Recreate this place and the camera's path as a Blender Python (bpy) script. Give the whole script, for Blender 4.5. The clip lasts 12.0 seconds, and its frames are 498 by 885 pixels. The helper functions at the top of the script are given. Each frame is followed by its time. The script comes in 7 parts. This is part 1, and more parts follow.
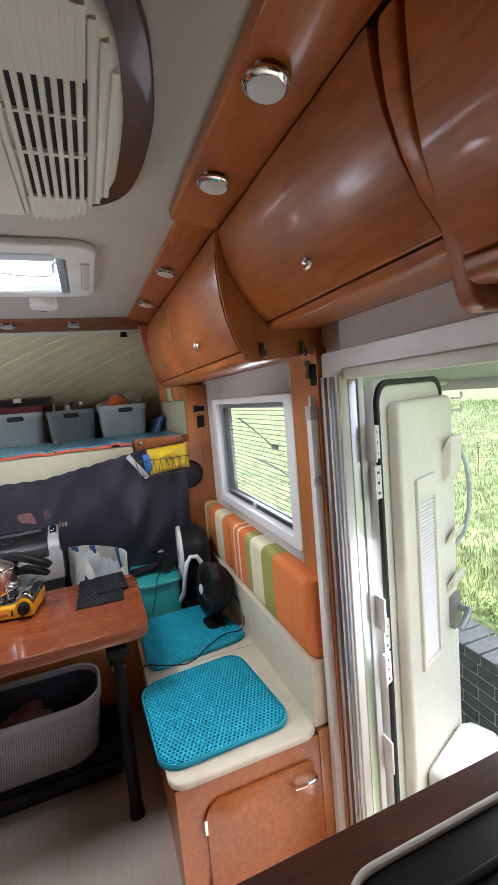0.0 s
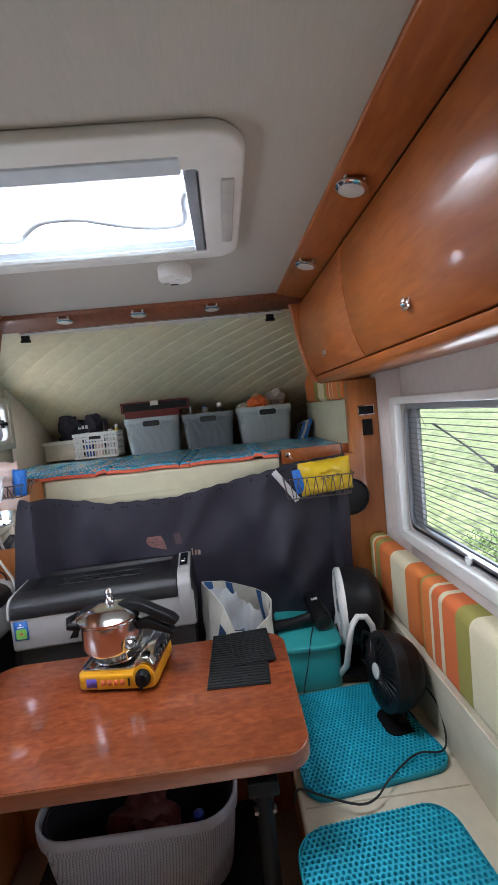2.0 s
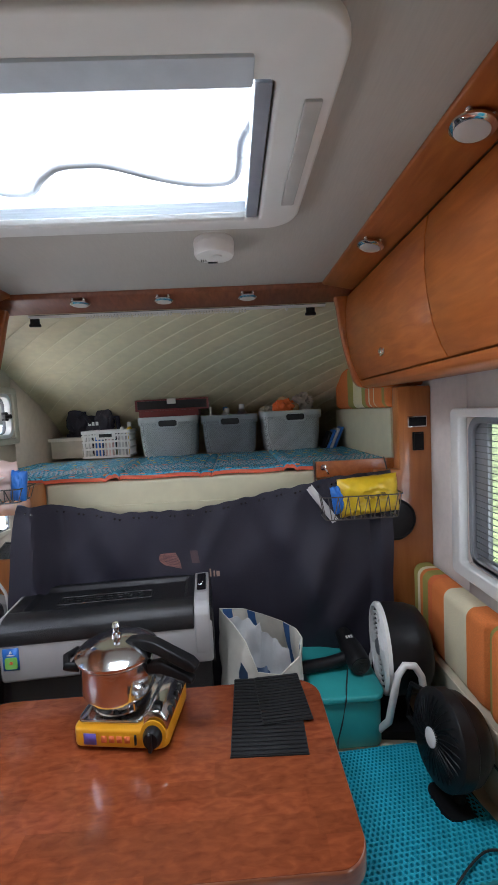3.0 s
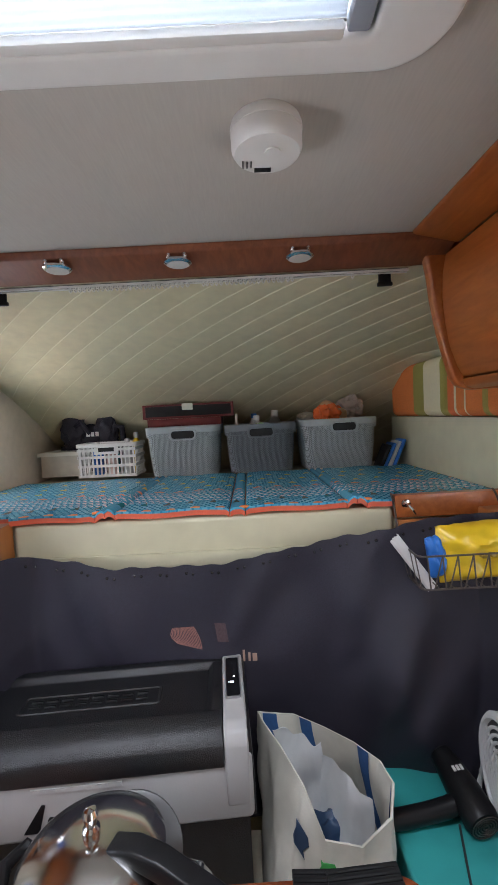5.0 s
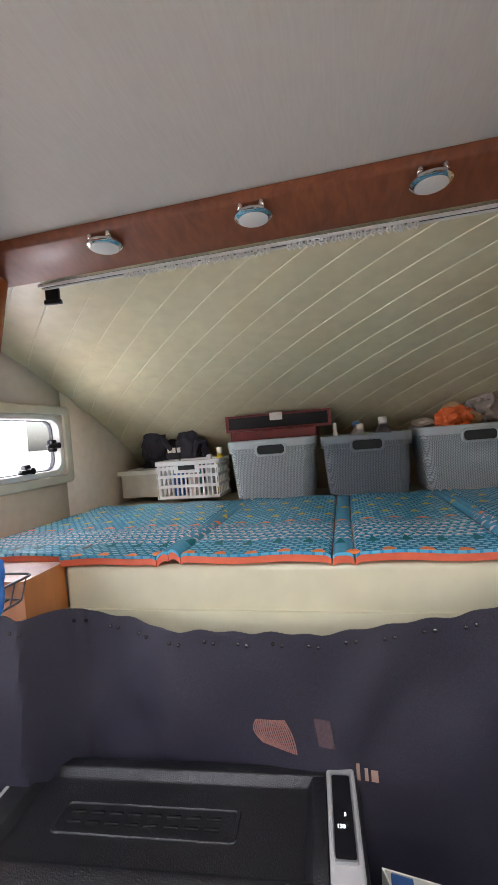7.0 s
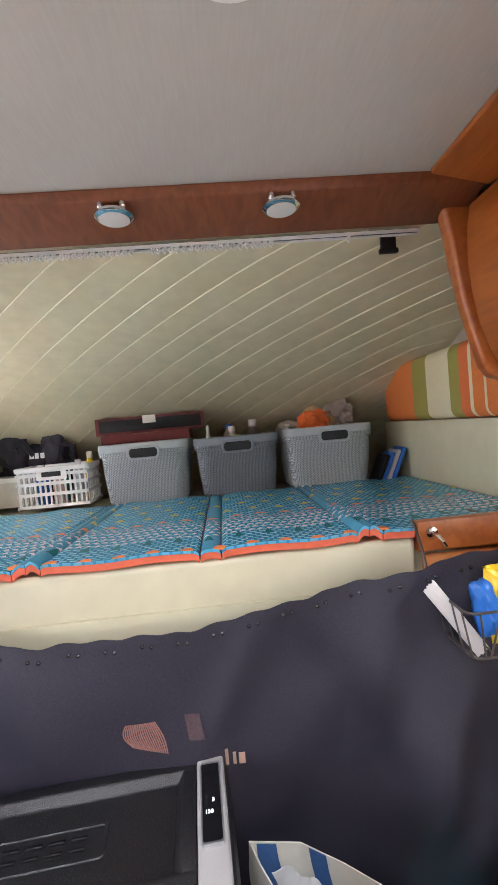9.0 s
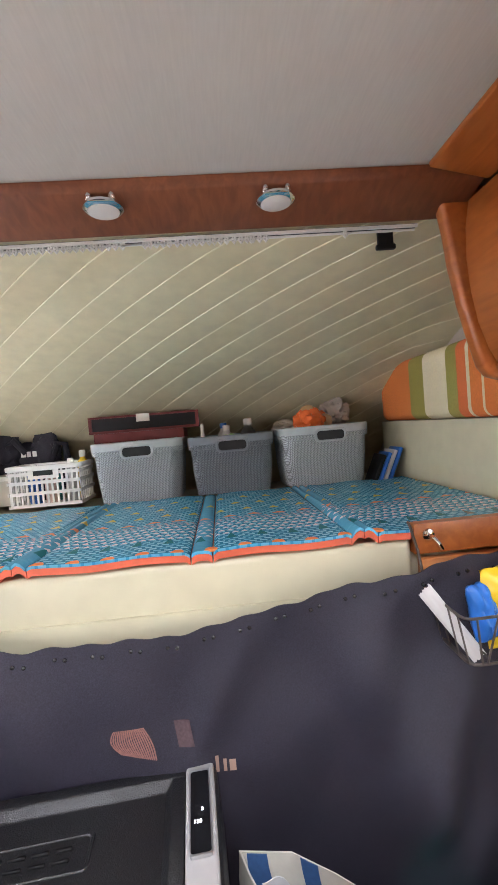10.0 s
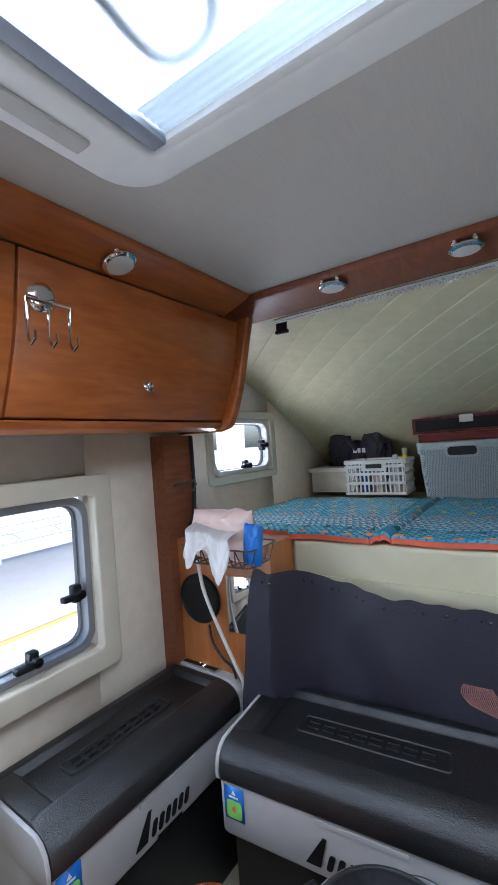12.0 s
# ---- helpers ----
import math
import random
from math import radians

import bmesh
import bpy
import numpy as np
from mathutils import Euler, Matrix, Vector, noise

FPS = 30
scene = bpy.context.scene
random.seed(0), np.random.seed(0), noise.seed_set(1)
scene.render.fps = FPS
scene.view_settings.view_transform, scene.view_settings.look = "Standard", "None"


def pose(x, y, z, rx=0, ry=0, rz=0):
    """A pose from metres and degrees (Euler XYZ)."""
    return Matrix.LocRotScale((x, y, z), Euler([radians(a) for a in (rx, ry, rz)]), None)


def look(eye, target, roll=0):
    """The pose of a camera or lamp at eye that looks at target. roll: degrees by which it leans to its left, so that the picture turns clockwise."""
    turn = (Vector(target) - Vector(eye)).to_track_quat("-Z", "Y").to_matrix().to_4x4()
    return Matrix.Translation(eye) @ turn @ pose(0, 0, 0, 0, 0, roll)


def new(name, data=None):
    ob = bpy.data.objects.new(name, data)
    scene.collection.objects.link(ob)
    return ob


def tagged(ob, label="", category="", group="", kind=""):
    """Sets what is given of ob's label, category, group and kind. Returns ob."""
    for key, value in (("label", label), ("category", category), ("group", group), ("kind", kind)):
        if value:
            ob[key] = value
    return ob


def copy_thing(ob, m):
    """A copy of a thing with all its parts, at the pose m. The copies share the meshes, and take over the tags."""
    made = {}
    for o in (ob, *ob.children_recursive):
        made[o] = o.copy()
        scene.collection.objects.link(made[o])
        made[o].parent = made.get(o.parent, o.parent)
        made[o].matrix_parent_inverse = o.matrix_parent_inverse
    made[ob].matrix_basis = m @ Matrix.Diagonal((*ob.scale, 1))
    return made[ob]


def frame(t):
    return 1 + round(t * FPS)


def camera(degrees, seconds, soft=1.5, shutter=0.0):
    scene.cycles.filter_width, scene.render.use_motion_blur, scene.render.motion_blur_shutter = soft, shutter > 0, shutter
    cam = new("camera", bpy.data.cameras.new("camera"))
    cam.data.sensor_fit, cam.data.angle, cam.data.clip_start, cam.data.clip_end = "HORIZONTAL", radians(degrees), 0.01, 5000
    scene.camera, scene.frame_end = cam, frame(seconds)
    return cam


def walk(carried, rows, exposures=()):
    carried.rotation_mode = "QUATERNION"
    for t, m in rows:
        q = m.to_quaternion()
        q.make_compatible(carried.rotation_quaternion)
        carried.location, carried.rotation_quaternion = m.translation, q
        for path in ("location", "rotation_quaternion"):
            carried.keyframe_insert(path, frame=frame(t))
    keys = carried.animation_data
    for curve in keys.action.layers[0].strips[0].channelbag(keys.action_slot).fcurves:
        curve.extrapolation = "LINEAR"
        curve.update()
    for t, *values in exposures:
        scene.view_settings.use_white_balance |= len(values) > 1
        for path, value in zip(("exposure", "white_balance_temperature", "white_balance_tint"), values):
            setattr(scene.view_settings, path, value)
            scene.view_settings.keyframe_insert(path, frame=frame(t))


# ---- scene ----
cam = camera(60.9, 12.0)
METRES, EYE, TILT, LEAN, TURN = 2.2, 1.5, 0.0, 0.0, -21.2
PATH = [
    (0, (0.152, 0.104, 1.483), (0.843, 1.968, 1.266), -5.0),
    (0.5, (0.155, 0.199, 1.488), (0.725, 2.106, 1.288), -4.3),
    (1, (0.111, 0.339, 1.487), (0.656, 2.254, 1.298), -3.6),
    (1.5, (0.113, 0.523, 1.483), (0.487, 2.479, 1.303), -4.8),
    (2, (0.147, 0.684, 1.489), (0.245, 2.676, 1.333), -5.7),
    (2.5, (0.141, 0.774, 1.492), (0.215, 2.767, 1.34), -4.0),
    (3, (0.065, 0.908, 1.503), (0.132, 2.901, 1.359), -2.9),
    (3.5, (0.041, 1.037, 1.504), (0.069, 3.033, 1.376), -3.1),
    (3.7, (0.052, 1.114, 1.511), (-0.018, 3.108, 1.382), -3.8),
    (5.5, (-0.024, 1.493, 1.532), (-0.007, 3.489, 1.41), -2.8),
    (6, (-0.024, 1.63, 1.531), (-0.16, 3.624, 1.441), -3.3),
    (6.5, (-0.028, 1.706, 1.526), (-0.47, 3.656, 1.481), -4.6),
    (8.5, (-0.039, 1.674, 1.534), (-0.157, 3.67, 1.48), -5.2),
    (9, (-0.004, 1.682, 1.523), (0.115, 3.677, 1.447), -5.1),
    (9.5, (0.02, 1.69, 1.52), (0.218, 3.679, 1.436), -4.8),
    (10, (0.006, 1.701, 1.522), (0.137, 3.695, 1.441), -4.8),
    (10.5, (-0.03, 1.693, 1.53), (-0.162, 3.687, 1.475), -4.8),
    (11, (-0.045, 1.675, 1.536), (-0.55, 3.61, 1.516), -4.6),
    (11.5, (-0.061, 1.601, 1.54), (-0.887, 3.422, 1.553), -4.4),
    (12, (-0.075, 1.463, 1.535), (-1.182, 3.129, 1.557), -4.3),
]
EXPOSURE = [(0, 1.35, 6250, 15), (0.5, 1.12, 6200, 15), (1.0, 1.05, 6150, 15), (1.5, 1.1, 6150, 15), (2.5, 1.16, 6100, 15), (3.5, 0.65, 6200, 15), (5.5, 1.4, 6400, 17), (6.0, 1.52, 6450, 17), (6.5, 1.5, 6500, 18),
            (8.5, 1.6, 6600, 19), (9.5, 2.05, 6650, 20), (10.5, 1.8, 6500, 19), (11.0, 1.68, 6000, 16), (11.5, 1.62, 5900, 14), (12.0, 1.0, 5600, 12)]
walk(cam, [(t, look(eye, target, roll)) for t, eye, target, roll in PATH], EXPOSURE)
SKY, SUN, HATCH, SIDE, DOOR = 0.15, 2.7, 7.0, 3.0, 2.6

# ---- world, sun, large lights ----
world = bpy.data.worlds.new("overcast_sky")
scene.world = world
world.use_nodes = True
wn = world.node_tree.nodes
sky = wn.new("ShaderNodeTexSky")
sky.sky_type = "NISHITA"
sky.sun_disc = False
sky.sun_elevation, sky.sun_rotation = radians(57), radians(107)
sky.air_density, sky.dust_density, sky.ozone_density = 1.0, 3.5, 1.0
world.node_tree.links.new(sky.outputs[0], wn["Background"].inputs[0])
wn["Background"].inputs[1].default_value = SKY
sun = new("sun", bpy.data.lights.new("sun", "SUN"))
sun.data.energy, sun.data.angle, sun.data.color = SUN, radians(20), (1.0, 0.97, 0.92)
sun.matrix_basis = look((5, -1.5, 8), (0, 0, 0))


def area_lamp(name, m, sx, sy, watts, colour=(1, 1, 1)):
    lamp = new(name, bpy.data.lights.new(name, "AREA"))
    lamp.data.shape, lamp.data.size, lamp.data.size_y = "RECTANGLE", sx, sy
    lamp.data.energy, lamp.data.color = watts, colour
    lamp.matrix_basis = m
    return lamp


# area lamps standing in for sky light through the roof hatch, the door and the side windows
COOL = (0.86, 0.94, 1.0)
# hangs below the opaque dome and gives the hatch its white
area_lamp("hatch_skylight", look((-0.158, 1.675, 2.03), (-0.158, 1.675, 0)), 0.565, 0.35, HATCH, COOL)
area_lamp("window_skylight", look((-1.1, 1.75, 1.25), (1, 1.75, 1.2)), 0.36, 0.74, SIDE, COOL)
area_lamp("bed_window_skylight", look((-1.1, 2.872, 1.545), (1, 2.872, 1.5)), 0.19, 0.36, SIDE * 0.42, (0.97, 0.98, 1.0))
area_lamp("blind_window_skylight", look((0.845, 1.795, 1.22), (-1, 1.795, 1.1)), 0.42, 0.76, SIDE * 0.8, COOL)
area_lamp("doorway_skylight", look((0.86, 0.79, 0.85), (-1, 0.79, 0.7)), 1.3, 0.42, DOOR, COOL)

# ---- materials ----


def material(name):
    m = bpy.data.materials.new(name)
    m.use_nodes = True
    return m, m.node_tree.nodes, m.node_tree.links, m.node_tree.nodes["Principled BSDF"]


def ramp(n, stops):
    r = n.new("ShaderNodeValToRGB")
    e = r.color_ramp.elements
    while len(e) < len(stops):
        e.new(0.5)
    for el, (p, c) in zip(e, stops):
        el.position, el.color = p, (*c, 1)
    return r


def surface(name, colour, rough=0.5, metal=0.0, vary=0.12, scale=14.0, bump=0.1, bump_scale=180.0, stretch=(1, 1, 1), coat=0.0, spec=0.5, blotch=0.08):
    """A plain surface with fine grain, larger blotches and relief."""
    m, n, l, b = material(name)
    tc = n.new("ShaderNodeTexCoord")
    mp = n.new("ShaderNodeMapping")
    mp.inputs["Scale"].default_value = stretch
    l.new(tc.outputs["Object"], mp.inputs["Vector"])
    fine = n.new("ShaderNodeTexNoise")
    fine.inputs["Scale"].default_value, fine.inputs["Detail"].default_value = scale, 6
    l.new(mp.outputs[0], fine.inputs["Vector"])
    big = n.new("ShaderNodeTexNoise")
    big.inputs["Scale"].default_value, big.inputs["Detail"].default_value = 2.3, 3
    l.new(tc.outputs["Object"], big.inputs["Vector"])
    lo = [max(0, c * (1 - vary)) for c in colour]
    hi = [min(1, c * (1 + vary)) for c in colour]
    r = ramp(n, [(0.3, lo), (0.7, hi)])
    l.new(fine.outputs[0], r.inputs[0])
    r2 = ramp(n, [(0.3, [1 - blotch] * 3), (0.7, [1.0] * 3)])
    l.new(big.outputs[0], r2.inputs[0])
    mix = n.new("ShaderNodeMix")
    mix.data_type, mix.blend_type = "RGBA", "MULTIPLY"
    mix.inputs["Factor"].default_value = 1.0
    l.new(r.outputs[0], mix.inputs["A"])
    l.new(r2.outputs[0], mix.inputs["B"])
    l.new(mix.outputs["Result"], b.inputs["Base Color"])
    b.inputs["Roughness"].default_value, b.inputs["Metallic"].default_value = rough, metal
    b.inputs["Coat Weight"].default_value, b.inputs["Coat Roughness"].default_value = coat, 0.08
    b.inputs["Specular IOR Level"].default_value = spec
    if bump:
        bn = n.new("ShaderNodeTexNoise")
        bn.inputs["Scale"].default_value, bn.inputs["Detail"].default_value = bump_scale, 3
        l.new(mp.outputs[0], bn.inputs["Vector"])
        bp = n.new("ShaderNodeBump")
        bp.inputs["Strength"].default_value, bp.inputs["Distance"].default_value = bump, 0.002
        l.new(bn.outputs[0], bp.inputs["Height"])
        l.new(bp.outputs[0], b.inputs["Normal"])
    return m


def wood(name, dark, light, stretch=(30, 3, 30), rough=0.28, coat=0.5, bands=6.0, pieces=0.0):
    """Lacquered wood: long grain, cloudy figure and fine pores."""
    m, n, l, b = material(name)
    tc = n.new("ShaderNodeTexCoord")
    mp = n.new("ShaderNodeMapping")
    mp.inputs["Scale"].default_value = stretch
    l.new(tc.outputs["Object"], mp.inputs["Vector"])
    g = n.new("ShaderNodeTexNoise")
    g.inputs["Scale"].default_value, g.inputs["Detail"].default_value, g.inputs["Distortion"].default_value = bands, 9, 0.6
    l.new(mp.outputs[0], g.inputs["Vector"])
    c = n.new("ShaderNodeTexNoise")
    c.inputs["Scale"].default_value, c.inputs["Detail"].default_value = 3.5, 3
    l.new(tc.outputs["Object"], c.inputs["Vector"])
    r = ramp(n, [(0.25, dark), (0.75, light)])
    l.new(g.outputs[0], r.inputs[0])
    r2 = ramp(n, [(0.3, (0.82, 0.78, 0.75)), (0.7, (1, 1, 1))])
    l.new(c.outputs[0], r2.inputs[0])
    mix = n.new("ShaderNodeMix")
    mix.data_type, mix.blend_type = "RGBA", "MULTIPLY"
    mix.inputs["Factor"].default_value = 1.0
    l.new(r.outputs[0], mix.inputs["A"])
    l.new(r2.outputs[0], mix.inputs["B"])
    out = mix.outputs["Result"]
    if pieces:
        info = n.new("ShaderNodeObjectInfo")
        v = n.new("ShaderNodeMapRange")
        v.inputs["To Min"].default_value, v.inputs["To Max"].default_value = 1 - pieces, 1 + pieces
        l.new(info.outputs["Random"], v.inputs["Value"])
        h = n.new("ShaderNodeHueSaturation")
        l.new(v.outputs[0], h.inputs["Value"])
        l.new(out, h.inputs["Color"])
        out = h.outputs[0]
    l.new(out, b.inputs["Base Color"])
    b.inputs["Roughness"].default_value = rough
    b.inputs["Coat Weight"].default_value, b.inputs["Coat Roughness"].default_value = coat, 0.06
    bp = n.new("ShaderNodeBump")
    bp.inputs["Strength"].default_value, bp.inputs["Distance"].default_value = 0.06, 0.001
    l.new(g.outputs[0], bp.inputs["Height"])
    l.new(bp.outputs[0], b.inputs["Normal"])
    return m


def glass(name, rough=0.0, tint=(1, 1, 1)):
    m, n, l, b = material(name)
    b.inputs["Base Color"].default_value = (*tint, 1)
    b.inputs["Roughness"].default_value, b.inputs["Transmission Weight"].default_value, b.inputs["IOR"].default_value = rough, 1.0, 1.08
    return m


def glowing(name, colour, strength):
    m, n, l, b = material(name)
    b.inputs["Base Color"].default_value = (*colour, 1)
    b.inputs["Emission Color"].default_value, b.inputs["Emission Strength"].default_value = (*colour, 1), strength
    return m


CHERRY = wood("cherry_laminate", (0.33, 0.083, 0.015), (0.5, 0.155, 0.033), (12, 2.0, 12), 0.34, 0.28, 5)
CHERRY_UP = wood("cherry_laminate_upright", (0.41, 0.14, 0.036), (0.54, 0.2, 0.056), (8, 8, 0.9), 0.32, 0.5, 5)
CHERRY_DARK = wood("cherry_trim", (0.17, 0.05, 0.02), (0.28, 0.09, 0.035), (14, 2, 14), 0.55, 0.08, 5)
TABLE_WOOD = wood("table_block_wood", (0.19, 0.038, 0.013), (0.33, 0.082, 0.026), (6, 15, 15), 0.24, 0.5, 5, 0.14)
MAHOGANY = wood("dark_mahogany", (0.06, 0.017, 0.011), (0.15, 0.042, 0.026), (4, 24, 24), 0.3, 0.4, 3, 0.25)
SURROUND = wood("dark_surround_wood", (0.03, 0.007, 0.004), (0.09, 0.02, 0.01), (10, 3, 10), 0.4, 0.2, 4)
FLOOR_WOOD = wood("pale_floor_laminate", (0.64, 0.55, 0.47), (0.75, 0.66, 0.58), (24, 2, 10), 0.4, 0.1, 4)
CEILING = surface("ceiling_fabric", (0.48, 0.45, 0.405), 0.75, 0, 0.035, 60, 0.06, 260, (5, 0.4, 1))
WALL = surface("wall_vinyl", (0.66, 0.58, 0.53), 0.6, 0, 0.04, 40, 0.1, 300)
CREAM_WALL = surface("cream_wall", (0.6, 0.52, 0.42), 0.6, 0, 0.05, 30, 0.1, 200)
QUILT = surface("quilted_vinyl", (0.67, 0.595, 0.39), 0.42, 0, 0.06, 25, 0.1, 300, blotch=0.14)
CREAM = surface("cream_vinyl", (0.59, 0.55, 0.385), 0.38, 0, 0.04, 18, 0.1, 350)
SEAT_CREAM = surface("seat_leatherette", (0.74, 0.66, 0.5), 0.45, 0, 0.06, 20, 0.15, 300, blotch=0.18)
WHITE = surface("white_plastic", (0.76, 0.75, 0.72), 0.4, 0, 0.03, 20, 0.05, 200)
WINDOW_CREAM = surface("cream_window_plastic", (0.62, 0.57, 0.46), 0.45, 0, 0.04, 16, 0.05, 200)
OFFWHITE = surface("aged_white_plastic", (0.72, 0.7, 0.62), 0.45, 0, 0.04, 16, 0.05, 200)
BLACK = surface("black_plastic", (0.01, 0.01, 0.011), 0.4, 0, 0.2, 30, 0.12, 260, spec=0.25)
BLACK_TEX = surface("textured_black_plastic", (0.01, 0.0105, 0.012), 0.4, 0, 0.6, 260, 0.6, 420, spec=0.75)
# real rubber, and also the dark fill that paints shade in slots and openings
RUBBER_AND_GAPS = surface("dark_rubber_and_gap_shade", (0.02, 0.022, 0.022), 0.7, 0, 0.2, 30, 0.1, 200)
COOLER_GREY = surface("cooler_grey_plastic", (0.42, 0.41, 0.4), 0.45, 0, 0.03, 20, 0.08, 240)
ALU = surface("brushed_aluminium", (0.62, 0.62, 0.62), 0.32, 0.9, 0.05, 20, 0.05, 100, (1, 1, 20))
GREY_ALU = surface("grey_anodised", (0.3, 0.31, 0.33), 0.4, 0.6, 0.05, 20, 0.05, 100)
CHROME = surface("chrome", (0.85, 0.85, 0.86), 0.08, 1.0, 0.01, 10, 0)
STEEL = surface("pressed_steel", (0.7, 0.7, 0.69), 0.15, 1.0, 0.05, 12, 0.05, 60)
DARK_STEEL = surface("dark_wire", (0.14, 0.12, 0.11), 0.4, 0.7, 0.1, 40, 0.05)
CLOTH_BLACK = surface("charcoal_cloth", (0.03, 0.027, 0.042), 0.55, 0, 0.35, 420, 0.5, 900, blotch=0.25, spec=0.4)


def knit(name, colour, pitch=0.0105):
    """Moulded plastic with a knit relief: columns of slanted stitches, the pits between coloured darker as shade."""
    m, n, l, b = material(name)
    tc = n.new("ShaderNodeTexCoord")
    sep = n.new("ShaderNodeSeparateXYZ")
    l.new(tc.outputs["Object"], sep.inputs[0])
    def calc(op, a, c=None):
        k_ = n.new("ShaderNodeMath")
        k_.operation = op
        for i, q in enumerate((a, c)):
            if isinstance(q, (int, float)):
                k_.inputs[i].default_value = q
            elif q is not None:
                l.new(q, k_.inputs[i])
        return k_.outputs[0]
    u = calc("DIVIDE", calc("ADD", sep.outputs["X"], sep.outputs["Y"]), pitch)
    zig = calc("ABSOLUTE", calc("SUBTRACT", calc("FRACT", u), 0.5))
    w = calc("FRACT", calc("ADD", calc("DIVIDE", sep.outputs["Z"], 0.009), calc("MULTIPLY", zig, 2.2)))
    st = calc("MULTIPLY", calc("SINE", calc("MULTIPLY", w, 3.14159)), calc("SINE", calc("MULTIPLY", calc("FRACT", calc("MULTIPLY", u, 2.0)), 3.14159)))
    # half-strength colour in the pits paints their shade
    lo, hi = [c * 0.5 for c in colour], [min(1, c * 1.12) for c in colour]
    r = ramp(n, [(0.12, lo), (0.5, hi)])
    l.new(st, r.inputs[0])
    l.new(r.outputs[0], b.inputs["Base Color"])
    b.inputs["Roughness"].default_value = 0.45
    bp = n.new("ShaderNodeBump")
    bp.inputs["Strength"].default_value, bp.inputs["Distance"].default_value = 0.8, 0.003
    l.new(st, bp.inputs["Height"])
    l.new(bp.outputs[0], b.inputs["Normal"])
    return m


LIGHT_GREY_BIN = surface("pale_grey_plastic", (0.46, 0.5, 0.51), 0.45, 0, 0.05, 30, 0.05, 200)
DARK_GREY_BIN = surface("slate_grey_plastic", (0.2, 0.225, 0.25), 0.45, 0, 0.05, 30, 0.05, 200)
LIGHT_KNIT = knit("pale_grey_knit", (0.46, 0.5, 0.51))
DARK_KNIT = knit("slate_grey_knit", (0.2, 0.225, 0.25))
TEAL = surface("teal_plastic", (0.035, 0.36, 0.35), 0.4, 0, 0.05, 20, 0.08, 150)
GEL = surface("blue_gel", (0.025, 0.44, 0.58), 0.35, 0, 0.1, 20, 0.05, 150, spec=0.4)
ORANGE = surface("orange_cloth", (0.72, 0.2, 0.045), 0.8, 0, 0.12, 300, 0.3, 600)
OLIVE = surface("olive_cloth", (0.34, 0.3, 0.07), 0.8, 0, 0.12, 300, 0.3, 600)
CREAM_CLOTH = surface("cream_cloth", (0.74, 0.66, 0.45), 0.8, 0, 0.08, 300, 0.3, 600)
CORAL = surface("coral_cloth", (0.7, 0.16, 0.045), 0.8, 0, 0.1, 200, 0.2, 500)
YELLOW = surface("yellow_enamel", (0.75, 0.34, 0.012), 0.3, 0, 0.05, 20, 0.05)
YELLOW_FILM = surface("yellow_film", (0.75, 0.5, 0.02), 0.3, 0, 0.1, 20, 0.3, 40)
BLUE_FILM = surface("blue_film", (0.02, 0.16, 0.55), 0.35, 0, 0.1, 20, 0.3, 40)
WHITE_FILM = surface("white_film", (0.6, 0.58, 0.57), 0.35, 0, 0.05, 20, 0.3, 40)
PINK_FILM = surface("pink_film", (0.78, 0.58, 0.52), 0.4, 0, 0.1, 20, 0.3, 40)
LENS = surface("frosted_lens", (0.62, 0.6, 0.57), 0.4, 0, 0.02, 20, 0)
CLEAR = glass("clear_pane")
FROST = glass("frosted_tub", 0.35, (0.85, 0.85, 0.83))
MIRROR = surface("mirror_glass", (0.85, 0.87, 0.87), 0.03, 1.0, 0.01, 10, 0)

# ---- shapes ----


def B():
    return bmesh.new()


def box(bm, x0, x1, y0, y1, z0, z1, bevel=0.0, seg=2):
    v = [bm.verts.new((x, y, z)) for z in (z0, z1) for y in (y0, y1) for x in (x0, x1)]
    fs = [bm.faces.new([v[i] for i in q]) for q in ((0, 2, 3, 1), (4, 5, 7, 6), (0, 1, 5, 4), (2, 6, 7, 3), (0, 4, 6, 2), (1, 3, 7, 5))]
    if bevel:
        es = list({e for f in fs for e in f.edges})
        bmesh.ops.bevel(bm, geom=es, offset=bevel, segments=seg, affect="EDGES", profile=0.5)
    return bm


def prism(bm, pts, axis, a, b):
    """Extrude a closed outline of 2D points along axis from a to b. x: pts are (y, z); y: (x, z); z: (x, y)."""
    def put(p, t):
        return {"x": (t, p[0], p[1]), "y": (p[0], t, p[1]), "z": (p[0], p[1], t)}[axis]
    lo = [bm.verts.new(put(p, a)) for p in pts]
    hi = [bm.verts.new(put(p, b)) for p in pts]
    n = len(pts)
    fs = [bm.faces.new(lo), bm.faces.new(hi[::-1])]
    fs += [bm.faces.new((lo[i], hi[i], hi[(i + 1) % n], lo[(i + 1) % n])) for i in range(n)]
    bmesh.ops.recalc_face_normals(bm, faces=fs)
    return bm


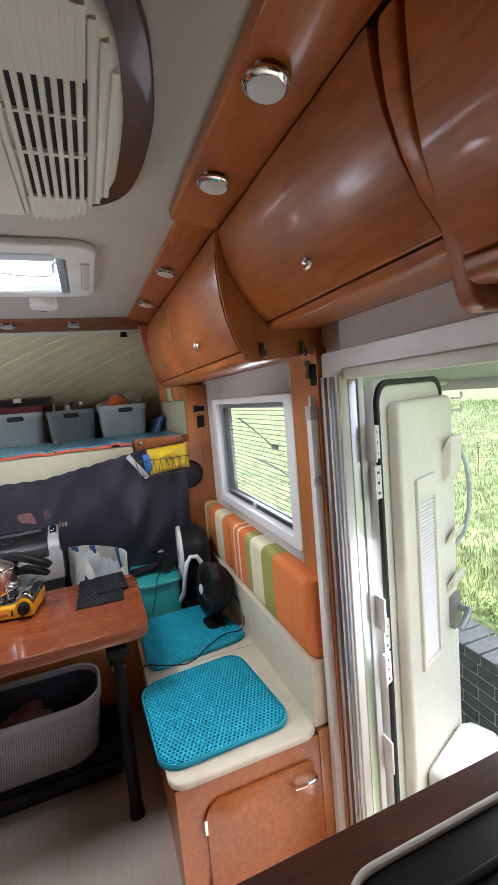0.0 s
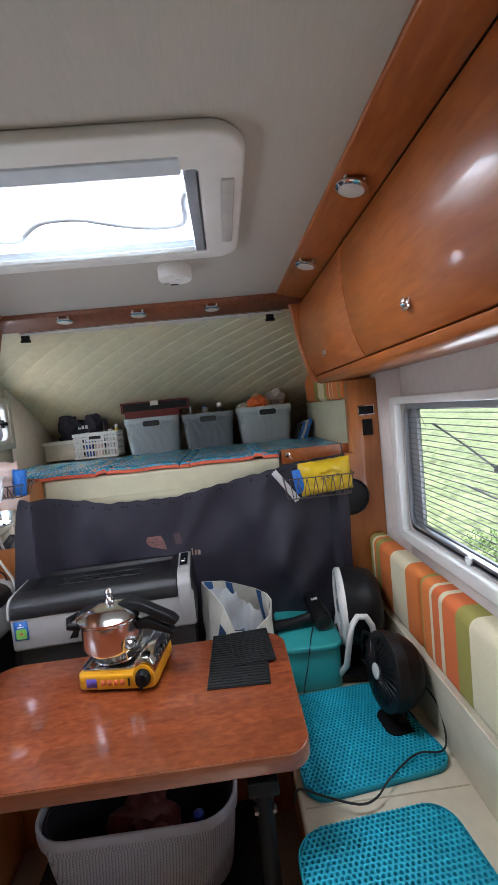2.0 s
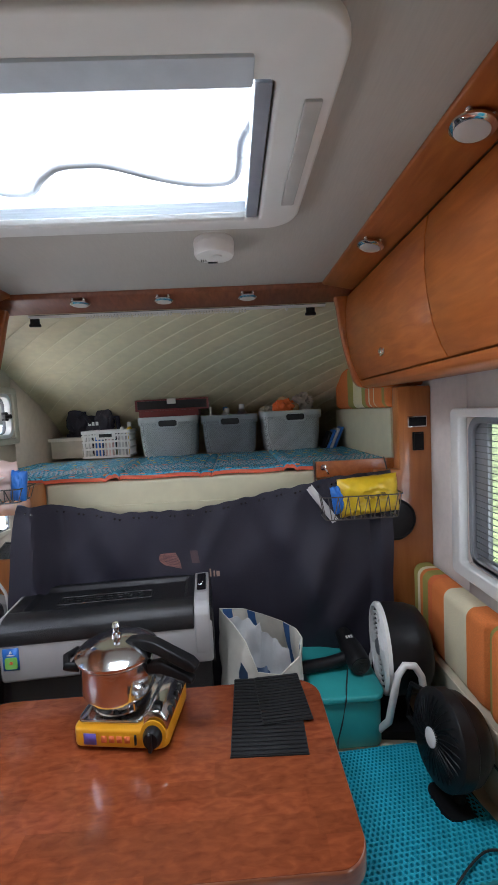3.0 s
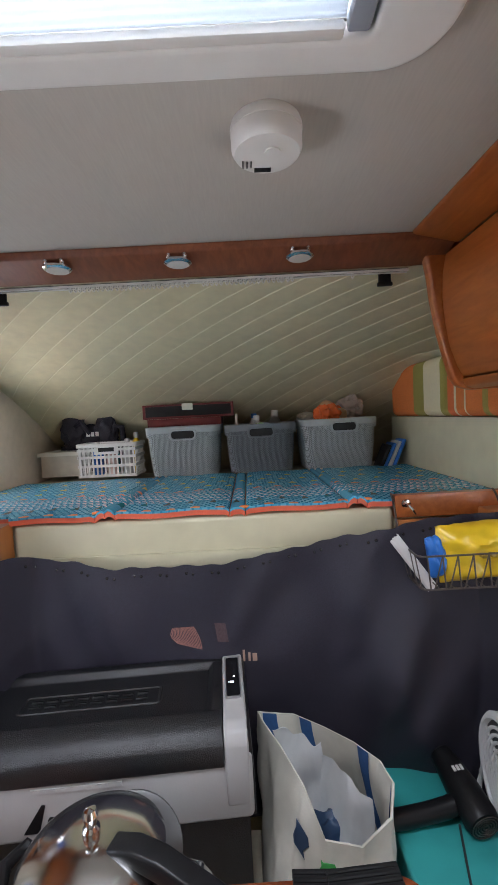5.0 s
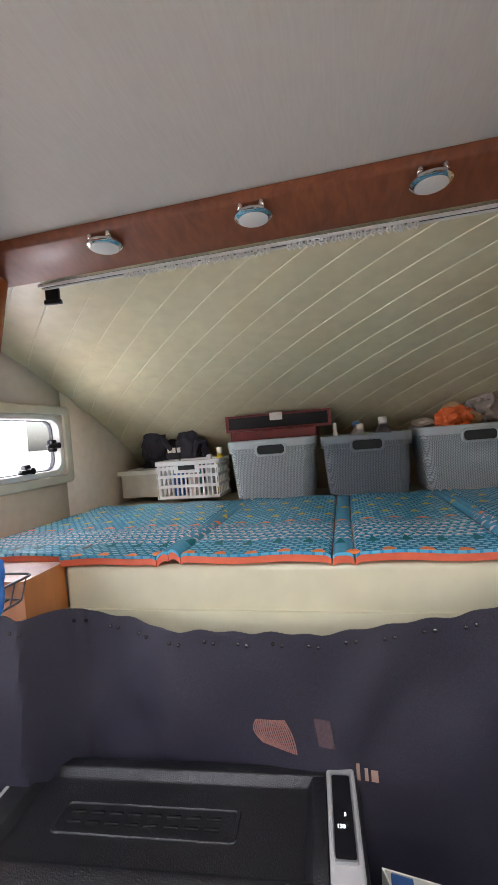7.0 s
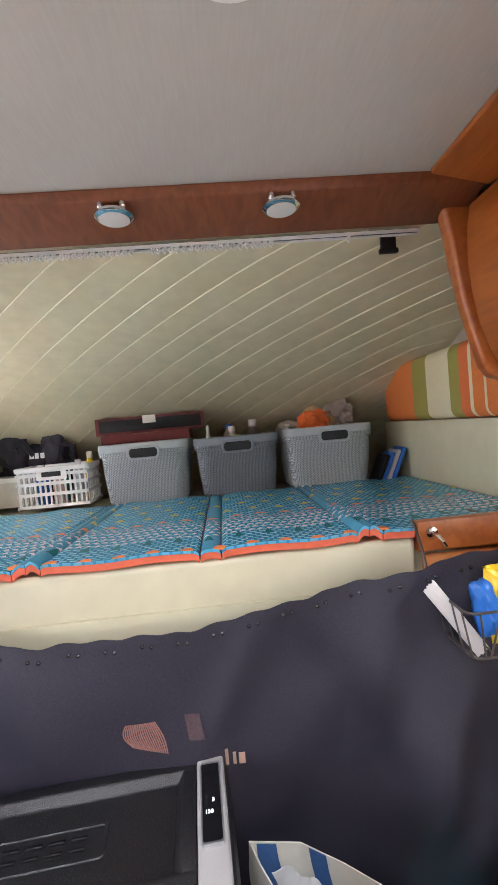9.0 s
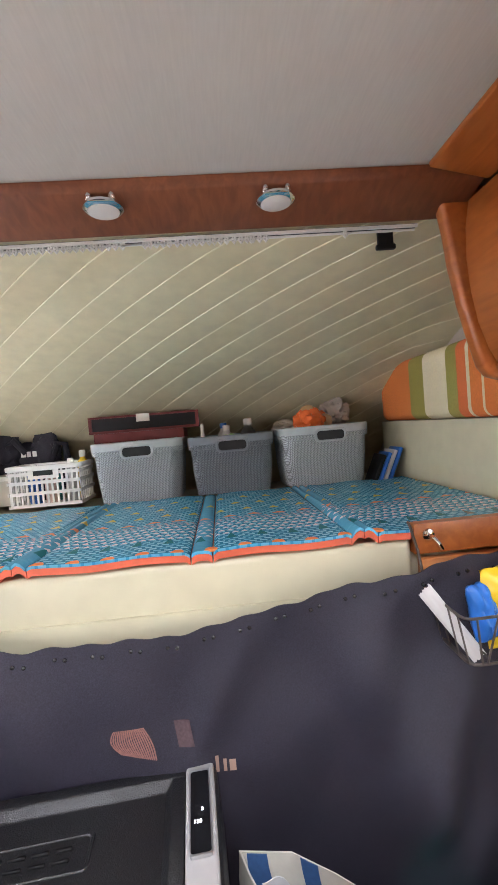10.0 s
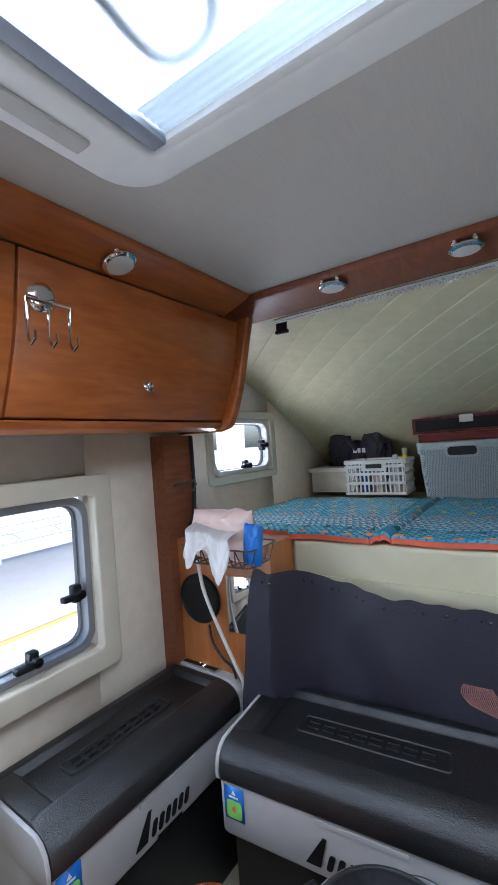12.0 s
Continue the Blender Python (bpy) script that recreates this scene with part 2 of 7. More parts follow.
def cyl(bm, p0, p1, r0, r1=None, seg=20, caps=True):
    p0, p1 = Vector(p0), Vector(p1)
    r1 = r0 if r1 is None else r1
    q = (p1 - p0).to_track_quat("Z", "Y")
    rings = []
    for p, r in ((p0, r0), (p1, r1)):
        rings.append([bm.verts.new(p + q @ Vector((r * math.cos(2 * math.pi * i / seg), r * math.sin(2 * math.pi * i / seg), 0))) for i in range(seg)])
    for i in range(seg):
        j = (i + 1) % seg
        bm.faces.new((rings[0][i], rings[0][j], rings[1][j], rings[1][i]))
    if caps:
        bm.faces.new(rings[0][::-1])
        bm.faces.new(rings[1])
    return bm


def tube(bm, pts, r, seg=8, closed=False):
    pts = [Vector(p) for p in pts]
    rings = []
    n = len(pts)
    up = Vector((0.13, 0.21, 1)).normalized()
    for i, p in enumerate(pts):
        a = pts[(i - 1) % n] if closed or i else p
        b = pts[(i + 1) % n] if closed or i < n - 1 else p
        d = (b - a).normalized()
        s = d.cross(up)
        if s.length < 1e-3:
            s = d.cross(Vector((1, 0, 0)))
        s.normalize()
        t = s.cross(d)
        rings.append([bm.verts.new(p + r * (s * math.cos(2 * math.pi * k / seg) + t * math.sin(2 * math.pi * k / seg))) for k in range(seg)])
    for i in range(n if closed else n - 1):
        a, b = rings[i], rings[(i + 1) % n]
        for k in range(seg):
            m = (k + 1) % seg
            bm.faces.new((a[k], a[m], b[m], b[k]))
    if not closed:
        bm.faces.new(rings[0][::-1])
        bm.faces.new(rings[-1])
    bmesh.ops.recalc_face_normals(bm, faces=bm.faces[:])
    return bm


def lathe(bm, prof, seg=32, centre=(0, 0, 0), axis="z"):
    """Turn a profile of (radius, height) round an axis through centre."""
    cx, cy, cz = centre
    rings = []
    for r, h in prof:
        ring = []
        for i in range(seg):
            a = 2 * math.pi * i / seg
            u, v = r * math.cos(a), r * math.sin(a)
            ring.append(bm.verts.new({"z": (cx + u, cy + v, cz + h), "y": (cx + u, cy + h, cz + v), "x": (cx + h, cy + u, cz + v)}[axis]))
        rings.append(ring)
    for a, b in zip(rings, rings[1:]):
        for i in range(seg):
            j = (i + 1) % seg
            bm.faces.new((a[i], a[j], b[j], b[i]))
    bm.faces.new(rings[0][::-1])
    bm.faces.new(rings[-1])
    bmesh.ops.recalc_face_normals(bm, faces=bm.faces[:])
    return bm


def sheet(bm, f, nu, nv, thick=None):
    """A surface f(u, v) over a grid; thick gives it a back by an offset vector."""
    rows = [[bm.verts.new(f(i / nu, j / nv)) for j in range(nv + 1)] for i in range(nu + 1)]
    for i in range(nu):
        for j in range(nv):
            bm.faces.new((rows[i][j], rows[i + 1][j], rows[i + 1][j + 1], rows[i][j + 1]))
    if thick:
        t = Vector(thick)
        back = [[bm.verts.new(v.co + t) for v in row] for row in rows]
        for i in range(nu):
            for j in range(nv):
                bm.faces.new((back[i][j], back[i][j + 1], back[i + 1][j + 1], back[i + 1][j]))
        for i in range(nu):
            for j in (0, nv):
                bm.faces.new((rows[i][j], back[i][j], back[i + 1][j], rows[i + 1][j]))
        for j in range(nv):
            for i in (0, nu):
                bm.faces.new((rows[i][j], rows[i][j + 1], back[i][j + 1], back[i][j]))
        bmesh.ops.recalc_face_normals(bm, faces=bm.faces[:])
    return bm


def rounded(x0, x1, y0, y1, r, seg=6):
    """The outline of a rectangle with round corners; r is one radius or four (from x0 y0, turning left)."""
    rs = r if isinstance(r, (tuple, list)) else (r,) * 4
    pts = []
    for (cx, cy, a), q in zip(((x0, y0, 180), (x1, y0, 270), (x1, y1, 0), (x0, y1, 90)), rs):
        ox = cx + q if cx == x0 else cx - q
        oy = cy + q if cy == y0 else cy - q
        for i in range(seg + 1):
            t = radians(a + 90 * i / seg)
            pts.append((ox + q * math.cos(t), oy + q * math.sin(t)))
    return pts


def ring(bm, outer, inner, axis, a, b):
    """A frame between two outlines with the same number of points, from a to b along axis."""
    def put(p, t):
        return {"x": (t, p[0], p[1]), "y": (p[0], t, p[1]), "z": (p[0], p[1], t)}[axis]
    loops = [[bm.verts.new(put(p, t)) for p in o] for o, t in ((outer, a), (outer, b), (inner, b), (inner, a))]
    n = len(outer)
    for q in range(4):
        c, d = loops[q], loops[(q + 1) % 4]
        for i in range(n):
            j = (i + 1) % n
            bm.faces.new((c[i], c[j], d[j], d[i]))
    bmesh.ops.recalc_face_normals(bm, faces=bm.faces[:])
    return bm


def soften(bm, offset=0.004, seg=2, angle=35):
    es = [e for e in bm.edges if len(e.link_faces) == 2 and e.calc_face_angle(0) > radians(angle)]
    bmesh.ops.bevel(bm, geom=es, offset=offset, segments=seg, affect="EDGES", profile=0.5, clamp_overlap=True)
    return bm


def world_of(ob):
    m = ob.matrix_basis.copy()
    while ob.parent:
        ob = ob.parent
        m = ob.matrix_basis @ m
    return m


def mesh_of(name, bm, mat, smooth=True, angle=40):
    me = bpy.data.meshes.new(name)
    if smooth:
        for f in bm.faces:
            f.smooth = True
        for e in bm.edges:
            if len(e.link_faces) == 2 and e.calc_face_angle(0) > radians(angle):
                e.smooth = False
    bm.to_mesh(me)
    bm.free()
    for m in mat if isinstance(mat, (list, tuple)) else [mat]:
        me.materials.append(m)
    return me


def part(name, bm, mat, parent, label="", smooth=True, local=False, kind=""):
    """One mesh under a thing or under a part. Built in world places unless local."""
    if not local:
        bmesh.ops.transform(bm, matrix=world_of(parent).inverted(), verts=bm.verts[:])
    ob = new(name, mesh_of(name, bm, mat, smooth))
    ob.parent = parent
    return tagged(ob, label=label, kind=kind)


def thing(name, at, label, category, group="", turn=0.0):
    ob = new(name)
    ob.empty_display_size = 0.05
    ob.matrix_basis = pose(*at, 0, 0, turn)
    return tagged(ob, label, category, group)


def solid(name, bm, mat, label="", category="", kind="structure", smooth=True):
    """A top-level mesh in world places."""
    ob = new(name, mesh_of(name, bm, mat, smooth))
    return tagged(ob, label, category, kind=kind)


def wall_x(bm, x0, x1, y0, y1, z0, z1, holes):
    """A wall across x with rectangular holes (ya, yb, za, zb), apart along y and in order."""
    y = y0
    for ya, yb, za, zb in holes:
        box(bm, x0, x1, y, ya, z0, z1)
        if za > z0:
            box(bm, x0, x1, ya, yb, z0, za)
        if zb < z1:
            box(bm, x0, x1, ya, yb, zb, z1)
        y = yb
    box(bm, x0, x1, y, y1, z0, z1)
    return bm


# ---- the shell ----
XL, XR, TOP = -1.04, 0.79, 1.945
solid("floor", box(B(), XL - 0.05, XR + 0.05, -1.45, 2.5, -0.05, 0), FLOOR_WOOD, "pale wood-look laminate floor", "floor")
RW = (1.39, 2.2, 0.99, 1.455)
DOORWAY = (0.56, 1.075, 0.0, 1.535)
LW = (1.36, 2.14, 1.055, 1.445)
BW = (2.665, 3.08, 1.432, 1.652)
solid("wall_right", wall_x(B(), XR, XR + 0.04, -1.45, 4.1, -0.05, 2.1, [DOORWAY, RW]), WALL, "greige vinyl side wall", "wall")
solid("wall_left", wall_x(B(), XL - 0.04, XL, -1.45, 4.1, -0.05, 2.1, [LW, BW]), CREAM_WALL, "cream vinyl side wall", "wall")
solid("wall_rear", box(B(), XL, XR, -1.45, -1.41, -0.05, 2.1), WALL, "greige rear wall", "wall")
bm = B()
HX0, HX1, HY0, HY1 = -0.46, 0.143, 1.48, 1.87
sq = [(XL, -1.41), (XR, -1.41), (XR, 2.6), (XL, 2.6)]
ring(bm, sq, [(HX0, HY0), (HX1, HY0), (HX1, HY1), (HX0, HY1)], "z", TOP, TOP + 0.05)
solid("ceiling", bm, CEILING, "greige woven ceiling lining", "ceiling")

# quilted lining that curves down over the bed
QP = [(2.5, 1.912), (2.65, 1.893), (2.82, 1.85), (3.0, 1.79), (3.15, 1.73), (3.32, 1.65), (3.5, 1.545), (3.65, 1.44), (3.8, 1.31), (3.92, 1.18)]


def quilt_z(y):
    return float(np.interp(y, [p[0] for p in QP], [p[1] for p in QP]))


def quilt_at(u, v):
    x = XL + (XR - XL) * u
    y = 2.5 + 1.42 * v
    z = 0.4 * quilt_z(y) + 0.3 * (quilt_z(y - 0.05) + quilt_z(y + 0.05))
    a = (x + 1.1 * y - 3.28) / 0.122
    d = abs(a - round(a)) * 0.122
    c = (x - 1.05 * y + 2.3) / 0.36
    e = abs(c - round(c)) * 0.36
    puff = 0.0022 * (1 - (1 - d / 0.061) ** 2)
    puff *= 0.8 + 0.2 * min(1.0, e / 0.02)
    puff -= 0.0022 * max(0.0, 1 - abs(y - 3.12 - 0.02 * math.sin(4 * x)) / 0.012)
    corner = 0.03 * (math.exp(-((x - XL) / 0.07) ** 2) + math.exp(-((x - XR) / 0.07) ** 2)) * max(0, 1 - abs(y - 3.2) / 0.7)
    return (x, y, z + 0.008 - puff - corner)


solid("overcab_lining", sheet(B(), quilt_at, 420, 260), QUILT, "cream quilted vinyl lining over the bed", "lining")
PIPING = surface("pale_piping", (0.73, 0.67, 0.47), 0.45, 0, 0.04, 30, 0.05)
lining = bpy.data.objects["overcab_lining"]
for i in range(-12, 22):
    pts = []
    for j in range(72):
        y = 2.505 + 1.2 * j / 71
        x = 0.122 * i + 3.28 - 1.1 * y
        if XL + 0.012 < x < XR - 0.012:
            px, py, pz = quilt_at((x - XL) / (XR - XL), (y - 2.5) / 1.42)
            pts.append((px, py, pz - 0.0006))
    if len(pts) > 4:
        part("piping", tube(B(), pts, 0.002, 6), PIPING, lining)
solid("bed_base", box(B(), XL, XR, 2.54, 4.06, 1.1, 1.16), CHERRY, "wooden bed base over the cab", "bed base")
solid("wall_front", box(B(), XL, XR, 4.06, 4.1, 1.1, 2.1), CREAM_WALL, "plain front wall of the cab bed", "wall")
solid("roof_front", box(B(), XL, XR, 2.6, 4.1, 2.0, 2.05), CEILING, "roof over the cab", "ceiling")
solid("wall_cab", box(B(), XL, XR, 2.56, 2.6, 0, 1.1), CREAM_WALL, "partition towards the cab", "wall")

# beam across the front of the living space
bm = prism(B(), [(2.423, 1.945), (2.432, 1.928), (2.53, 1.9), (2.545, 1.905), (2.545, 1.945)], "x", -0.775, 0.515)
solid("ceiling_beam", soften(bm, 0.004), CHERRY_DARK, "reddish wooden ceiling beam", "beam")
rail = thing("curtain_rail", (0, 2.55, 1.9), "thin white plastic curtain rail below the beam", "rail")
part("track", box(B(), -0.68, 0.44, 2.547, 2.552, 1.8945, 1.9), WHITE, rail)
part("groove", box(B(), -0.68, 0.44, 2.552, 2.562, 1.897, 1.903), RUBBER_AND_GAPS, rail, "dark groove")
part("back_track", box(B(), -0.68, 0.44, 2.562, 2.566, 1.8935, 1.9), WHITE, rail)


A_DOOR = [(0.507, 1.91), (0.498, 1.86), (0.496, 1.80), (0.501, 1.74), (0.512, 1.68), (0.53, 1.63), (0.545, 1.602)]
C_DOOR = [(0.507, 1.9), (0.512, 1.86), (0.525, 1.81), (0.548, 1.76), (0.58, 1.71), (0.615, 1.672)]
D_DOOR = [(0.512, 1.9), (0.512, 1.85), (0.516, 1.79), (0.528, 1.73), (0.55, 1.67), (0.585, 1.625)]
L_DOOR = [(-0.763, 1.9), (-0.768, 1.86), (-0.778, 1.8), (-0.795, 1.74), (-0.818, 1.68), (-0.845, 1.62)]


def shell_door(prof, y0, y1, t=0.018):
    inner = [(x + (t if prof[0][0] > 0 else -t), z) for x, z in prof]
    return prism(B(), prof + inner[::-1], "y", y0, y1)


def body_behind(prof, wall, back=0.012):
    s = 1 if wall > 0 else -1
    return [(x + s * back, z) for x, z in prof] + [(wall - s * 0.001, prof[-1][1]), (wall - s * 0.001, 1.935)]


def locker(name, prof, y0, y1, wall, label, splits, knobs, rail_pts, low=False):
    s = 1 if wall > 0 else -1
    t = thing(name, (wall - s * 0.1, (y0 + y1) / 2, prof[-1][1]), label, "cabinet")
    part("body", prism(B(), body_behind(prof, wall, 0.02), "y", y0, y1), CHERRY, t)
    ys = [y0 + 0.004] + splits + [y1 - 0.004]
    for a, b in zip(ys, ys[1:]):
        d = part("door", soften(shell_door(prof, a + 0.002, b - 0.002), 0.003), CHERRY, t)
        for ky in knobs:
            if a < ky < b:
                kx, kz = (Vector(prof[-2]) * 0.75 + Vector(prof[-3]) * 0.25) if low else (Vector(prof[-3]) * 0.65 + Vector(prof[-2]) * 0.35)
                bm = lathe(B(), [(0.016, 0.0), (0.0165, 0.004), (0.014, 0.006), (0.0105, 0.004), (0.0095, 0.002), (0.009, 0.011), (0.007, 0.013), (0.002, 0.0135)], 24)
                bmesh.ops.rotate(bm, cent=(0, 0, 0), matrix=Matrix.Rotation(radians(-70 * s), 3, "Y"), verts=bm.verts[:])
                bmesh.ops.translate(bm, vec=(kx, ky, kz), verts=bm.verts[:])
                part("knob", bm, CHROME, d, "chrome push-button knob")
    part("bottom_rail", soften(prism(B(), rail_pts, "y", y0, y1), 0.006, 3), CHERRY, t)
    return t


locker("overhead_locker", A_DOOR, 1.165, 2.49, XR, "curved glossy cherry overhead locker with chrome knobs", [1.84], [1.5, 2.165],
       [(0.543, 1.598), (0.552, 1.578), (0.575, 1.57), (0.788, 1.585), (0.788, 1.599)])
locker("overhead_locker", C_DOOR, 0.545, 1.165, XR, "curved glossy cherry overhead locker above the door", [], [0.83],
       [(0.617, 1.669), (0.628, 1.652), (0.65, 1.648), (0.788, 1.655), (0.788, 1.67)], True)
locker("overhead_locker", D_DOOR, -0.5, 0.5, XR, "bulging glossy cherry overhead locker above the worktop", [], [],
       [(0.585, 1.622), (0.59, 1.6), (0.61, 1.592), (0.788, 1.6), (0.788, 1.622)])
locker("overhead_locker", L_DOOR, 0.6, 2.49, XL, "cherry overhead locker above the side window", [1.22, 1.847], [2.163],
       [(-0.845, 1.616), (-0.855, 1.6), (-0.88, 1.592), (-1.038, 1.6), (-1.038, 1.616)], True)
# curved end panels and the trim between the lockers
E_PROF = [(0.43, 1.944), (0.446, 1.928), (0.462, 1.905), (0.47, 1.86), (0.477, 1.8), (0.492, 1.72), (0.51, 1.65), (0.524, 1.6), (0.54, 1.578), (0.575, 1.568), (0.788, 1.572), (0.788, 1.944)]
solid("locker_end_panel_right", soften(prism(B(), E_PROF, "y", 2.492, 2.525), 0.01, 3), CHERRY, "curved cherry end panel of the locker", "panel")
F_PROF = [(-0.69, 1.944), (-0.712, 1.928), (-0.732, 1.905), (-0.744, 1.86), (-0.758, 1.8), (-0.781, 1.71), (-0.806, 1.64), (-0.83, 1.598), (-0.86, 1.588), (-1.038, 1.592), (-1.038, 1.944)]
solid("locker_end_panel_left", soften(prism(B(), F_PROF, "y", 2.492, 2.525), 0.012, 3), CHERRY, "curved cherry end panel of the locker", "panel")
T_PROF = [(x - 0.022 + 0.026 * max(0, (z - 1.7) / 0.2), z) for x, z in C_DOOR] + [(0.612, 1.6), (0.62, 1.575), (0.64, 1.565), (0.788, 1.575), (0.788, 1.9)]
solid("locker_divider", soften(prism(B(), T_PROF, "y", 0.506, 0.54), 0.009, 3), CHERRY, "curved glossy cherry divider between lockers", "divider")
G_PROF = [(x + 0.002, z) for x, z in A_DOOR] + [(0.55, 1.58), (0.575, 1.572), (0.788, 1.585), (0.788, 1.91)]
solid("locker_side_panel", prism(B(), G_PROF, "y", 1.158, 1.164), CHERRY_UP, "cherry side panel of the locker", "panel")
# cornices that carry the lamps
bm = soften(prism(B(), [(0.4, 1.945), (0.402, 1.936), (0.508, 1.912), (0.51, 1.945)], "y", 1.17, 2.421), 0.003)
for v in bm.verts:
    if v.co.x < 0.45:
        v.co.x += 0.018 * (2.421 - v.co.y) / 1.25
solid("cornice_right", bm, CHERRY, "cherry cornice under the ceiling", "cornice")
solid("cornice_door_side", soften(prism(B(), [(0.39, 1.945), (0.393, 1.921), (0.51, 1.902), (0.515, 1.945)], "y", -0.6, 1.165), 0.004), CHERRY, "thicker cherry cornice under the ceiling", "cornice")
solid("cornice_left", soften(prism(B(), [(-0.675, 1.945), (-0.677, 1.934), (-0.765, 1.902), (-0.77, 1.945)], "y", 0.6, 2.421), 0.003), CHERRY, "cherry cornice under the ceiling", "cornice")

# posts and panels of the front partition
solid("post_right", soften(prism(B(), [(0.585, 0.3), (0.789, 0.3), (0.789, 1.567), (0.667, 1.567), (0.667, 1.262), (0.585, 1.262)], "y", 2.44, 2.5), 0.005), CHERRY_UP, "upright cherry post beside the window", "post")
solid("panel_right", box(B(), 0.37, 0.584, 2.474, 2.5, 0.3, 1.237), CHERRY_UP, "cherry partition panel", "panel")
solid("bed_edge_board", soften(box(B(), 0.372, 0.68, 2.512, 2.536, 1.238, 1.298), 0.011, 3), CHERRY, "rounded cherry board at the bed edge", "board")
# darker wood than the panel beside it, for the shade on this post
solid("post_left", soften(box(B(), -1.039, -0.985, 2.37, 2.5, 0.3, 1.587), 0.012, 3), CHERRY_DARK, "upright cherry post beside the window, coloured dark as in shade", "post")
solid("panel_left", soften(box(B(), -0.984, -0.66, 2.40, 2.525, 0.3, 1.275), 0.006), CHERRY_UP, "cherry partition panel below the bed", "panel")
solid("door_post", soften(box(B(), 0.757, 0.789, 1.145, 1.312, 0, 1.6), 0.008), CHERRY_UP, "cherry post between door and window", "post")

# kitchen worktop by the door
k = thing("kitchen_unit", (0.5, 0.0, 0), "kitchen unit with dark mahogany worktop by the door", "kitchen unit")
part("carcass", box(B(), 0.27, 0.785, -0.6, 0.53, 0, 0.86), CHERRY_UP, k)
for i in range(9):
    part("worktop_stave", soften(box(B(), 0.24, 0.789, -0.62 + i * 0.13, -0.4915 + i * 0.13, 0.86, 0.9), 0.003), MAHOGANY, k)
part("hob_rim", soften(ring(B(), rounded(0.345, 0.78, -0.1, 0.497, 0.06, 8), rounded(0.354, 0.771, -0.091, 0.488, 0.052, 8), "z", 0.899, 0.909), 0.003, 2, 60), OFFWHITE, k, "pale thin rim of the sunk hob")
part("hob_lid", soften(prism(B(), rounded(0.3545, 0.7705, -0.0905, 0.4875, 0.052, 8), "z", 0.9005, 0.904), 0.002), BLACK, k, "black glass hob lid")
part("hob_ridge", soften(ring(B(), rounded(0.4, 0.73, -0.04, 0.44, 0.05, 8), rounded(0.41, 0.72, -0.03, 0.43, 0.045, 8), "z", 0.9035, 0.908), 0.002, 2, 60), BLACK, k)

# ---- windows ----


SLAT = surface("slat_grey", (0.16, 0.17, 0.18), 0.5)


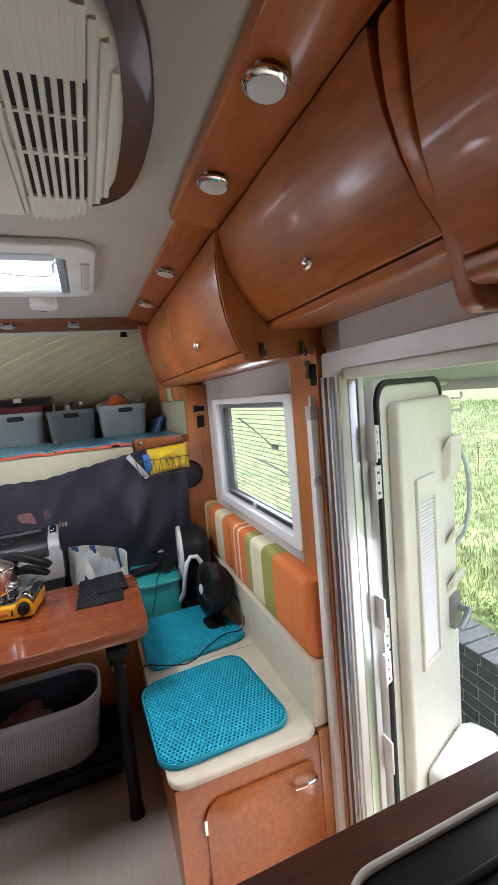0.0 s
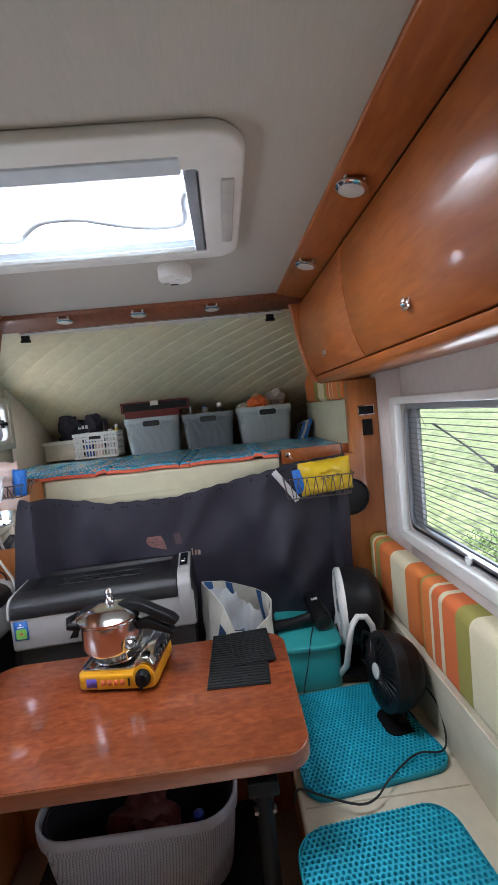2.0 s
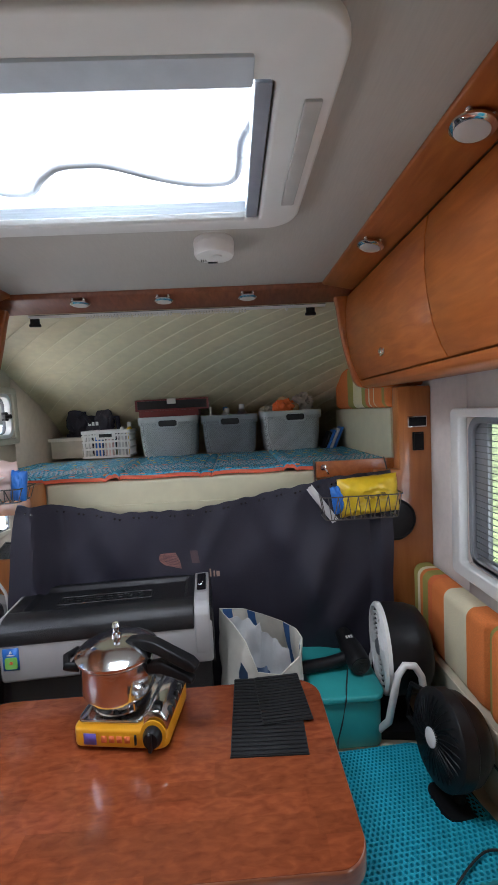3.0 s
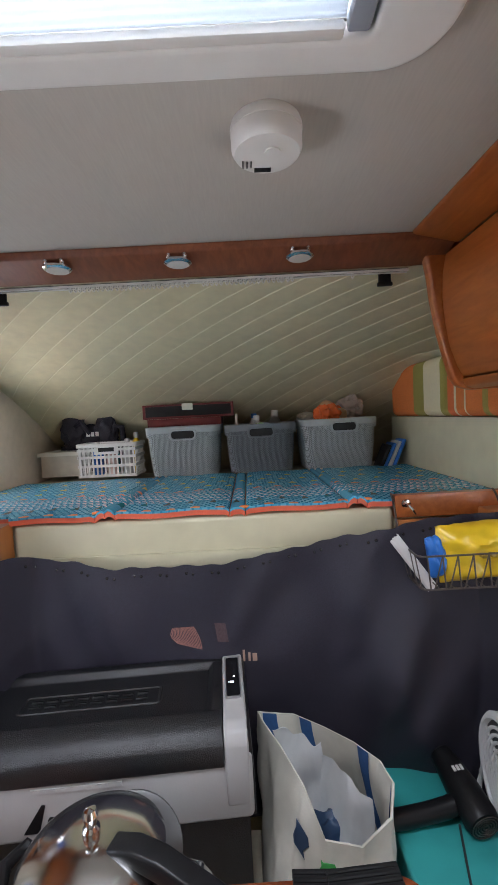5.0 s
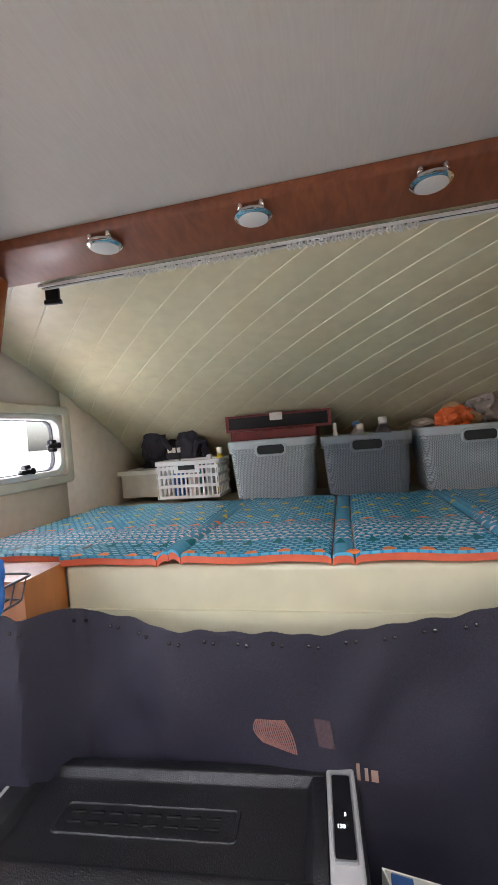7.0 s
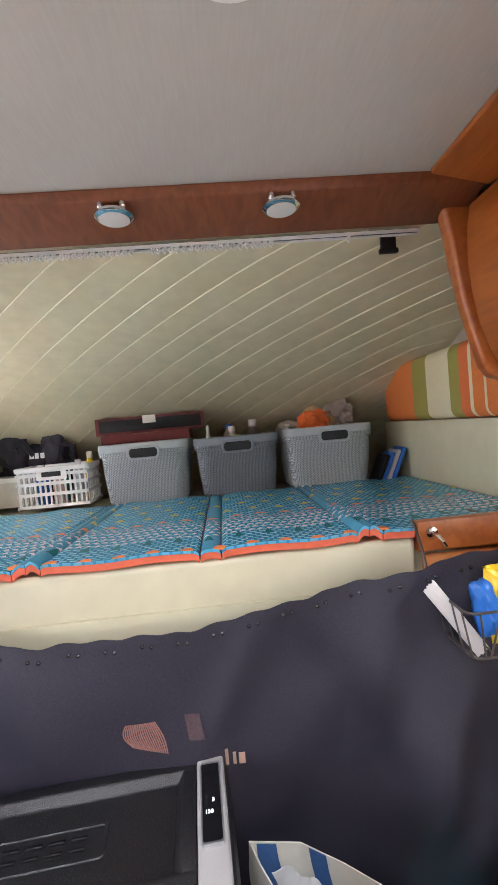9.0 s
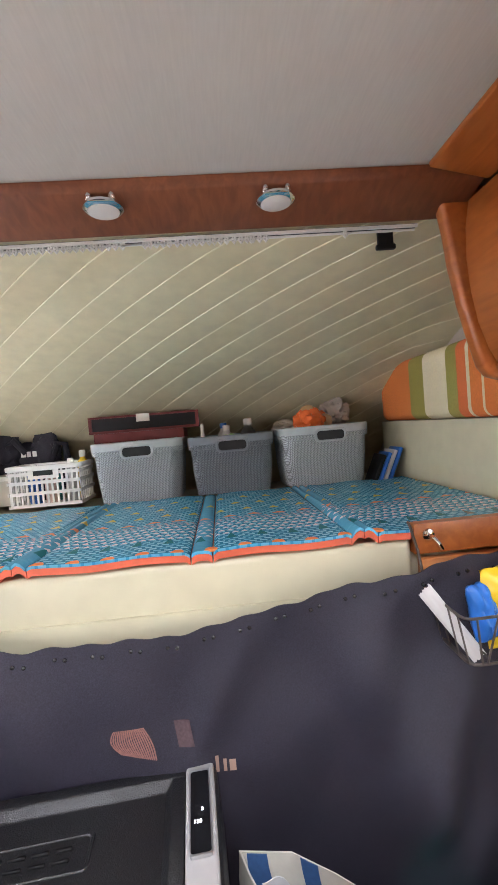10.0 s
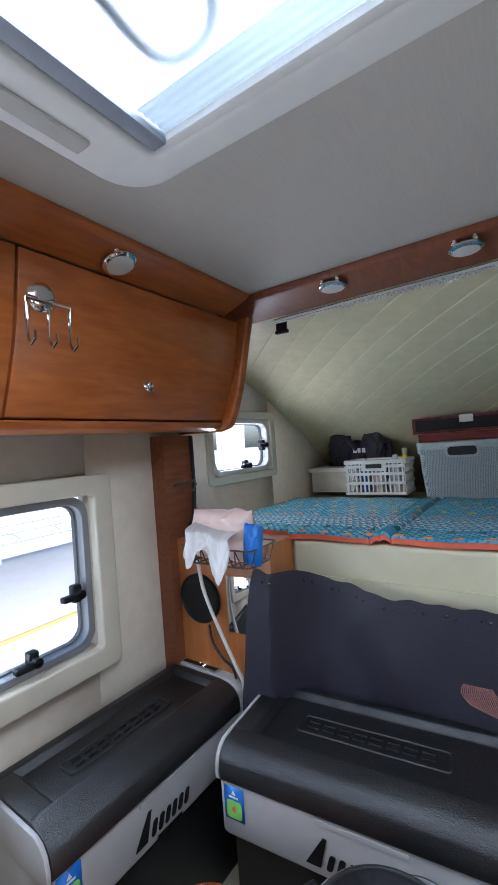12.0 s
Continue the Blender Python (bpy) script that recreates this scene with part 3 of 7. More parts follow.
def side_window(name, label, s, wall, y0, y1, z0, z1, hole, frame_mat, latches, blinds=False, opened=0.0, proud=0.03):
    """A caravan window: inner frame, aluminium sash, rubber, pane and latches. s: +1 on the right wall, -1 on the left."""
    t = thing(name, (wall, (y0 + y1) / 2, z0), label, "window")
    t["kind"] = "structure"
    ha, hb, hc, hd = hole
    def xs(a, b):
        return (min(wall + s * a, wall + s * b), max(wall + s * a, wall + s * b))
    a, b = xs(-proud, 0.0)
    fr = B()
    ring(fr, rounded(y0, y1, z0, z1, 0.02), rounded(ha, hb, hc, hd, 0.012), "x", a, b)
    part("window_frame", soften(fr, 0.006, 3, 60), frame_mat, t)
    a, b = xs(0.0, 0.03)
    part("sash", soften(ring(B(), rounded(ha + 0.001, hb - 0.001, hc + 0.001, hd - 0.001, 0.05), rounded(ha + 0.02, hb - 0.02, hc + 0.02, hd - 0.02, 0.04), "x", a, b), 0.003, 2, 60), WHITE if proud < 0.02 else GREY_ALU, t, "white plastic sash" if proud < 0.02 else "grey aluminium sash")
    a, b = xs(0.028, 0.04)
    part("seal", ring(B(), rounded(ha + 0.014, hb - 0.014, hc + 0.014, hd - 0.014, 0.045), rounded(ha + 0.024, hb - 0.024, hc + 0.024, hd - 0.024, 0.038), "x", a, b), SLAT, t, "dark grey rubber seal")
    bm = B()
    prism(bm, rounded(ha + 0.02, hb - 0.02, hc + 0.02, hd - 0.02, 0.04), "x", *xs(0.042, 0.046))
    if opened:
        bmesh.ops.rotate(bm, cent=(wall + s * 0.044, 0, hd - 0.02), matrix=Matrix.Rotation(radians(-s * opened), 3, "Y"), verts=bm.verts[:])
    pane = part("pane", bm, CLEAR, t, "clear acrylic pane", smooth=False)
    pane.visible_shadow = False
    for ly, lz in latches:
        bm = B()
        box(bm, *xs(0.005, 0.03), ly - 0.012, ly + 0.012, lz - 0.022, lz + 0.022, 0.005)
        box(bm, *xs(-0.012, 0.008), ly - 0.05, ly + 0.008, lz - 0.009, lz + 0.006, 0.004)
        cyl(bm, (wall + s * -0.012, ly, lz), (wall + s * 0.02, ly, lz), 0.011, seg=14)
        part("latch", bm, BLACK, t, "black window latch")
    if blinds:
        for i in range(22):
            z = hc + 0.035 + i * (hd - hc - 0.05) / 22
            part("slat", box(B(), *xs(0.012, 0.0135), ha + 0.02, hb - 0.02, z, z + 0.0026), SLAT, t)
        a, b = xs(0.0, 0.02)
        part("blind_bar", box(B(), a, b, ha + 0.015, hb - 0.015, hc + 0.004, hc + 0.026, 0.004), ALU, t, "aluminium blind end bar")
        part("blind_tab", cyl(B(), (wall - s * 0.006, (ha + hb) / 2 + 0.02, hc + 0.013), (wall + s * 0.001, (ha + hb) / 2 + 0.02, hc + 0.013), 0.014), WHITE, t, "white pull tab")
        for y in (ha + 0.045, hb - 0.045):
            part("guide", box(B(), *xs(0.014, 0.03), y - 0.035, y + 0.03, hc + 0.02, hd - 0.01, 0.003), GREY_ALU, t)
    return t


side_window("window_1", "white-framed side window with thin horizontal blind lines", 1, XR, 1.325, 2.25, 0.948, 1.482, RW, WHITE, [], True, 24)
side_window("window_2", "cream-framed side window looking onto the road", -1, XL, 1.29, 2.195, 1.0, 1.495, LW, WINDOW_CREAM, [(2.1, 1.2), (1.98, 1.085), (1.55, 1.085)])
side_window("window_3", "small cream-framed window beside the bed", -1, XL, 2.63, 3.118, 1.402, 1.682, BW, WINDOW_CREAM, [(3.04, 1.54), (2.9, 1.462)], proud=0.01)
st = thing("window_stay", (1.0, 1.8, 1.2), "black stay arms holding the open window pane", "window stay")
for y, z0, x1, z1 in ((2.08, 1.38, 0.93, 1.24), (1.9, 1.2, 0.93, 1.12)):
    bm = tube(B(), [(0.84, y, z0), (0.9, y - 0.08, (z0 + z1) / 2), (x1, y - 0.2, z1)], 0.0035)
    cyl(bm, (x1 - 0.005, y - 0.2, z1), (x1 + 0.02, y - 0.2, z1), 0.012, seg=12)
    box(bm, x1 - 0.008, x1 + 0.004, y - 0.25, y - 0.19, z1 - 0.008, z1 + 0.005, 0.003)
    part("arm", bm, GREY_ALU, st)

# ---- roof hatch ----
h = thing("roof_hatch", (-0.16, 1.675, 1.945), "white roof hatch with bent wire handle and clear dome", "roof hatch")
bm = ring(B(), rounded(-0.55, 0.228, 1.375, 1.918, 0.07, 8), rounded(HX0, HX1, HY0, HY1, 0.012, 8), "z", 1.922, 1.946)
part("inner_frame", soften(bm, 0.008, 3, 60), WHITE, h)
bm = ring(B(), rounded(HX0 - 0.001, HX1 + 0.001, HY0 - 0.001, HY1 + 0.001, 0.01), rounded(HX0 + 0.012, HX1 - 0.012, HY0 + 0.012, HY1 - 0.012, 0.01), "z", 1.946, 2.0445)
part("shaft", bm, WHITE, h)
for x in (HX0 + 0.004, HX1 - 0.028):
    part("blind_guide", box(B(), x, x + 0.024, HY0 + 0.005, HY1 - 0.005, 1.925, 1.95, 0.003), surface("guide_blue_grey%d" % (x > 0), (0.3, 0.33, 0.38), 0.5), h, "grey blind guide")
part("blind_cassette", box(B(), HX0 + 0.03, HX1 - 0.03, HY0 - 0.045, HY0 + 0.004, 1.917, 1.93, 0.004), surface("pale_blue_grey", (0.6, 0.66, 0.72), 0.5), h, "pale grey blind cassette")
part("blind_bar", box(B(), HX0 + 0.03, HX1 - 0.03, HY1 - 0.012, HY1 + 0.004, 1.924, 1.936, 0.004), WHITE, h)
# added translucent strip, lit from above, imitates the paler tone of the shaft wall
bm_, nn, ll, bb_ = material("blind_cloth")
bb_.inputs["Base Color"].default_value, bb_.inputs["Roughness"].default_value = (0.7, 0.74, 0.78, 1), 0.8
trn, mx_ = nn.new("ShaderNodeBsdfTranslucent"), nn.new("ShaderNodeMixShader")
trn.inputs["Color"].default_value, mx_.inputs[0].default_value = (0.5, 0.53, 0.56, 1), 0.42
ll.new(bb_.outputs[0], mx_.inputs[1])
ll.new(trn.outputs[0], mx_.inputs[2])
ll.new(mx_.outputs[0], nn["Material Output"].inputs["Surface"])
part("blind_cloth", sheet(B(), lambda u, v: (HX0 + 0.03 + (HX1 - HX0 - 0.06) * u, HY1 - 0.01 - 0.046 * v, 1.937 + 0.0012 * math.sin(v * 25)), 4, 24, (0, 0, 0.0012)), bm_, h, "pale translucent strip added before the far shaft wall")
for x in (-0.522, 0.186):
    part("grip", box(B(), x - 0.002, x + 0.024, 1.51, 1.8, 1.917, 1.924, 0.003), surface("grip_grey%d" % (x > 0), (0.48, 0.47, 0.44), 0.6), h, "grey ribbed grip")
# opaque panel; the hatch brightness comes from the lamp below it
dome = part("dome", soften(prism(B(), rounded(-0.5, 0.19, 1.455, 1.895, 0.05), "z", 2.045, 2.05), 0.002), surface("dome_acrylic", (0.8, 0.8, 0.8), 0.3), h, "opaque opal dome above the hatch lamp")
bends = [(-0.355, 1.66), (-0.368, 1.751), (-0.37, 1.78), (-0.365, 1.812), (-0.335, 1.826), (-0.3, 1.815), (-0.27, 1.775), (-0.225, 1.735), (-0.18, 1.728), (-0.135, 1.733), (-0.07, 1.772), (0.0, 1.803), (0.06, 1.806), (0.083, 1.785), (0.09, 1.741), (0.092, 1.673), (0.106, 1.629), (0.122, 1.6)]
pts = [(x + (0.12 * x if x > 0 else 0.05 * x), y, 1.972) for x, y in bends]


def smooth_path(pts, k=4):
    """Points of a soft curve through the given ones."""
    out_ = []
    for i in range(len(pts) - 1):
        q = [Vector(pts[max(0, min(len(pts) - 1, i + o))]) for o in (-1, 0, 1, 2)]
        for j in range(k):
            s_ = j / k
            out_.append(tuple(0.5 * ((2 * q[1]) + (q[2] - q[0]) * s_ + (2 * q[0] - 5 * q[1] + 4 * q[2] - q[3]) * s_ * s_ + (3 * q[1] - q[0] - 3 * q[2] + q[3]) * s_ ** 3)))
    return out_ + [tuple(pts[-1])]


fine = smooth_path(pts)
part("handle", tube(B(), fine, 0.009, 10), surface("grey_wire_cover", (0.28, 0.29, 0.3), 0.5), h, "bent grey wire handle")

# ---- smoke alarm and roof air conditioner ----
sm = thing("smoke_alarm", (0.038, 2.03, 1.945), "round white smoke alarm on the ceiling", "smoke alarm")
part("base", lathe(B(), [(0.05, 0.0), (0.052, -0.006), (0.052, -0.014)], 40, (0.038, 2.03, 1.945)), WHITE, sm)
part("cover", lathe(B(), [(0.051, -0.014), (0.051, -0.034), (0.047, -0.041), (0.03, -0.043), (0.004, -0.043)], 40, (0.038, 2.03, 1.945)), WHITE, sm)
part("display", box(B(), 0.02, 0.045, 2.058, 2.066, 1.9, 1.903), BLACK, sm, "small dark display")
for i in range(3):
    part("slot", box(B(), 0.002 + i * 0.006, 0.004 + i * 0.006, 2.04, 2.055, 1.9005, 1.903), RUBBER_AND_GAPS, sm)
part("test_button", lathe(B(), [(0.012, -0.042), (0.012, -0.0455), (0.004, -0.046)], 20, (0.045, 2.02, 1.945)), WHITE, sm)

ac = thing("air_conditioner", (-0.14, 0.7, 1.945), "off-white roof air conditioner in a dark wood surround", "air conditioner")
right = [(0.2, 0.5), (0.235, 0.57), (0.258, 0.622), (0.278, 0.671), (0.294, 0.745), (0.305, 0.831), (0.304, 0.94), (0.296, 1.01), (0.284, 1.061), (0.258, 1.105), (0.215, 1.135), (0.15, 1.152), (0.05, 1.158)]
right = smooth_path(right, 5)
outl = right + [(-0.28 - x, y) for x, y in right[::-1]]
part("surround", soften(prism(B(), outl, "z", 1.925, 1.946), 0.004), SURROUND, ac, "dark mahogany surround")
ri = [(0.13, 0.51), (0.18, 0.555), (0.212, 0.598), (0.229, 0.638), (0.241, 0.69), (0.251, 0.784), (0.251, 0.918), (0.245, 0.965), (0.234, 1.007), (0.216, 1.043), (0.191, 1.07), (0.15, 1.095)]
ri = smooth_path(ri)
shell_o = ri + [(-0.28 - x, y) for x, y in ri[::-1]]
part("shell", soften(prism(B(), shell_o, "z", 1.888, 1.928), 0.012, 3), OFFWHITE, ac, "aged white plastic shell")
for sgn in (1, -1):
    for i in range(3, 14):
        xx = 0.045 + i * 0.0145
        y1 = float(np.interp(xx, [0.15, 0.191, 0.216, 0.234, 0.251], [1.11, 1.085, 1.05, 1.015, 0.93]))
        y0 = float(np.interp(xx, [0.13, 0.18, 0.212, 0.229, 0.241], [0.51, 0.555, 0.598, 0.638, 0.69])) + 0.015
        X = xx if sgn > 0 else -0.28 - xx
        bm = B()
        if i == 3 or i > 10:
            box(bm, X - 0.005, X + 0.005, y0, y1 - 0.02, 1.884, 1.9, 0.002)
        else:
            for a, b in ((y0, 0.69), (0.758, 0.764), (0.852, 0.861), (1.0, y1 - 0.02)):
                box(bm, X - 0.0072, X + 0.0072, a, b, 1.88, 1.9)
            box(bm, X - 0.004, X + 0.004, y0, y1 - 0.012, 1.879, 1.9, 0.002)
        part("rib", bm, OFFWHITE, ac)
        # the shell is closed: dark strips stand in for the shaded gaps
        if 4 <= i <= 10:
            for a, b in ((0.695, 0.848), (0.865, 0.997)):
                part("vent_slot", box(B(), X + 0.0042, X + 0.0102, a, b, 1.884, 1.8878), RUBBER_AND_GAPS, ac, "dark strip painted as a shaded vent gap")
part("control_panel", soften(box(B(), -0.362, 0.082, 0.58, 1.09, 1.882, 1.9), 0.008, 3), OFFWHITE, ac, "plain control panel")
for x0 in (-0.26, -0.12):
    part("flap", soften(box(B(), x0, x0 + 0.12, 1.05, 1.1, 1.876, 1.888), 0.004), OFFWHITE, ac)
part("badge", box(B(), -0.05, -0.005, 1.0, 1.008, 1.8802, 1.8822), surface("badge_grey", (0.3, 0.3, 0.32), 0.5), ac, "small grey badge")

# ---- lamps ----


def downlight(x, y, z):
    t = thing("downlight", (x, y, z), "chrome-rimmed round downlight, switched off", "lamp", "ceiling downlights")
    part("rim", lathe(B(), [(0.002, -0.0035), (0.026, -0.0035), (0.031, -0.005), (0.034, -0.008), (0.034, -0.012), (0.028, -0.016), (0.026, -0.016)], 32), CHROME, t, "chrome rim", local=True)
    part("lens", lathe(B(), [(0.0265, -0.013), (0.0265, -0.0165), (0.02, -0.0185), (0.003, -0.019)], 32), LENS, t, "frosted lens", local=True)
    for a in range(4):
        c, s_ = 0.027 * math.cos(a * 1.57 + 0.785), 0.027 * math.sin(a * 1.57 + 0.785)
        part("stud", cyl(B(), (c, s_, -0.005), (c, s_, 0.011), 0.0055, seg=8), CHROME, t, local=True)
    return t


d0 = downlight(-0.455, 2.457, 1.923)
d0.matrix_basis = pose(-0.455, 2.457, 1.923, -1)
for x, y, z, rx, ry in ((-0.16, 2.457, 1.923, -1, 0), (0.138, 2.457, 1.923, -1, 0), (0.453, 1.57, 1.926, 0, 12.8), (0.446, 2.03, 1.927, 0, 12.8), (0.44, 0.95, 1.915, 0, 9.2), (0.436, 0.675, 1.915, 0, 9.2), (-0.72, 2.022, 1.92, 0, -20), (-0.72, 1.4, 1.92, 0, -20)):
    copy_thing(d0, pose(x, y, z, rx, ry))

# ---- hooks, buckles, runners ----
bk = thing("strap_buckle", (0.388, 2.59, 1.91), "black plastic strap buckle hanging from the rail", "buckle", "strap buckles")
bm = B()
box(bm, -0.017, 0.017, -0.005, 0.005, -0.036, -0.004, 0.003)
box(bm, -0.021, 0.021, -0.006, 0.006, -0.042, -0.031, 0.003)
part("clip", bm, BLACK, bk, local=True)
part("strap", box(B(), -0.012, 0.012, -0.001, 0.001, -0.006, 0.02), RUBBER_AND_GAPS, bk, local=True)
copy_thing(bk, pose(-0.675, 2.59, 1.91, 0, 0, 8))
rn = thing("curtain_runner", (0.1, 2.552, 1.893), "tiny white curtain runner on the rail", "curtain runner", "curtain runners")
part("loop", tube(B(), [(0, 0, 0.003), (0.003, 0, -0.001), (0.003, 0, -0.007), (0, 0, -0.011), (-0.003, 0, -0.007), (-0.003, 0, -0.001)], 0.0024, 6, True), WHITE, rn, local=True)
random.seed(4)
for i in range(46):
    copy_thing(rn, pose(0.13 - 0.0125 * i - random.random() * 0.004 - (0.03 if i > 19 else 0), 2.5505, 1.893))
copy_thing(rn, pose(0.29, 2.552, 1.893))

for y, x in ((1.15, 0.6), (1.15, 0.72)):
    hk = thing("coat_hook", (x, y, 1.6), "small dark bronze hook on the locker side", "hook", "small hooks")
    bm = tube(B(), [(0, 0.006, 0.014), (0, -0.006, 0.012), (0, -0.008, -0.008), (0, -0.014, -0.02), (0, -0.024, -0.016), (0, -0.026, -0.004)], 0.004)
    part("prong", bm, DARK_STEEL, hk, "dark bronze prong", local=True)
    part("plate", soften(box(B(), -0.006, 0.006, 0.0, 0.008, -0.016, 0.02), 0.003), DARK_STEEL, hk, local=True)
ky = thing("key_bunch", (0.715, 1.128, 1.585), "bunch of keys with a black fob on a hook", "keys")
part("ring", tube(B(), [(0.012 * math.cos(a * 0.6283), 0, -0.012 + 0.012 * math.sin(a * 0.6283)) for a in range(10)], 0.0012, 6, True), CHROME, ky, local=True)
for i, (dx, an) in enumerate(((-0.014, -16), (-0.005, -4), (0.002, 7))):
    bm = B()
    lathe(bm, [(0.009, -0.001), (0.009, 0.001)], 14, (0, -0.004 * i, -0.03), "y")
    box(bm, -0.0035, 0.0035, -0.004 * i - 0.001, -0.004 * i + 0.001, -0.07, -0.036)
    bmesh.ops.rotate(bm, cent=(0, 0, -0.02), matrix=Matrix.Rotation(radians(an), 3, "Y"), verts=bm.verts[:])
    part("key", bm, DARK_STEEL, ky, local=True)
part("fob", box(B(), 0.004, 0.024, -0.014, -0.004, -0.09, -0.03, 0.005), BLACK, ky, "black remote fob", local=True)

# hook set on the left locker
hs = thing("hook_rack", (-0.775, 1.892, 1.812), "chrome suction hook rack on the locker door", "hook rack")
bm = lathe(B(), [(0.032, 0.0), (0.032, 0.006), (0.026, 0.014), (0.012, 0.018)], 28, (-0.785, 1.892, 1.83), "x")
part("suction_disc", bm, CHROME, hs)
bm = tube(B(), [(-0.755, 1.85, 1.775), (-0.752, 1.85, 1.81), (-0.752, 1.93, 1.81), (-0.755, 1.93, 1.775)], 0.003)
for y in (1.852, 1.89, 1.93):
    tube(bm, [(-0.755, y, 1.80), (-0.758, y, 1.745), (-0.748, y, 1.733), (-0.736, y, 1.74), (-0.734, y, 1.752)], 0.003)
part("hook_frame", bm, CHROME, hs)

# ---- sockets, round vents, mirror ----
for x, z, lab in ((0.735, 1.437, "black double switch plate on the cherry post"), (0.738, 1.365, "black socket plate on the cherry post")):
    so = thing("wall_socket", (x, 2.44, z), lab, "socket")
    w, hh = (0.036, 0.021) if z > 1.4 else (0.021, 0.034)
    part("plate", box(B(), x - w, x + w, 2.434, 2.441, z - hh, z + hh, 0.003), CHROME if z > 1.4 else BLACK, so)
    part("insert", box(B(), x - w + 0.005, x + w - 0.005, 2.429, 2.436, z - hh + 0.005, z + hh - 0.005, 0.002), BLACK, so)
for x, y, z, r in ((0.642, 2.438, 1.078, 0.078), (-0.906, 2.399, 1.108, 0.071)):
    vt = thing("round_vent", (x, y, z), "round black vent cover on the cherry panel", "vent")
    part("rim", lathe(B(), [(r, 0.0), (r, -0.008), (r * 0.93, -0.012), (r * 0.88, -0.008)], 40, (x, y, z), "y"), BLACK, vt)
    part("mesh", lathe(B(), [(r * 0.9, -0.002), (r * 0.5, -0.006), (0.004, -0.006)], 40, (x, y, z), "y"), BLACK_TEX, vt)
solid("mirror_panel", box(B(), -0.806, -0.715, 2.394, 2.399, 1.03, 1.185, 0.001), MIRROR, "small rectangular mirror on the cherry panel", "mirror", "")

# ---- bed ----
bd = thing("bed_mattress", (-0.15, 2.9, 1.16), "cream vinyl bed mattress with rounded front", "mattress")
out = [(-0.655, 2.515), (0.368, 2.515), (0.368, 2.545), (0.675, 2.545), (0.675, 3.6), (-1.035, 3.6), (-1.035, 2.545), (-0.655, 2.545)]
bm = prism(B(), out, "z", 1.161, 1.268)
soften(bm, 0.03, 5)
for v in bm.verts:
    if v.co.z > 1.2:
        v.co.z -= 0.006 * (v.co.y - 2.44)
part("cover", bm, CREAM, bd)
part("front_lip", soften(box(B(), -0.654, 0.367, 2.508, 2.539, 1.04, 1.175), 0.008, 2), CREAM, bd, "cream vinyl lip tucked below the front")


def mat_material(name, light, mid, dark, relief):
    """Blue folding mat with a fine woven check and rows of small motifs."""
    m, n, l, b = material(name)
    tc = n.new("ShaderNodeTexCoord")
    sep = n.new("ShaderNodeSeparateXYZ")
    l.new(tc.outputs["Object"], sep.inputs[0])
    def math_node(op, a, b_=None):
        k_ = n.new("ShaderNodeMath")
        k_.operation = op
        for i, q in enumerate((a, b_)):
            if q is None:
                continue
            if isinstance(q, (int, float)):
                k_.inputs[i].default_value = q
            else:
                l.new(q, k_.inputs[i])
        return k_.outputs[0]
    ck = n.new("ShaderNodeTexBrick")
    ck.inputs["Scale"].default_value = 1.0
    ck.inputs["Brick Width"].default_value, ck.inputs["Row Height"].default_value, ck.inputs["Mortar Size"].default_value = 0.021, 0.0135, 0.0032
    ck.inputs["Color1"].default_value, ck.inputs["Color2"].default_value, ck.inputs["Mortar"].default_value = (*light, 1), (*mid, 1), (*dark, 1)
    l.new(tc.outputs["Object"], ck.inputs["Vector"])
    col = ck.outputs["Color"]
    def band(col, y, half, period, duty, colour, off=0.0):
        inrow = math_node("LESS_THAN", math_node("ABSOLUTE", math_node("SUBTRACT", sep.outputs["Y"], y)), half)
        fr = math_node("FRACT", math_node("DIVIDE", math_node("ADD", sep.outputs["X"], 5 + off), period))
        d = math_node("ABSOLUTE", math_node("SUBTRACT", fr, 0.5))
        tri = math_node("SUBTRACT", duty / 2, math_node("MULTIPLY", math_node("ADD", math_node("SUBTRACT", sep.outputs["Y"], y), half), duty / 4 / half))
        on = math_node("MULTIPLY", inrow, math_node("LESS_THAN", d, tri))
        mx = n.new("ShaderNodeMix")
        mx.data_type = "RGBA"
        l.new(on, mx.inputs["Factor"])
        l.new(col, mx.inputs["A"])
        mx.inputs["B"].default_value = (*colour, 1)
        return mx.outputs["Result"]
    # whitish woven dashes near the front, paled further for reflected light
    for y in (2.625, 2.652, 2.679, 2.706, 2.733):
        col = band(col, y, 0.007, 0.02, 0.8, (0.72, 0.68, 0.72), 0.01 * round((y - 2.6) / 0.027))
    col = band(col, 2.6, 0.022, 0.0655, 0.35, (0.01, 0.17, 0.2))
    for y in (2.752, 2.764, 2.776):
        col = band(col, y, 0.003, 0.017, 0.8, (0.66, 0.5, 0.52), 0.4 * y)
    col = band(col, 2.806, 0.011, 0.0655, 0.62, (0.8, 0.3, 0.16))
    col = band(col, 2.89, 0.016, 0.075, 0.4, (0.55, 0.5, 0.12))
    col = band(col, 2.99, 0.016, 0.075, 0.4, (0.55, 0.5, 0.12), 0.03)
    col = band(col, 3.1, 0.016, 0.075, 0.4, (0.55, 0.5, 0.12))
    l.new(col, b.inputs["Base Color"])
    b.inputs["Roughness"].default_value = 0.27
    bp = n.new("ShaderNodeBump")
    bp.inputs["Strength"].default_value, bp.inputs["Distance"].default_value = relief, 0.002
    l.new(ck.outputs["Fac"], bp.inputs["Height"])
    bp.invert = True
    l.new(bp.outputs[0], b.inputs["Normal"])
    return m


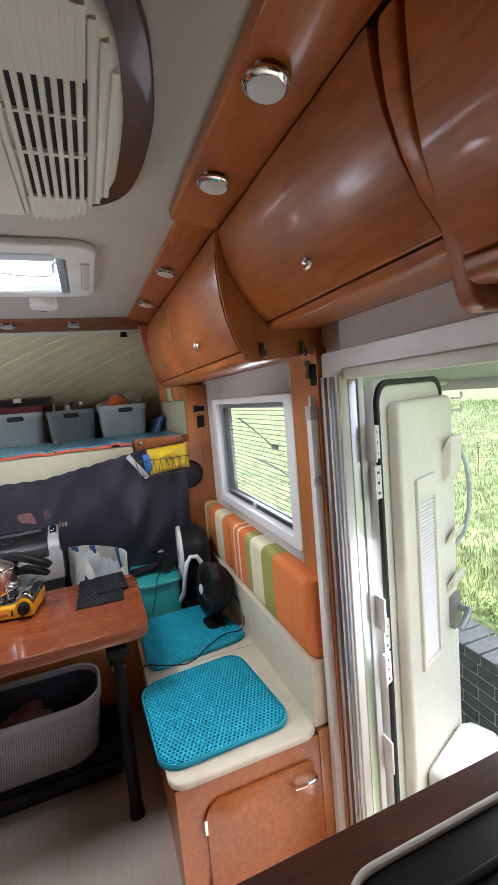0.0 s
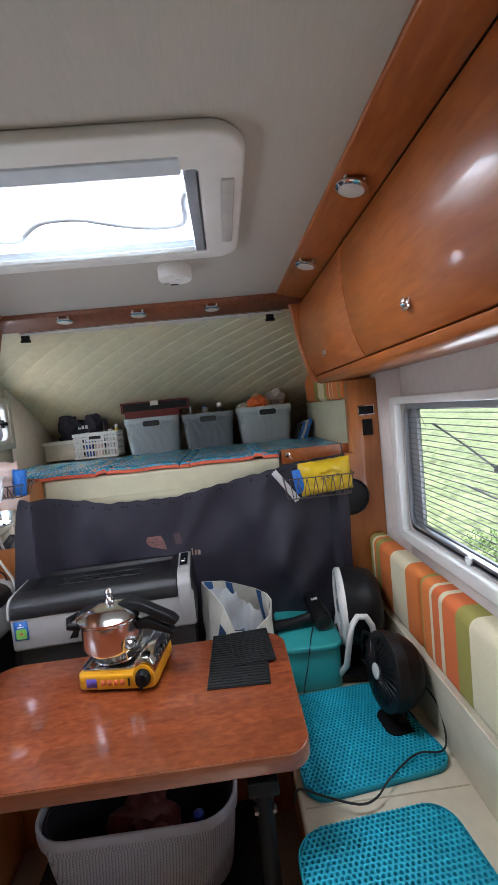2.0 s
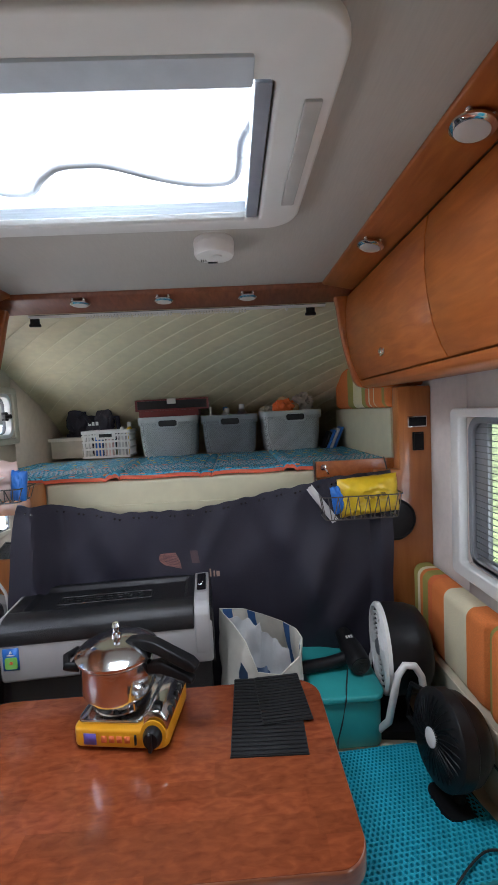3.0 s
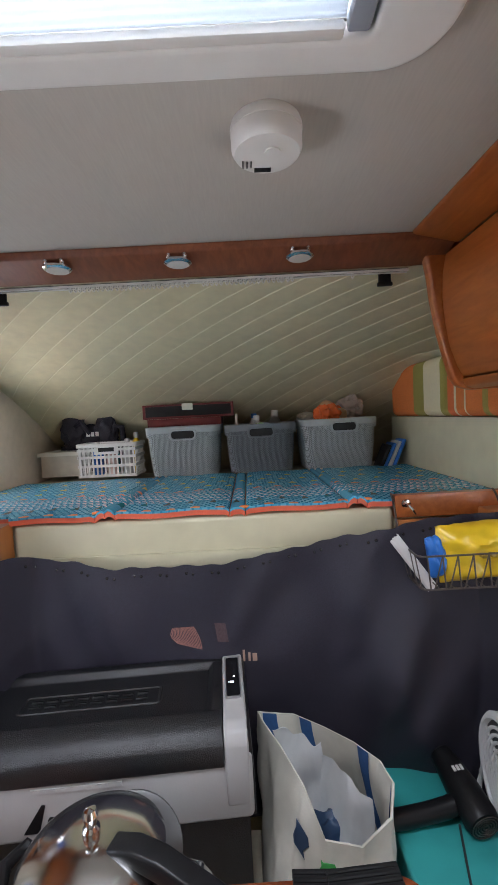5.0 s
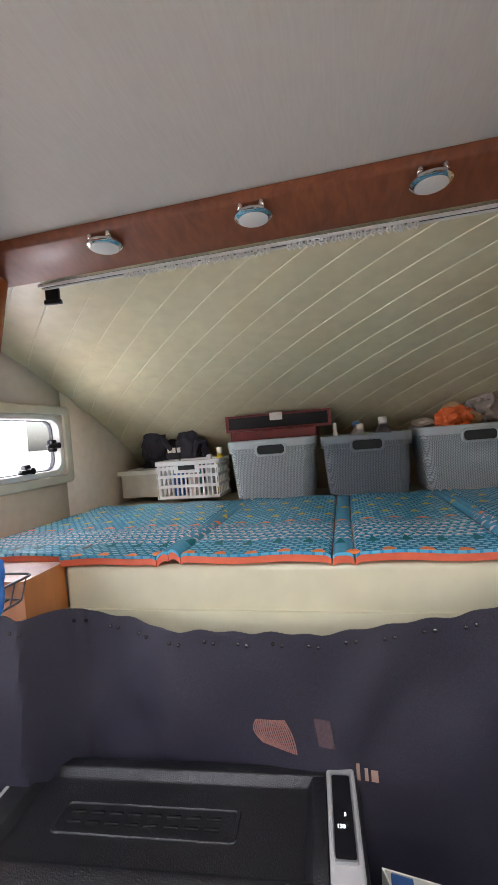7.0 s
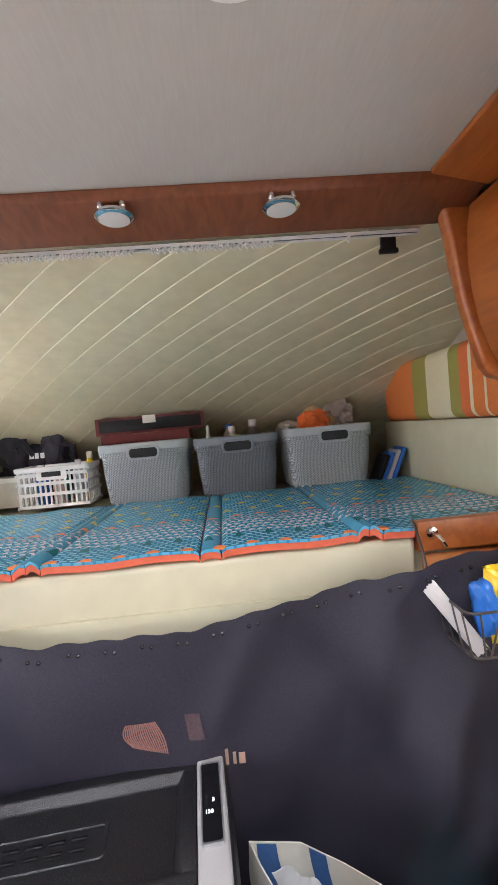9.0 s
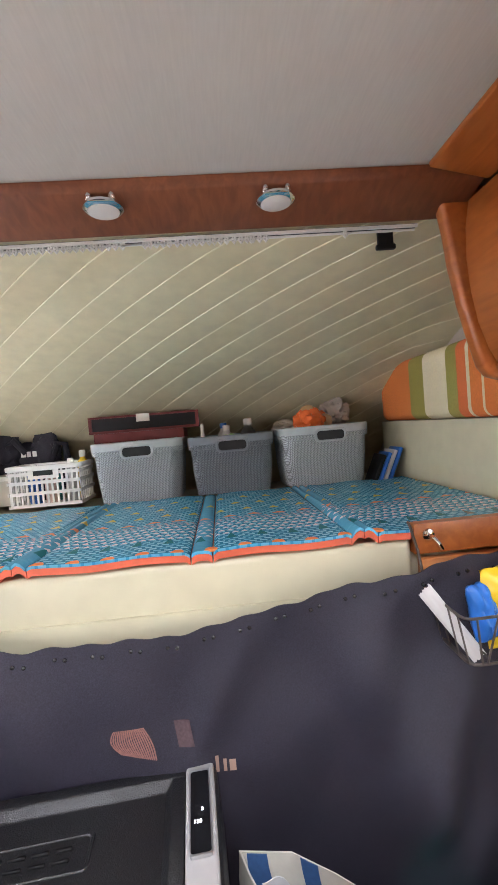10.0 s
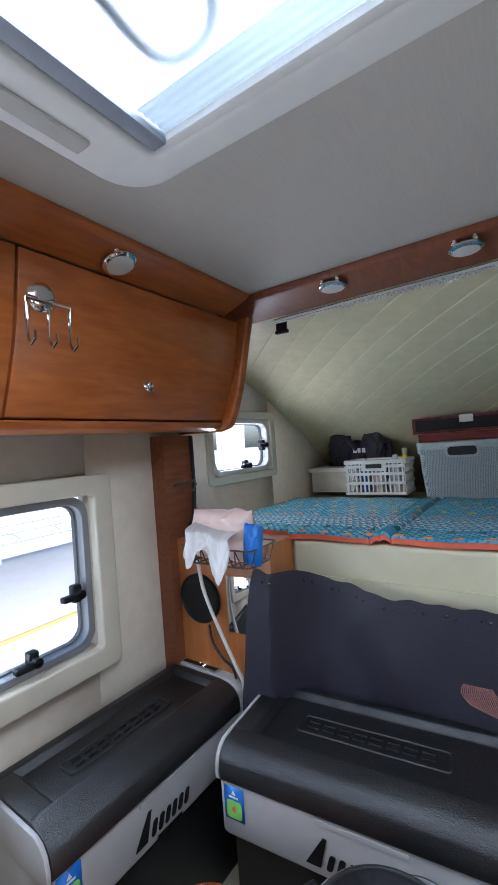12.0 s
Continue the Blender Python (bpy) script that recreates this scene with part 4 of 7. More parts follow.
# lightest blue of the weave includes some reflected light
MAT = mat_material("printed_blue_mat", (0.3, 0.68, 0.84), (0.1, 0.46, 0.67), (0.025, 0.22, 0.37), 0.75)
CORAL_EDGE = surface("coral_binding", (0.7, 0.13, 0.06), 0.55, 0, 0.06, 60, 0.1)
mt = thing("folding_mat", (-0.1, 2.8, 1.3), "blue patterned folding mat with coral edge on the bed", "mat")
mt.matrix_basis = pose(0, 0, 0)


def mat_z(x, y):
    lift = 0.012 * math.exp(-((x - 0.27) / 0.02) ** 2) + 0.010 * math.exp(-((x + 0.4) / 0.02) ** 2)
    return 1.292 - 0.008 * (y - 2.53) + lift * max(0, 1 - (y - 2.53) / 0.6) + 0.002 * math.sin(30 * x) - 0.006 * max(0, -x - 0.4)


PLAIN_BLUE = mat_material("smooth_blue_fold", (0.09, 0.38, 0.56), (0.06, 0.32, 0.5), (0.07, 0.34, 0.52), 0.08)
for a, b, mm_ in ((-1.0, -0.432, MAT), (-0.43, -0.405, PLAIN_BLUE), (-0.403, -0.378, PLAIN_BLUE), (-0.376, -0.072, MAT), (-0.069, -0.03, PLAIN_BLUE), (-0.027, 0.244, MAT), (0.246, 0.27, PLAIN_BLUE), (0.272, 0.297, PLAIN_BLUE), (0.299, 0.672, MAT)):
    def top(u, v, a=a, b=b):
        x = a + (b - a) * u
        y0 = 2.508 + (0.035 if x > 0.37 or x < -0.66 else 0)
        y = y0 + (3.22 - y0) * v
        e = min(u, 1 - u) * (b - a)
        return (x, y, mat_z(x, y) - 0.006 * max(0, 1 - e / 0.008))
    pn = part("mat_panel", sheet(B(), top, 60 if b - a > 0.1 else 6, 40, (0, 0, -0.006)), mm_, mt)
    def under(u, v, a=a, b=b):
        x, y, z = top(u, v, a, b)
        return (x, y + 0.003, z - 0.0065)
    part("mat_backing", sheet(B(), under, 40 if b - a > 0.1 else 4, 16, (0, 0, -0.014)), CORAL_EDGE, mt, "coral backing and edge")
for i in range(15):
    x = -0.62 + i * 0.0655
    bm = B()
    pts = [(x + 0.013 * math.cos(radians(q)), 2.5082 + 0.018 * math.sin(radians(q))) for q in range(0, 181, 20)]
    prism(bm, pts, "z", mat_z(x, 2.515) - 0.004, mat_z(x, 2.515) + 0.0008)
    part("edge_motif", bm, ORANGE, mt, "orange half-round motif")


def lidless(x0, x1, y0, y1, z0, z1, taper, wall_t=0.004, r=0.045, seg=6):
    """An open bin: outer and inner walls with a floor, narrower at the foot."""
    bm = B()
    def loop(inset, z):
        return [bm.verts.new((x, y, z)) for x, y in rounded(x0 + inset, x1 - inset, y0 + inset, y1 - inset, r, seg)]
    ls = [loop(taper, z0), loop(taper * 0.45, z0 + (z1 - z0) * 0.5), loop(0.004, z1 - 0.02), loop(-0.003, z1 - 0.018), loop(-0.004, z1), loop(0.004, z1 + 0.001), loop(0.006, z1 - 0.004), loop(taper + wall_t, z0 + wall_t)]
    for a, b in zip(ls, ls[1:]):
        k_ = len(a)
        for i in range(k_):
            bm.faces.new((a[i], a[(i + 1) % k_], b[(i + 1) % k_], b[i]))
    bm.faces.new(ls[0][::-1])
    bm.faces.new(ls[-1])
    bmesh.ops.recalc_face_normals(bm, faces=bm.faces[:])
    return bm


def knit_bin(name, x0, x1, y0, y1, z0, z1, mat, knit_mat, label, taper=0.016, hx=None, r=0.045, group="knit storage bins"):
    t = thing(name, ((x0 + x1) / 2, (y0 + y1) / 2, z0), label, "storage bin", group)
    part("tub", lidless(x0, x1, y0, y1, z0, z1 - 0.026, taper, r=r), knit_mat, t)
    part("collar", soften(ring(B(), rounded(x0 - 0.005, x1 + 0.005, y0 - 0.005, y1 + 0.005, r + 0.003), rounded(x0 + 0.006, x1 - 0.006, y0 + 0.006, y1 - 0.006, r - 0.005), "z", z1 - 0.03, z1), 0.004, 3, 60), mat, t, "smooth collar")
    if hx is not None:
        hz = z1 - 0.034
        part("handle_rim", soften(ring(B(), rounded(hx - 0.058, hx + 0.058, hz - 0.026, hz + 0.022, 0.016), rounded(hx - 0.049, hx + 0.049, hz - 0.018, hz + 0.014, 0.012), "y", y0 - 0.009, y0 + 0.01), 0.003, 2, 60), mat, t)
        # no hole is cut: a dark inset paints the shade of the opening
        part("handle_hole", prism(B(), rounded(hx - 0.0495, hx + 0.0495, hz - 0.0185, hz + 0.0145, 0.012), "y", y0 - 0.006, y0 + 0.008), RUBBER_AND_GAPS, t, "dark inset painted as a shaded handle opening")
    return t


BZ = 1.286
knit_bin("storage_bin", -0.452, -0.135, 3.205, 3.47, BZ, 1.5, LIGHT_GREY_BIN, LIGHT_KNIT, "pale grey knit-pattern bin on the bed", hx=-0.29)
knit_bin("storage_bin", -0.11, 0.193, 3.2, 3.465, BZ, 1.494, DARK_GREY_BIN, DARK_KNIT, "slate grey knit-pattern bin on the bed", hx=0.045)
knit_bin("storage_bin", 0.218, 0.545, 3.205, 3.47, BZ, 1.5, LIGHT_GREY_BIN, LIGHT_KNIT, "pale grey knit-pattern bin holding food bags", hx=0.4)

# slotted white basket
wb = thing("slotted_basket", (-0.655, 3.43, BZ), "small white plastic basket with slotted sides", "basket")
x0, x1, y0, y1, zt = -0.79, -0.52, 3.3, 3.47, 1.44
part("rim", soften(ring(B(), rounded(x0 - 0.004, x1 + 0.004, y0 - 0.004, y1 + 0.004, 0.02), rounded(x0 + 0.006, x1 - 0.006, y0 + 0.006, y1 - 0.006, 0.016), "z", zt - 0.018, zt), 0.003, 2, 60), WHITE, wb)
part("floor", box(B(), x0 + 0.02, x1 - 0.02, y0 + 0.02, y1 - 0.02, BZ, BZ + 0.004), WHITE, wb)
for i in range(14):
    u = i / 13
    part("upright", box(B(), x0 + 0.012 + u * (x1 - x0 - 0.03), x0 + 0.019 + u * (x1 - x0 - 0.03), y0 + 0.004, y0 + 0.009, BZ, zt - 0.014), WHITE, wb)
    if i < 7:
        for xx in (x0 + 0.004, x1 - 0.009):
            part("upright", box(B(), xx, xx + 0.005, y0 + 0.012 + i * 0.022, y0 + 0.02 + i * 0.022, BZ, zt - 0.014), WHITE, wb)
for z in (BZ, BZ + 0.045, BZ + 0.085, BZ + 0.118):
    for q in ((x0 + 0.006, x1 - 0.006, y0 + 0.003, y0 + 0.008), (x0 + 0.003, x0 + 0.008, y0, y1), (x1 - 0.008, x1 - 0.003, y0, y1)):
        part("band", box(B(), *q, z, z + 0.012), WHITE, wb)
part("handle_plate", box(B(), -0.71, -0.6, y0 + 0.001, y0 + 0.004, zt - 0.05, zt - 0.012), WHITE, wb)
# dark inset in place of a cut hole and its shade
part("handle_hole", box(B(), -0.69, -0.62, y0 - 0.001, y0 + 0.0015, zt - 0.038, zt - 0.02, 0.0005), RUBBER_AND_GAPS, wb, "dark inset painted as a shaded handle opening")
for i, (x, y, m_, hh) in enumerate(((-0.72, 3.38, BLUE_FILM, 0.15), (-0.65, 3.36, PINK_FILM, 0.12), (-0.58, 3.38, WHITE_FILM, 0.16), (-0.66, 3.43, TEAL, 0.13), (-0.555, 3.45, YELLOW_FILM, 0.185))):
    bt = thing("toiletry_bottle", (x, y, BZ + 0.004), "small plastic bottle standing in the basket", "bottle", "bottles in the basket")
    part("body", lathe(B(), [(0.022, 0.0), (0.024, 0.01), (0.024, hh * 0.75), (0.01, hh * 0.85), (0.009, hh * 0.9)], 18), m_, bt, local=True)
    part("cap", lathe(B(), [(0.012, hh * 0.88), (0.012, hh), (0.01, hh + 0.004)], 18), WHITE, bt, local=True)

tb = thing("plastic_tub", (-0.92, 3.5, BZ), "translucent storage tub with cream lid", "tub")
part("body", soften(box(B(), -1.0, -0.82, 3.4, 3.6, BZ, 1.385), 0.012, 3), surface("milky_plastic", (0.56, 0.52, 0.43), 0.35), tb)
part("lid", soften(box(B(), -1.012, -0.808, 3.39, 3.61, 1.385, 1.403), 0.005, 2), OFFWHITE, tb, "cream plastic lid")

# crumpled soft things


def crumple(cx, cy, cz, rx, ry, rz, amp, freq, seed, seg=24):
    bm = B()
    bmesh.ops.create_icosphere(bm, subdivisions=4, radius=1)
    for v in bm.verts:
        d = v.co.normalized()
        k_ = 1 + amp * noise.noise(d * freq + Vector((seed, seed * 0.7, 0))) + amp * 0.5 * noise.noise(d * freq * 2.3 + Vector((0, seed, seed)))
        v.co = Vector((d.x * rx * k_, d.y * ry * k_, max(-rz, d.z * rz * k_)))
        v.co += Vector((cx, cy, cz))
    return bm


def pouch(w, h, t, seed, m, pinch=0.7):
    """A sealed film bag, local in x and z, with creases and crimped ends; m places it."""
    bm = B()
    def face(sg):
        def f(u, v):
            a, c = 2 * u - 1, 2 * v - 1
            k_ = (max(0.0, 1 - abs(a) ** 3) * max(0.0, 1 - abs(c) ** 4)) ** pinch
            n_ = noise.noise(Vector((a * 2.6 + seed, c * 2.6, sg * 0.3))) + 0.6 * abs(noise.noise(Vector((a * 5 + seed, c * 6, 2))))
            x = w / 2 * a * (1 - 0.05 * abs(noise.noise(Vector((seed, c * 4, 0)))))
            z = h / 2 * c * (1 - 0.1 * noise.noise(Vector((a * 3, seed, 1))))
            return m @ Vector((x, sg * t / 2 * k_ * (1 + 0.38 * n_) + sg * 0.0006, z))
        return f
    sheet(bm, face(1), 26, 22)
    sheet(bm, face(-1), 26, 22)
    bmesh.ops.remove_doubles(bm, verts=bm.verts[:], dist=0.0015)
    bmesh.ops.recalc_face_normals(bm, faces=bm.faces[:])
    return bm


bg = thing("black_bag", (-0.72, 3.62, BZ), "crumpled black cloth bag with pale lettering", "bag")
part("body", crumple(-0.795, 3.53, 1.4, 0.14, 0.04, 0.125, 0.35, 1.8, 3), CLOTH_BLACK, bg)
part("corner_flap", crumple(-0.88, 3.5, 1.505, 0.06, 0.025, 0.085, 0.35, 1.8, 13), CLOTH_BLACK, bg)
part("corner_flap", crumple(-0.71, 3.5, 1.5, 0.06, 0.025, 0.08, 0.35, 1.8, 14), CLOTH_BLACK, bg)
part("strap", tube(B(), [(-0.83, 3.5, 1.43), (-0.86, 3.485, 1.52), (-0.83, 3.475, 1.54), (-0.79, 3.485, 1.48)], 0.012), CLOTH_BLACK, bg)
part("strap", tube(B(), [(-0.69, 3.5, 1.45), (-0.66, 3.48, 1.515), (-0.63, 3.48, 1.51), (-0.63, 3.5, 1.44)], 0.014), CLOTH_BLACK, bg)
for i, (dx, w) in enumerate(((-0.745, 0.018), (-0.722, 0.014), (-0.7, 0.016))):
    part("lettering", box(B(), dx - 0.06, dx - 0.06 + w, 3.476, 3.48, 1.468, 1.49), WHITE, bg, "pale lettering bar")
cb = thing("flat_box", (-0.3, 3.45, 1.5), "open shallow dark red cardboard box on a bin", "box")
RED_CARD = surface("dark_red_card", (0.15, 0.016, 0.014), 0.45, 0, 0.2, 20, 0.1)
# carton coloured black within the red rims, as the shaded open inside
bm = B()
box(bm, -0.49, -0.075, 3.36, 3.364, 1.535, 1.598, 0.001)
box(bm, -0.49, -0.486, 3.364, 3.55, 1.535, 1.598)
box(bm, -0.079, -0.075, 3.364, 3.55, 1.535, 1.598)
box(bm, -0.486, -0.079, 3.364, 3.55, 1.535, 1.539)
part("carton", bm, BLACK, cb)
part("rim", box(B(), -0.492, -0.073, 3.355, 3.3595, 1.592, 1.6), RED_CARD, cb, "dark red rim")
part("rim", box(B(), -0.492, -0.073, 3.355, 3.3595, 1.535, 1.545), RED_CARD, cb, "dark red rim")
for x in (-0.492, -0.085):
    part("rim", box(B(), x, x + 0.012, 3.355, 3.3595, 1.5452, 1.5918), RED_CARD, cb, "dark red rim")
part("lower_carton", soften(box(B(), -0.46, -0.13, 3.3, 3.48, 1.5, 1.534), 0.003), RED_CARD, cb, "dark red lower carton")
part("tab", box(B(), -0.31, -0.26, 3.352, 3.356, 1.572, 1.602, 0.001), OFFWHITE, cb, "cream paper tab")
for x, y, z0, r, hh, m_, cm, lab in ((0.03, 3.33, 1.36, 0.03, 0.17, WHITE_FILM, WHITE, "white squeeze bottle leaning in the bin"), (0.115, 3.36, 1.34, 0.036, 0.21, FROST, WHITE, "clear drink bottle with white cap"), (-0.06, 3.29, 1.34, 0.013, 0.2, WHITE, WHITE, "white spray nozzle bottle in the bin"), (0.02, 3.4, 1.36, 0.03, 0.18, WHITE_FILM, BLUE_FILM, "white bottle with blue cap in the bin")):
    bt = thing("bottle", (x, y, z0), lab, "bottle")
    part("body", lathe(B(), [(r * 0.95, 0.0), (r, 0.01), (r, hh * 0.62), (r * 0.75, hh * 0.76), (r * 0.4, hh * 0.86), (r * 0.4, hh * 0.9)], 20), m_, bt, local=True)
    part("cap", lathe(B(), [(r * 0.46, hh * 0.88), (r * 0.46, hh * 0.99), (r * 0.3, hh)], 20), cm, bt, local=True)
gb = thing("green_pouch", (0.05, 3.29, 1.4), "pale green food pouch in the slate bin", "pouch")
part("film", crumple(0.035, 3.3, 1.445, 0.05, 0.03, 0.05, 0.3, 2, 9), surface("pale_green_film", (0.32, 0.5, 0.2), 0.4), gb)
on = thing("onion_net", (0.39, 3.34, 1.45), "onions in an orange net bag in a bin", "food bag")
part("net", crumple(0.355, 3.325, 1.515, 0.062, 0.045, 0.055, 0.3, 2.4, 5), surface("orange_net", (0.85, 0.16, 0.03), 0.4), on, "orange net")
for i, (x, z) in enumerate(((0.35, 1.55), (0.41, 1.515), (0.4, 1.46))):
    part("onion", crumple(x, 3.33, z, 0.035, 0.03, 0.032, 0.1, 1.5, i + 3), surface("onion_skin%d" % i, (0.55, 0.36, 0.2), 0.3), on, "pale brown onion")
cbg = thing("clear_bag", (0.49, 3.4, 1.5), "crumpled clear plastic bag in the bin", "plastic bag")
part("film", crumple(0.475, 3.4, 1.54, 0.06, 0.04, 0.055, 0.45, 2.6, 8), surface("cloudy_film", (0.55, 0.5, 0.46), 0.35), cbg)
part("film", crumple(0.27, 3.42, 1.5, 0.05, 0.04, 0.03, 0.3, 2.6, 12), surface("cloudy_film_b", (0.5, 0.46, 0.4), 0.35), cbg)
bf = thing("blue_sack", (0.6, 3.22, 1.27), "folded blue and white striped sack beside the bins", "sack")
for i, m_ in enumerate((BLUE_FILM, WHITE_FILM, BLUE_FILM, BLACK)):
    bm = box(B(), -0.007, 0.007, -0.05, 0.05, 0, 0.135 - 0.008 * i, 0.004)
    bmesh.ops.rotate(bm, cent=(0, 0, 0), matrix=Matrix.Rotation(radians(24), 3, "Y"), verts=bm.verts[:])
    bmesh.ops.translate(bm, vec=(0.605 - 0.018 * i, 3.25, 1.272), verts=bm.verts[:])
    part("fold", bm, m_, bf)

# ---- striped cushions ----


def striped_pad(name, x0, x1, z0, z1, stripes, label, bulge=0.012):
    """A long pad with cloth stripes across its length; stripes: (y where it ends, material), from the first y."""
    t = thing(name, ((x0 + x1) / 2, stripes[0][0], z0), label, "cushion")
    ya, yb = stripes[0][0], stripes[-1][0]
    def outline(y):
        e = min(1.0, min(y - ya, yb - y) / 0.03)
        k_ = 0.6 + 0.4 * math.sqrt(max(0, 1 - (1 - e) ** 2))
        r = 0.03
        cx, cz = x1, (z0 + z1) / 2
        pts = rounded(x0, x1, z0, z1, (r, 0.006, 0.006, r), 5)
        return [(x1 + (x - x1) * k_, cz + (z - cz) * (0.9 + 0.1 * k_)) for x, z in pts]
    for (y0, _), (y1, m_) in zip(stripes, stripes[1:]):
        bm = B()
        n_ = max(2, int((y1 - y0) / 0.012))
        rows = []
        for i in range(n_ + 1):
            y = y0 + (y1 - y0) * i / n_
            rows.append([bm.verts.new((x, y, z)) for x, z in outline(y)])
        for a, b in zip(rows, rows[1:]):
            for i in range(len(a)):
                j = (i + 1) % len(a)
                bm.faces.new((a[i], b[i], b[j], a[j]))
        if y0 == ya:
            bm.faces.new(rows[0])
        if y1 == yb:
            bm.faces.new(rows[-1][::-1])
        bmesh.ops.recalc_face_normals(bm, faces=bm.faces[:])
        part("stripe", bm, m_, t)
    return t


O, G, C, R = ORANGE, OLIVE, CREAM_CLOTH, CORAL
striped_pad("backrest_pad", 0.698, 0.768, 0.655, 0.916, [(1.2, None), (1.26, O), (1.268, R), (1.31, O), (1.318, R), (1.45, O), (1.555, G), (1.675, C), (1.74, G), (1.81, R), (1.83, C), (1.87, R), (1.885, C), (1.935, O), (1.965, G)], "long striped orange, green and cream backrest pad")
striped_pad("backrest_pad", 0.7, 0.768, 0.655, 0.914, [(1.968, None), (2.06, O), (2.19, C), (2.27, O), (2.3, R), (2.34, G), (2.36, O), (2.38, C), (2.432, G)], "shorter striped backrest pad in the corner")
striped_pad("bed_side_pad", 0.675, 0.785, 1.492, 1.71, [(2.545, None), (2.6, O), (2.63, G), (2.725, O), (2.735, C), (2.785, O), (2.8, C), (2.845, R), (2.9, G), (3.04, C), (3.14, G), (3.42, O)], "striped pad above the bed along the wall")
t = thing("bed_side_cushion", (0.73, 2.96, 1.26), "cream leatherette cushion along the bed wall", "cushion")
part("cover", soften(box(B(), 0.678, 0.786, 2.545, 3.42, 1.262, 1.49), 0.04, 5), CREAM, t)

# ---- dinette ----
bn = thing("bench", (0.48, 1.8, 0), "cherry dinette bench with a locker door in its end", "bench")
part("carcass", soften(box(B(), 0.25, 0.7, 1.192, 2.12, 0, 0.421), 0.006), CHERRY, bn)
part("wall_edge", soften(box(B(), 0.7, 0.788, 1.186, 2.4, 0.0, 0.44), 0.004), CHERRY_UP, bn)
dr = part("locker_door", soften(prism(B(), rounded(0.325, 0.675, 0.03, 0.355, (0.01, 0.01, 0.03, 0.05)), "y", 1.184, 1.1915), 0.003), CHERRY, bn, "arched cherry locker door")
part("pull", tube(B(), [(0.6, 1.184, 0.298), (0.602, 1.168, 0.3), (0.625, 1.162, 0.305), (0.655, 1.162, 0.308), (0.672, 1.17, 0.305), (0.674, 1.184, 0.303)], 0.006), CHROME, dr, "chrome pull")
for z in (0.08, 0.29):
    part("hinge", box(B(), 0.318, 0.328, 1.178, 1.19, z - 0.025, z + 0.025, 0.003), CHROME, dr)
sc = thing("seat_cushion", (0.47, 1.8, 0.375), "cream leatherette bench seat cushion", "seat cushion")
bm = prism(B(), rounded(0.236, 0.702, 1.178, 2.14, (0.05, 0.05, 0.01, 0.01), 5), "z", 0.422, 0.446)
part("cover", soften(bm, 0.01, 4, 50), SEAT_CREAM, sc)
part("seam", box(B(), 0.25, 0.69, 1.699, 1.703, 0.4445, 0.4468), surface("seam_thread", (0.5, 0.43, 0.3), 0.7), sc)
bl = thing("lower_backrest", (0.72, 1.8, 0.44), "cream leatherette lower backrest along the wall", "backrest")
part("cover", soften(box(B(), 0.695, 0.765, 1.195, 2.435, 0.446, 0.655), 0.012, 3), SEAT_CREAM, bl)
part("piping", tube(B(), [(0.694, 1.2, 0.65), (0.694, 2.43, 0.65)], 0.003, 8), SEAT_CREAM, bl)
fb = thing("front_bench", (-0.3, 2.3, 0), "low dark bench under the coolers", "bench")
part("carcass", box(B(), -1.0, 0.69, 2.142, 2.44, 0, 0.37), CHERRY_UP, fb)
part("pad", soften(box(B(), -1.0, 0.69, 2.144, 2.44, 0.37, 0.445), 0.01), SEAT_CREAM, fb)
lb = thing("side_bench", (-0.9, 1.9, 0), "low bench along the side wall under a cooler", "bench")
part("carcass", box(B(), -1.035, -0.72, 1.5, 2.14, 0, 0.37), CHERRY_UP, lb)
part("pad", soften(box(B(), -1.035, -0.72, 1.5, 2.14, 0.37, 0.445), 0.01), SEAT_CREAM, lb)

tbl = thing("dinette_table", (-0.2, 1.82, 0), "reddish butcher-block dinette table with rounded corners", "table")
outl = rounded(-0.68, 0.262, 1.575, 2.085, (0.08, 0.05, 0.07, 0.08), 8)
outl = [(x, y - (0.035 * max(0.0, 1 - ((x + 0.21) / 0.47) ** 2) if y < 1.7 else 0) + (0.0 if y < 1.9 else -0.015 * ((x + 0.2) / 0.46) ** 2 if x < -0.2 else 0)) for x, y in outl]


def clip_strip(pts, lo, hi):
    """The part of a convex outline between y lo and hi."""
    for lim, sg in ((lo, 1), (hi, -1)):
        out_, n_ = [], len(pts)
        for i in range(n_):
            p, q = pts[i], pts[(i + 1) % n_]
            a, b = sg * (p[1] - lim), sg * (q[1] - lim)
            if a >= 0:
                out_.append(p)
            if (a > 0 > b) or (a < 0 < b):
                f = a / (a - b)
                out_.append((p[0] + f * (q[0] - p[0]), lim))
        pts = out_
    clean = []
    for p in pts:
        if not clean or (abs(p[0] - clean[-1][0]) + abs(p[1] - clean[-1][1])) > 1e-4:
            clean.append(p)
    return clean


random.seed(11)
y = 1.54
while y < 2.085:
    cut = clip_strip(outl, y, min(y + 0.0455, 2.09))
    if len(cut) > 2:
        xs_ = sorted([-0.7] + [-0.52 + q * 0.17 + random.uniform(-0.06, 0.06) for q in range(5)] + [0.3])
        for a, b in zip(xs_, xs_[1:]):
            seg_ = [(q[1], q[0]) for q in clip_strip([(q[1], q[0]) for q in cut], a, b)]
            if len(seg_) > 2:
                part("stave", prism(B(), seg_, "z", 0.695, 0.72), TABLE_WOOD, tbl, smooth=False)
    y += 0.0455
rim_in = [(-0.21 + (x + 0.21) * 0.985, 1.82 + (y - 1.82) * 0.97) for x, y in outl]
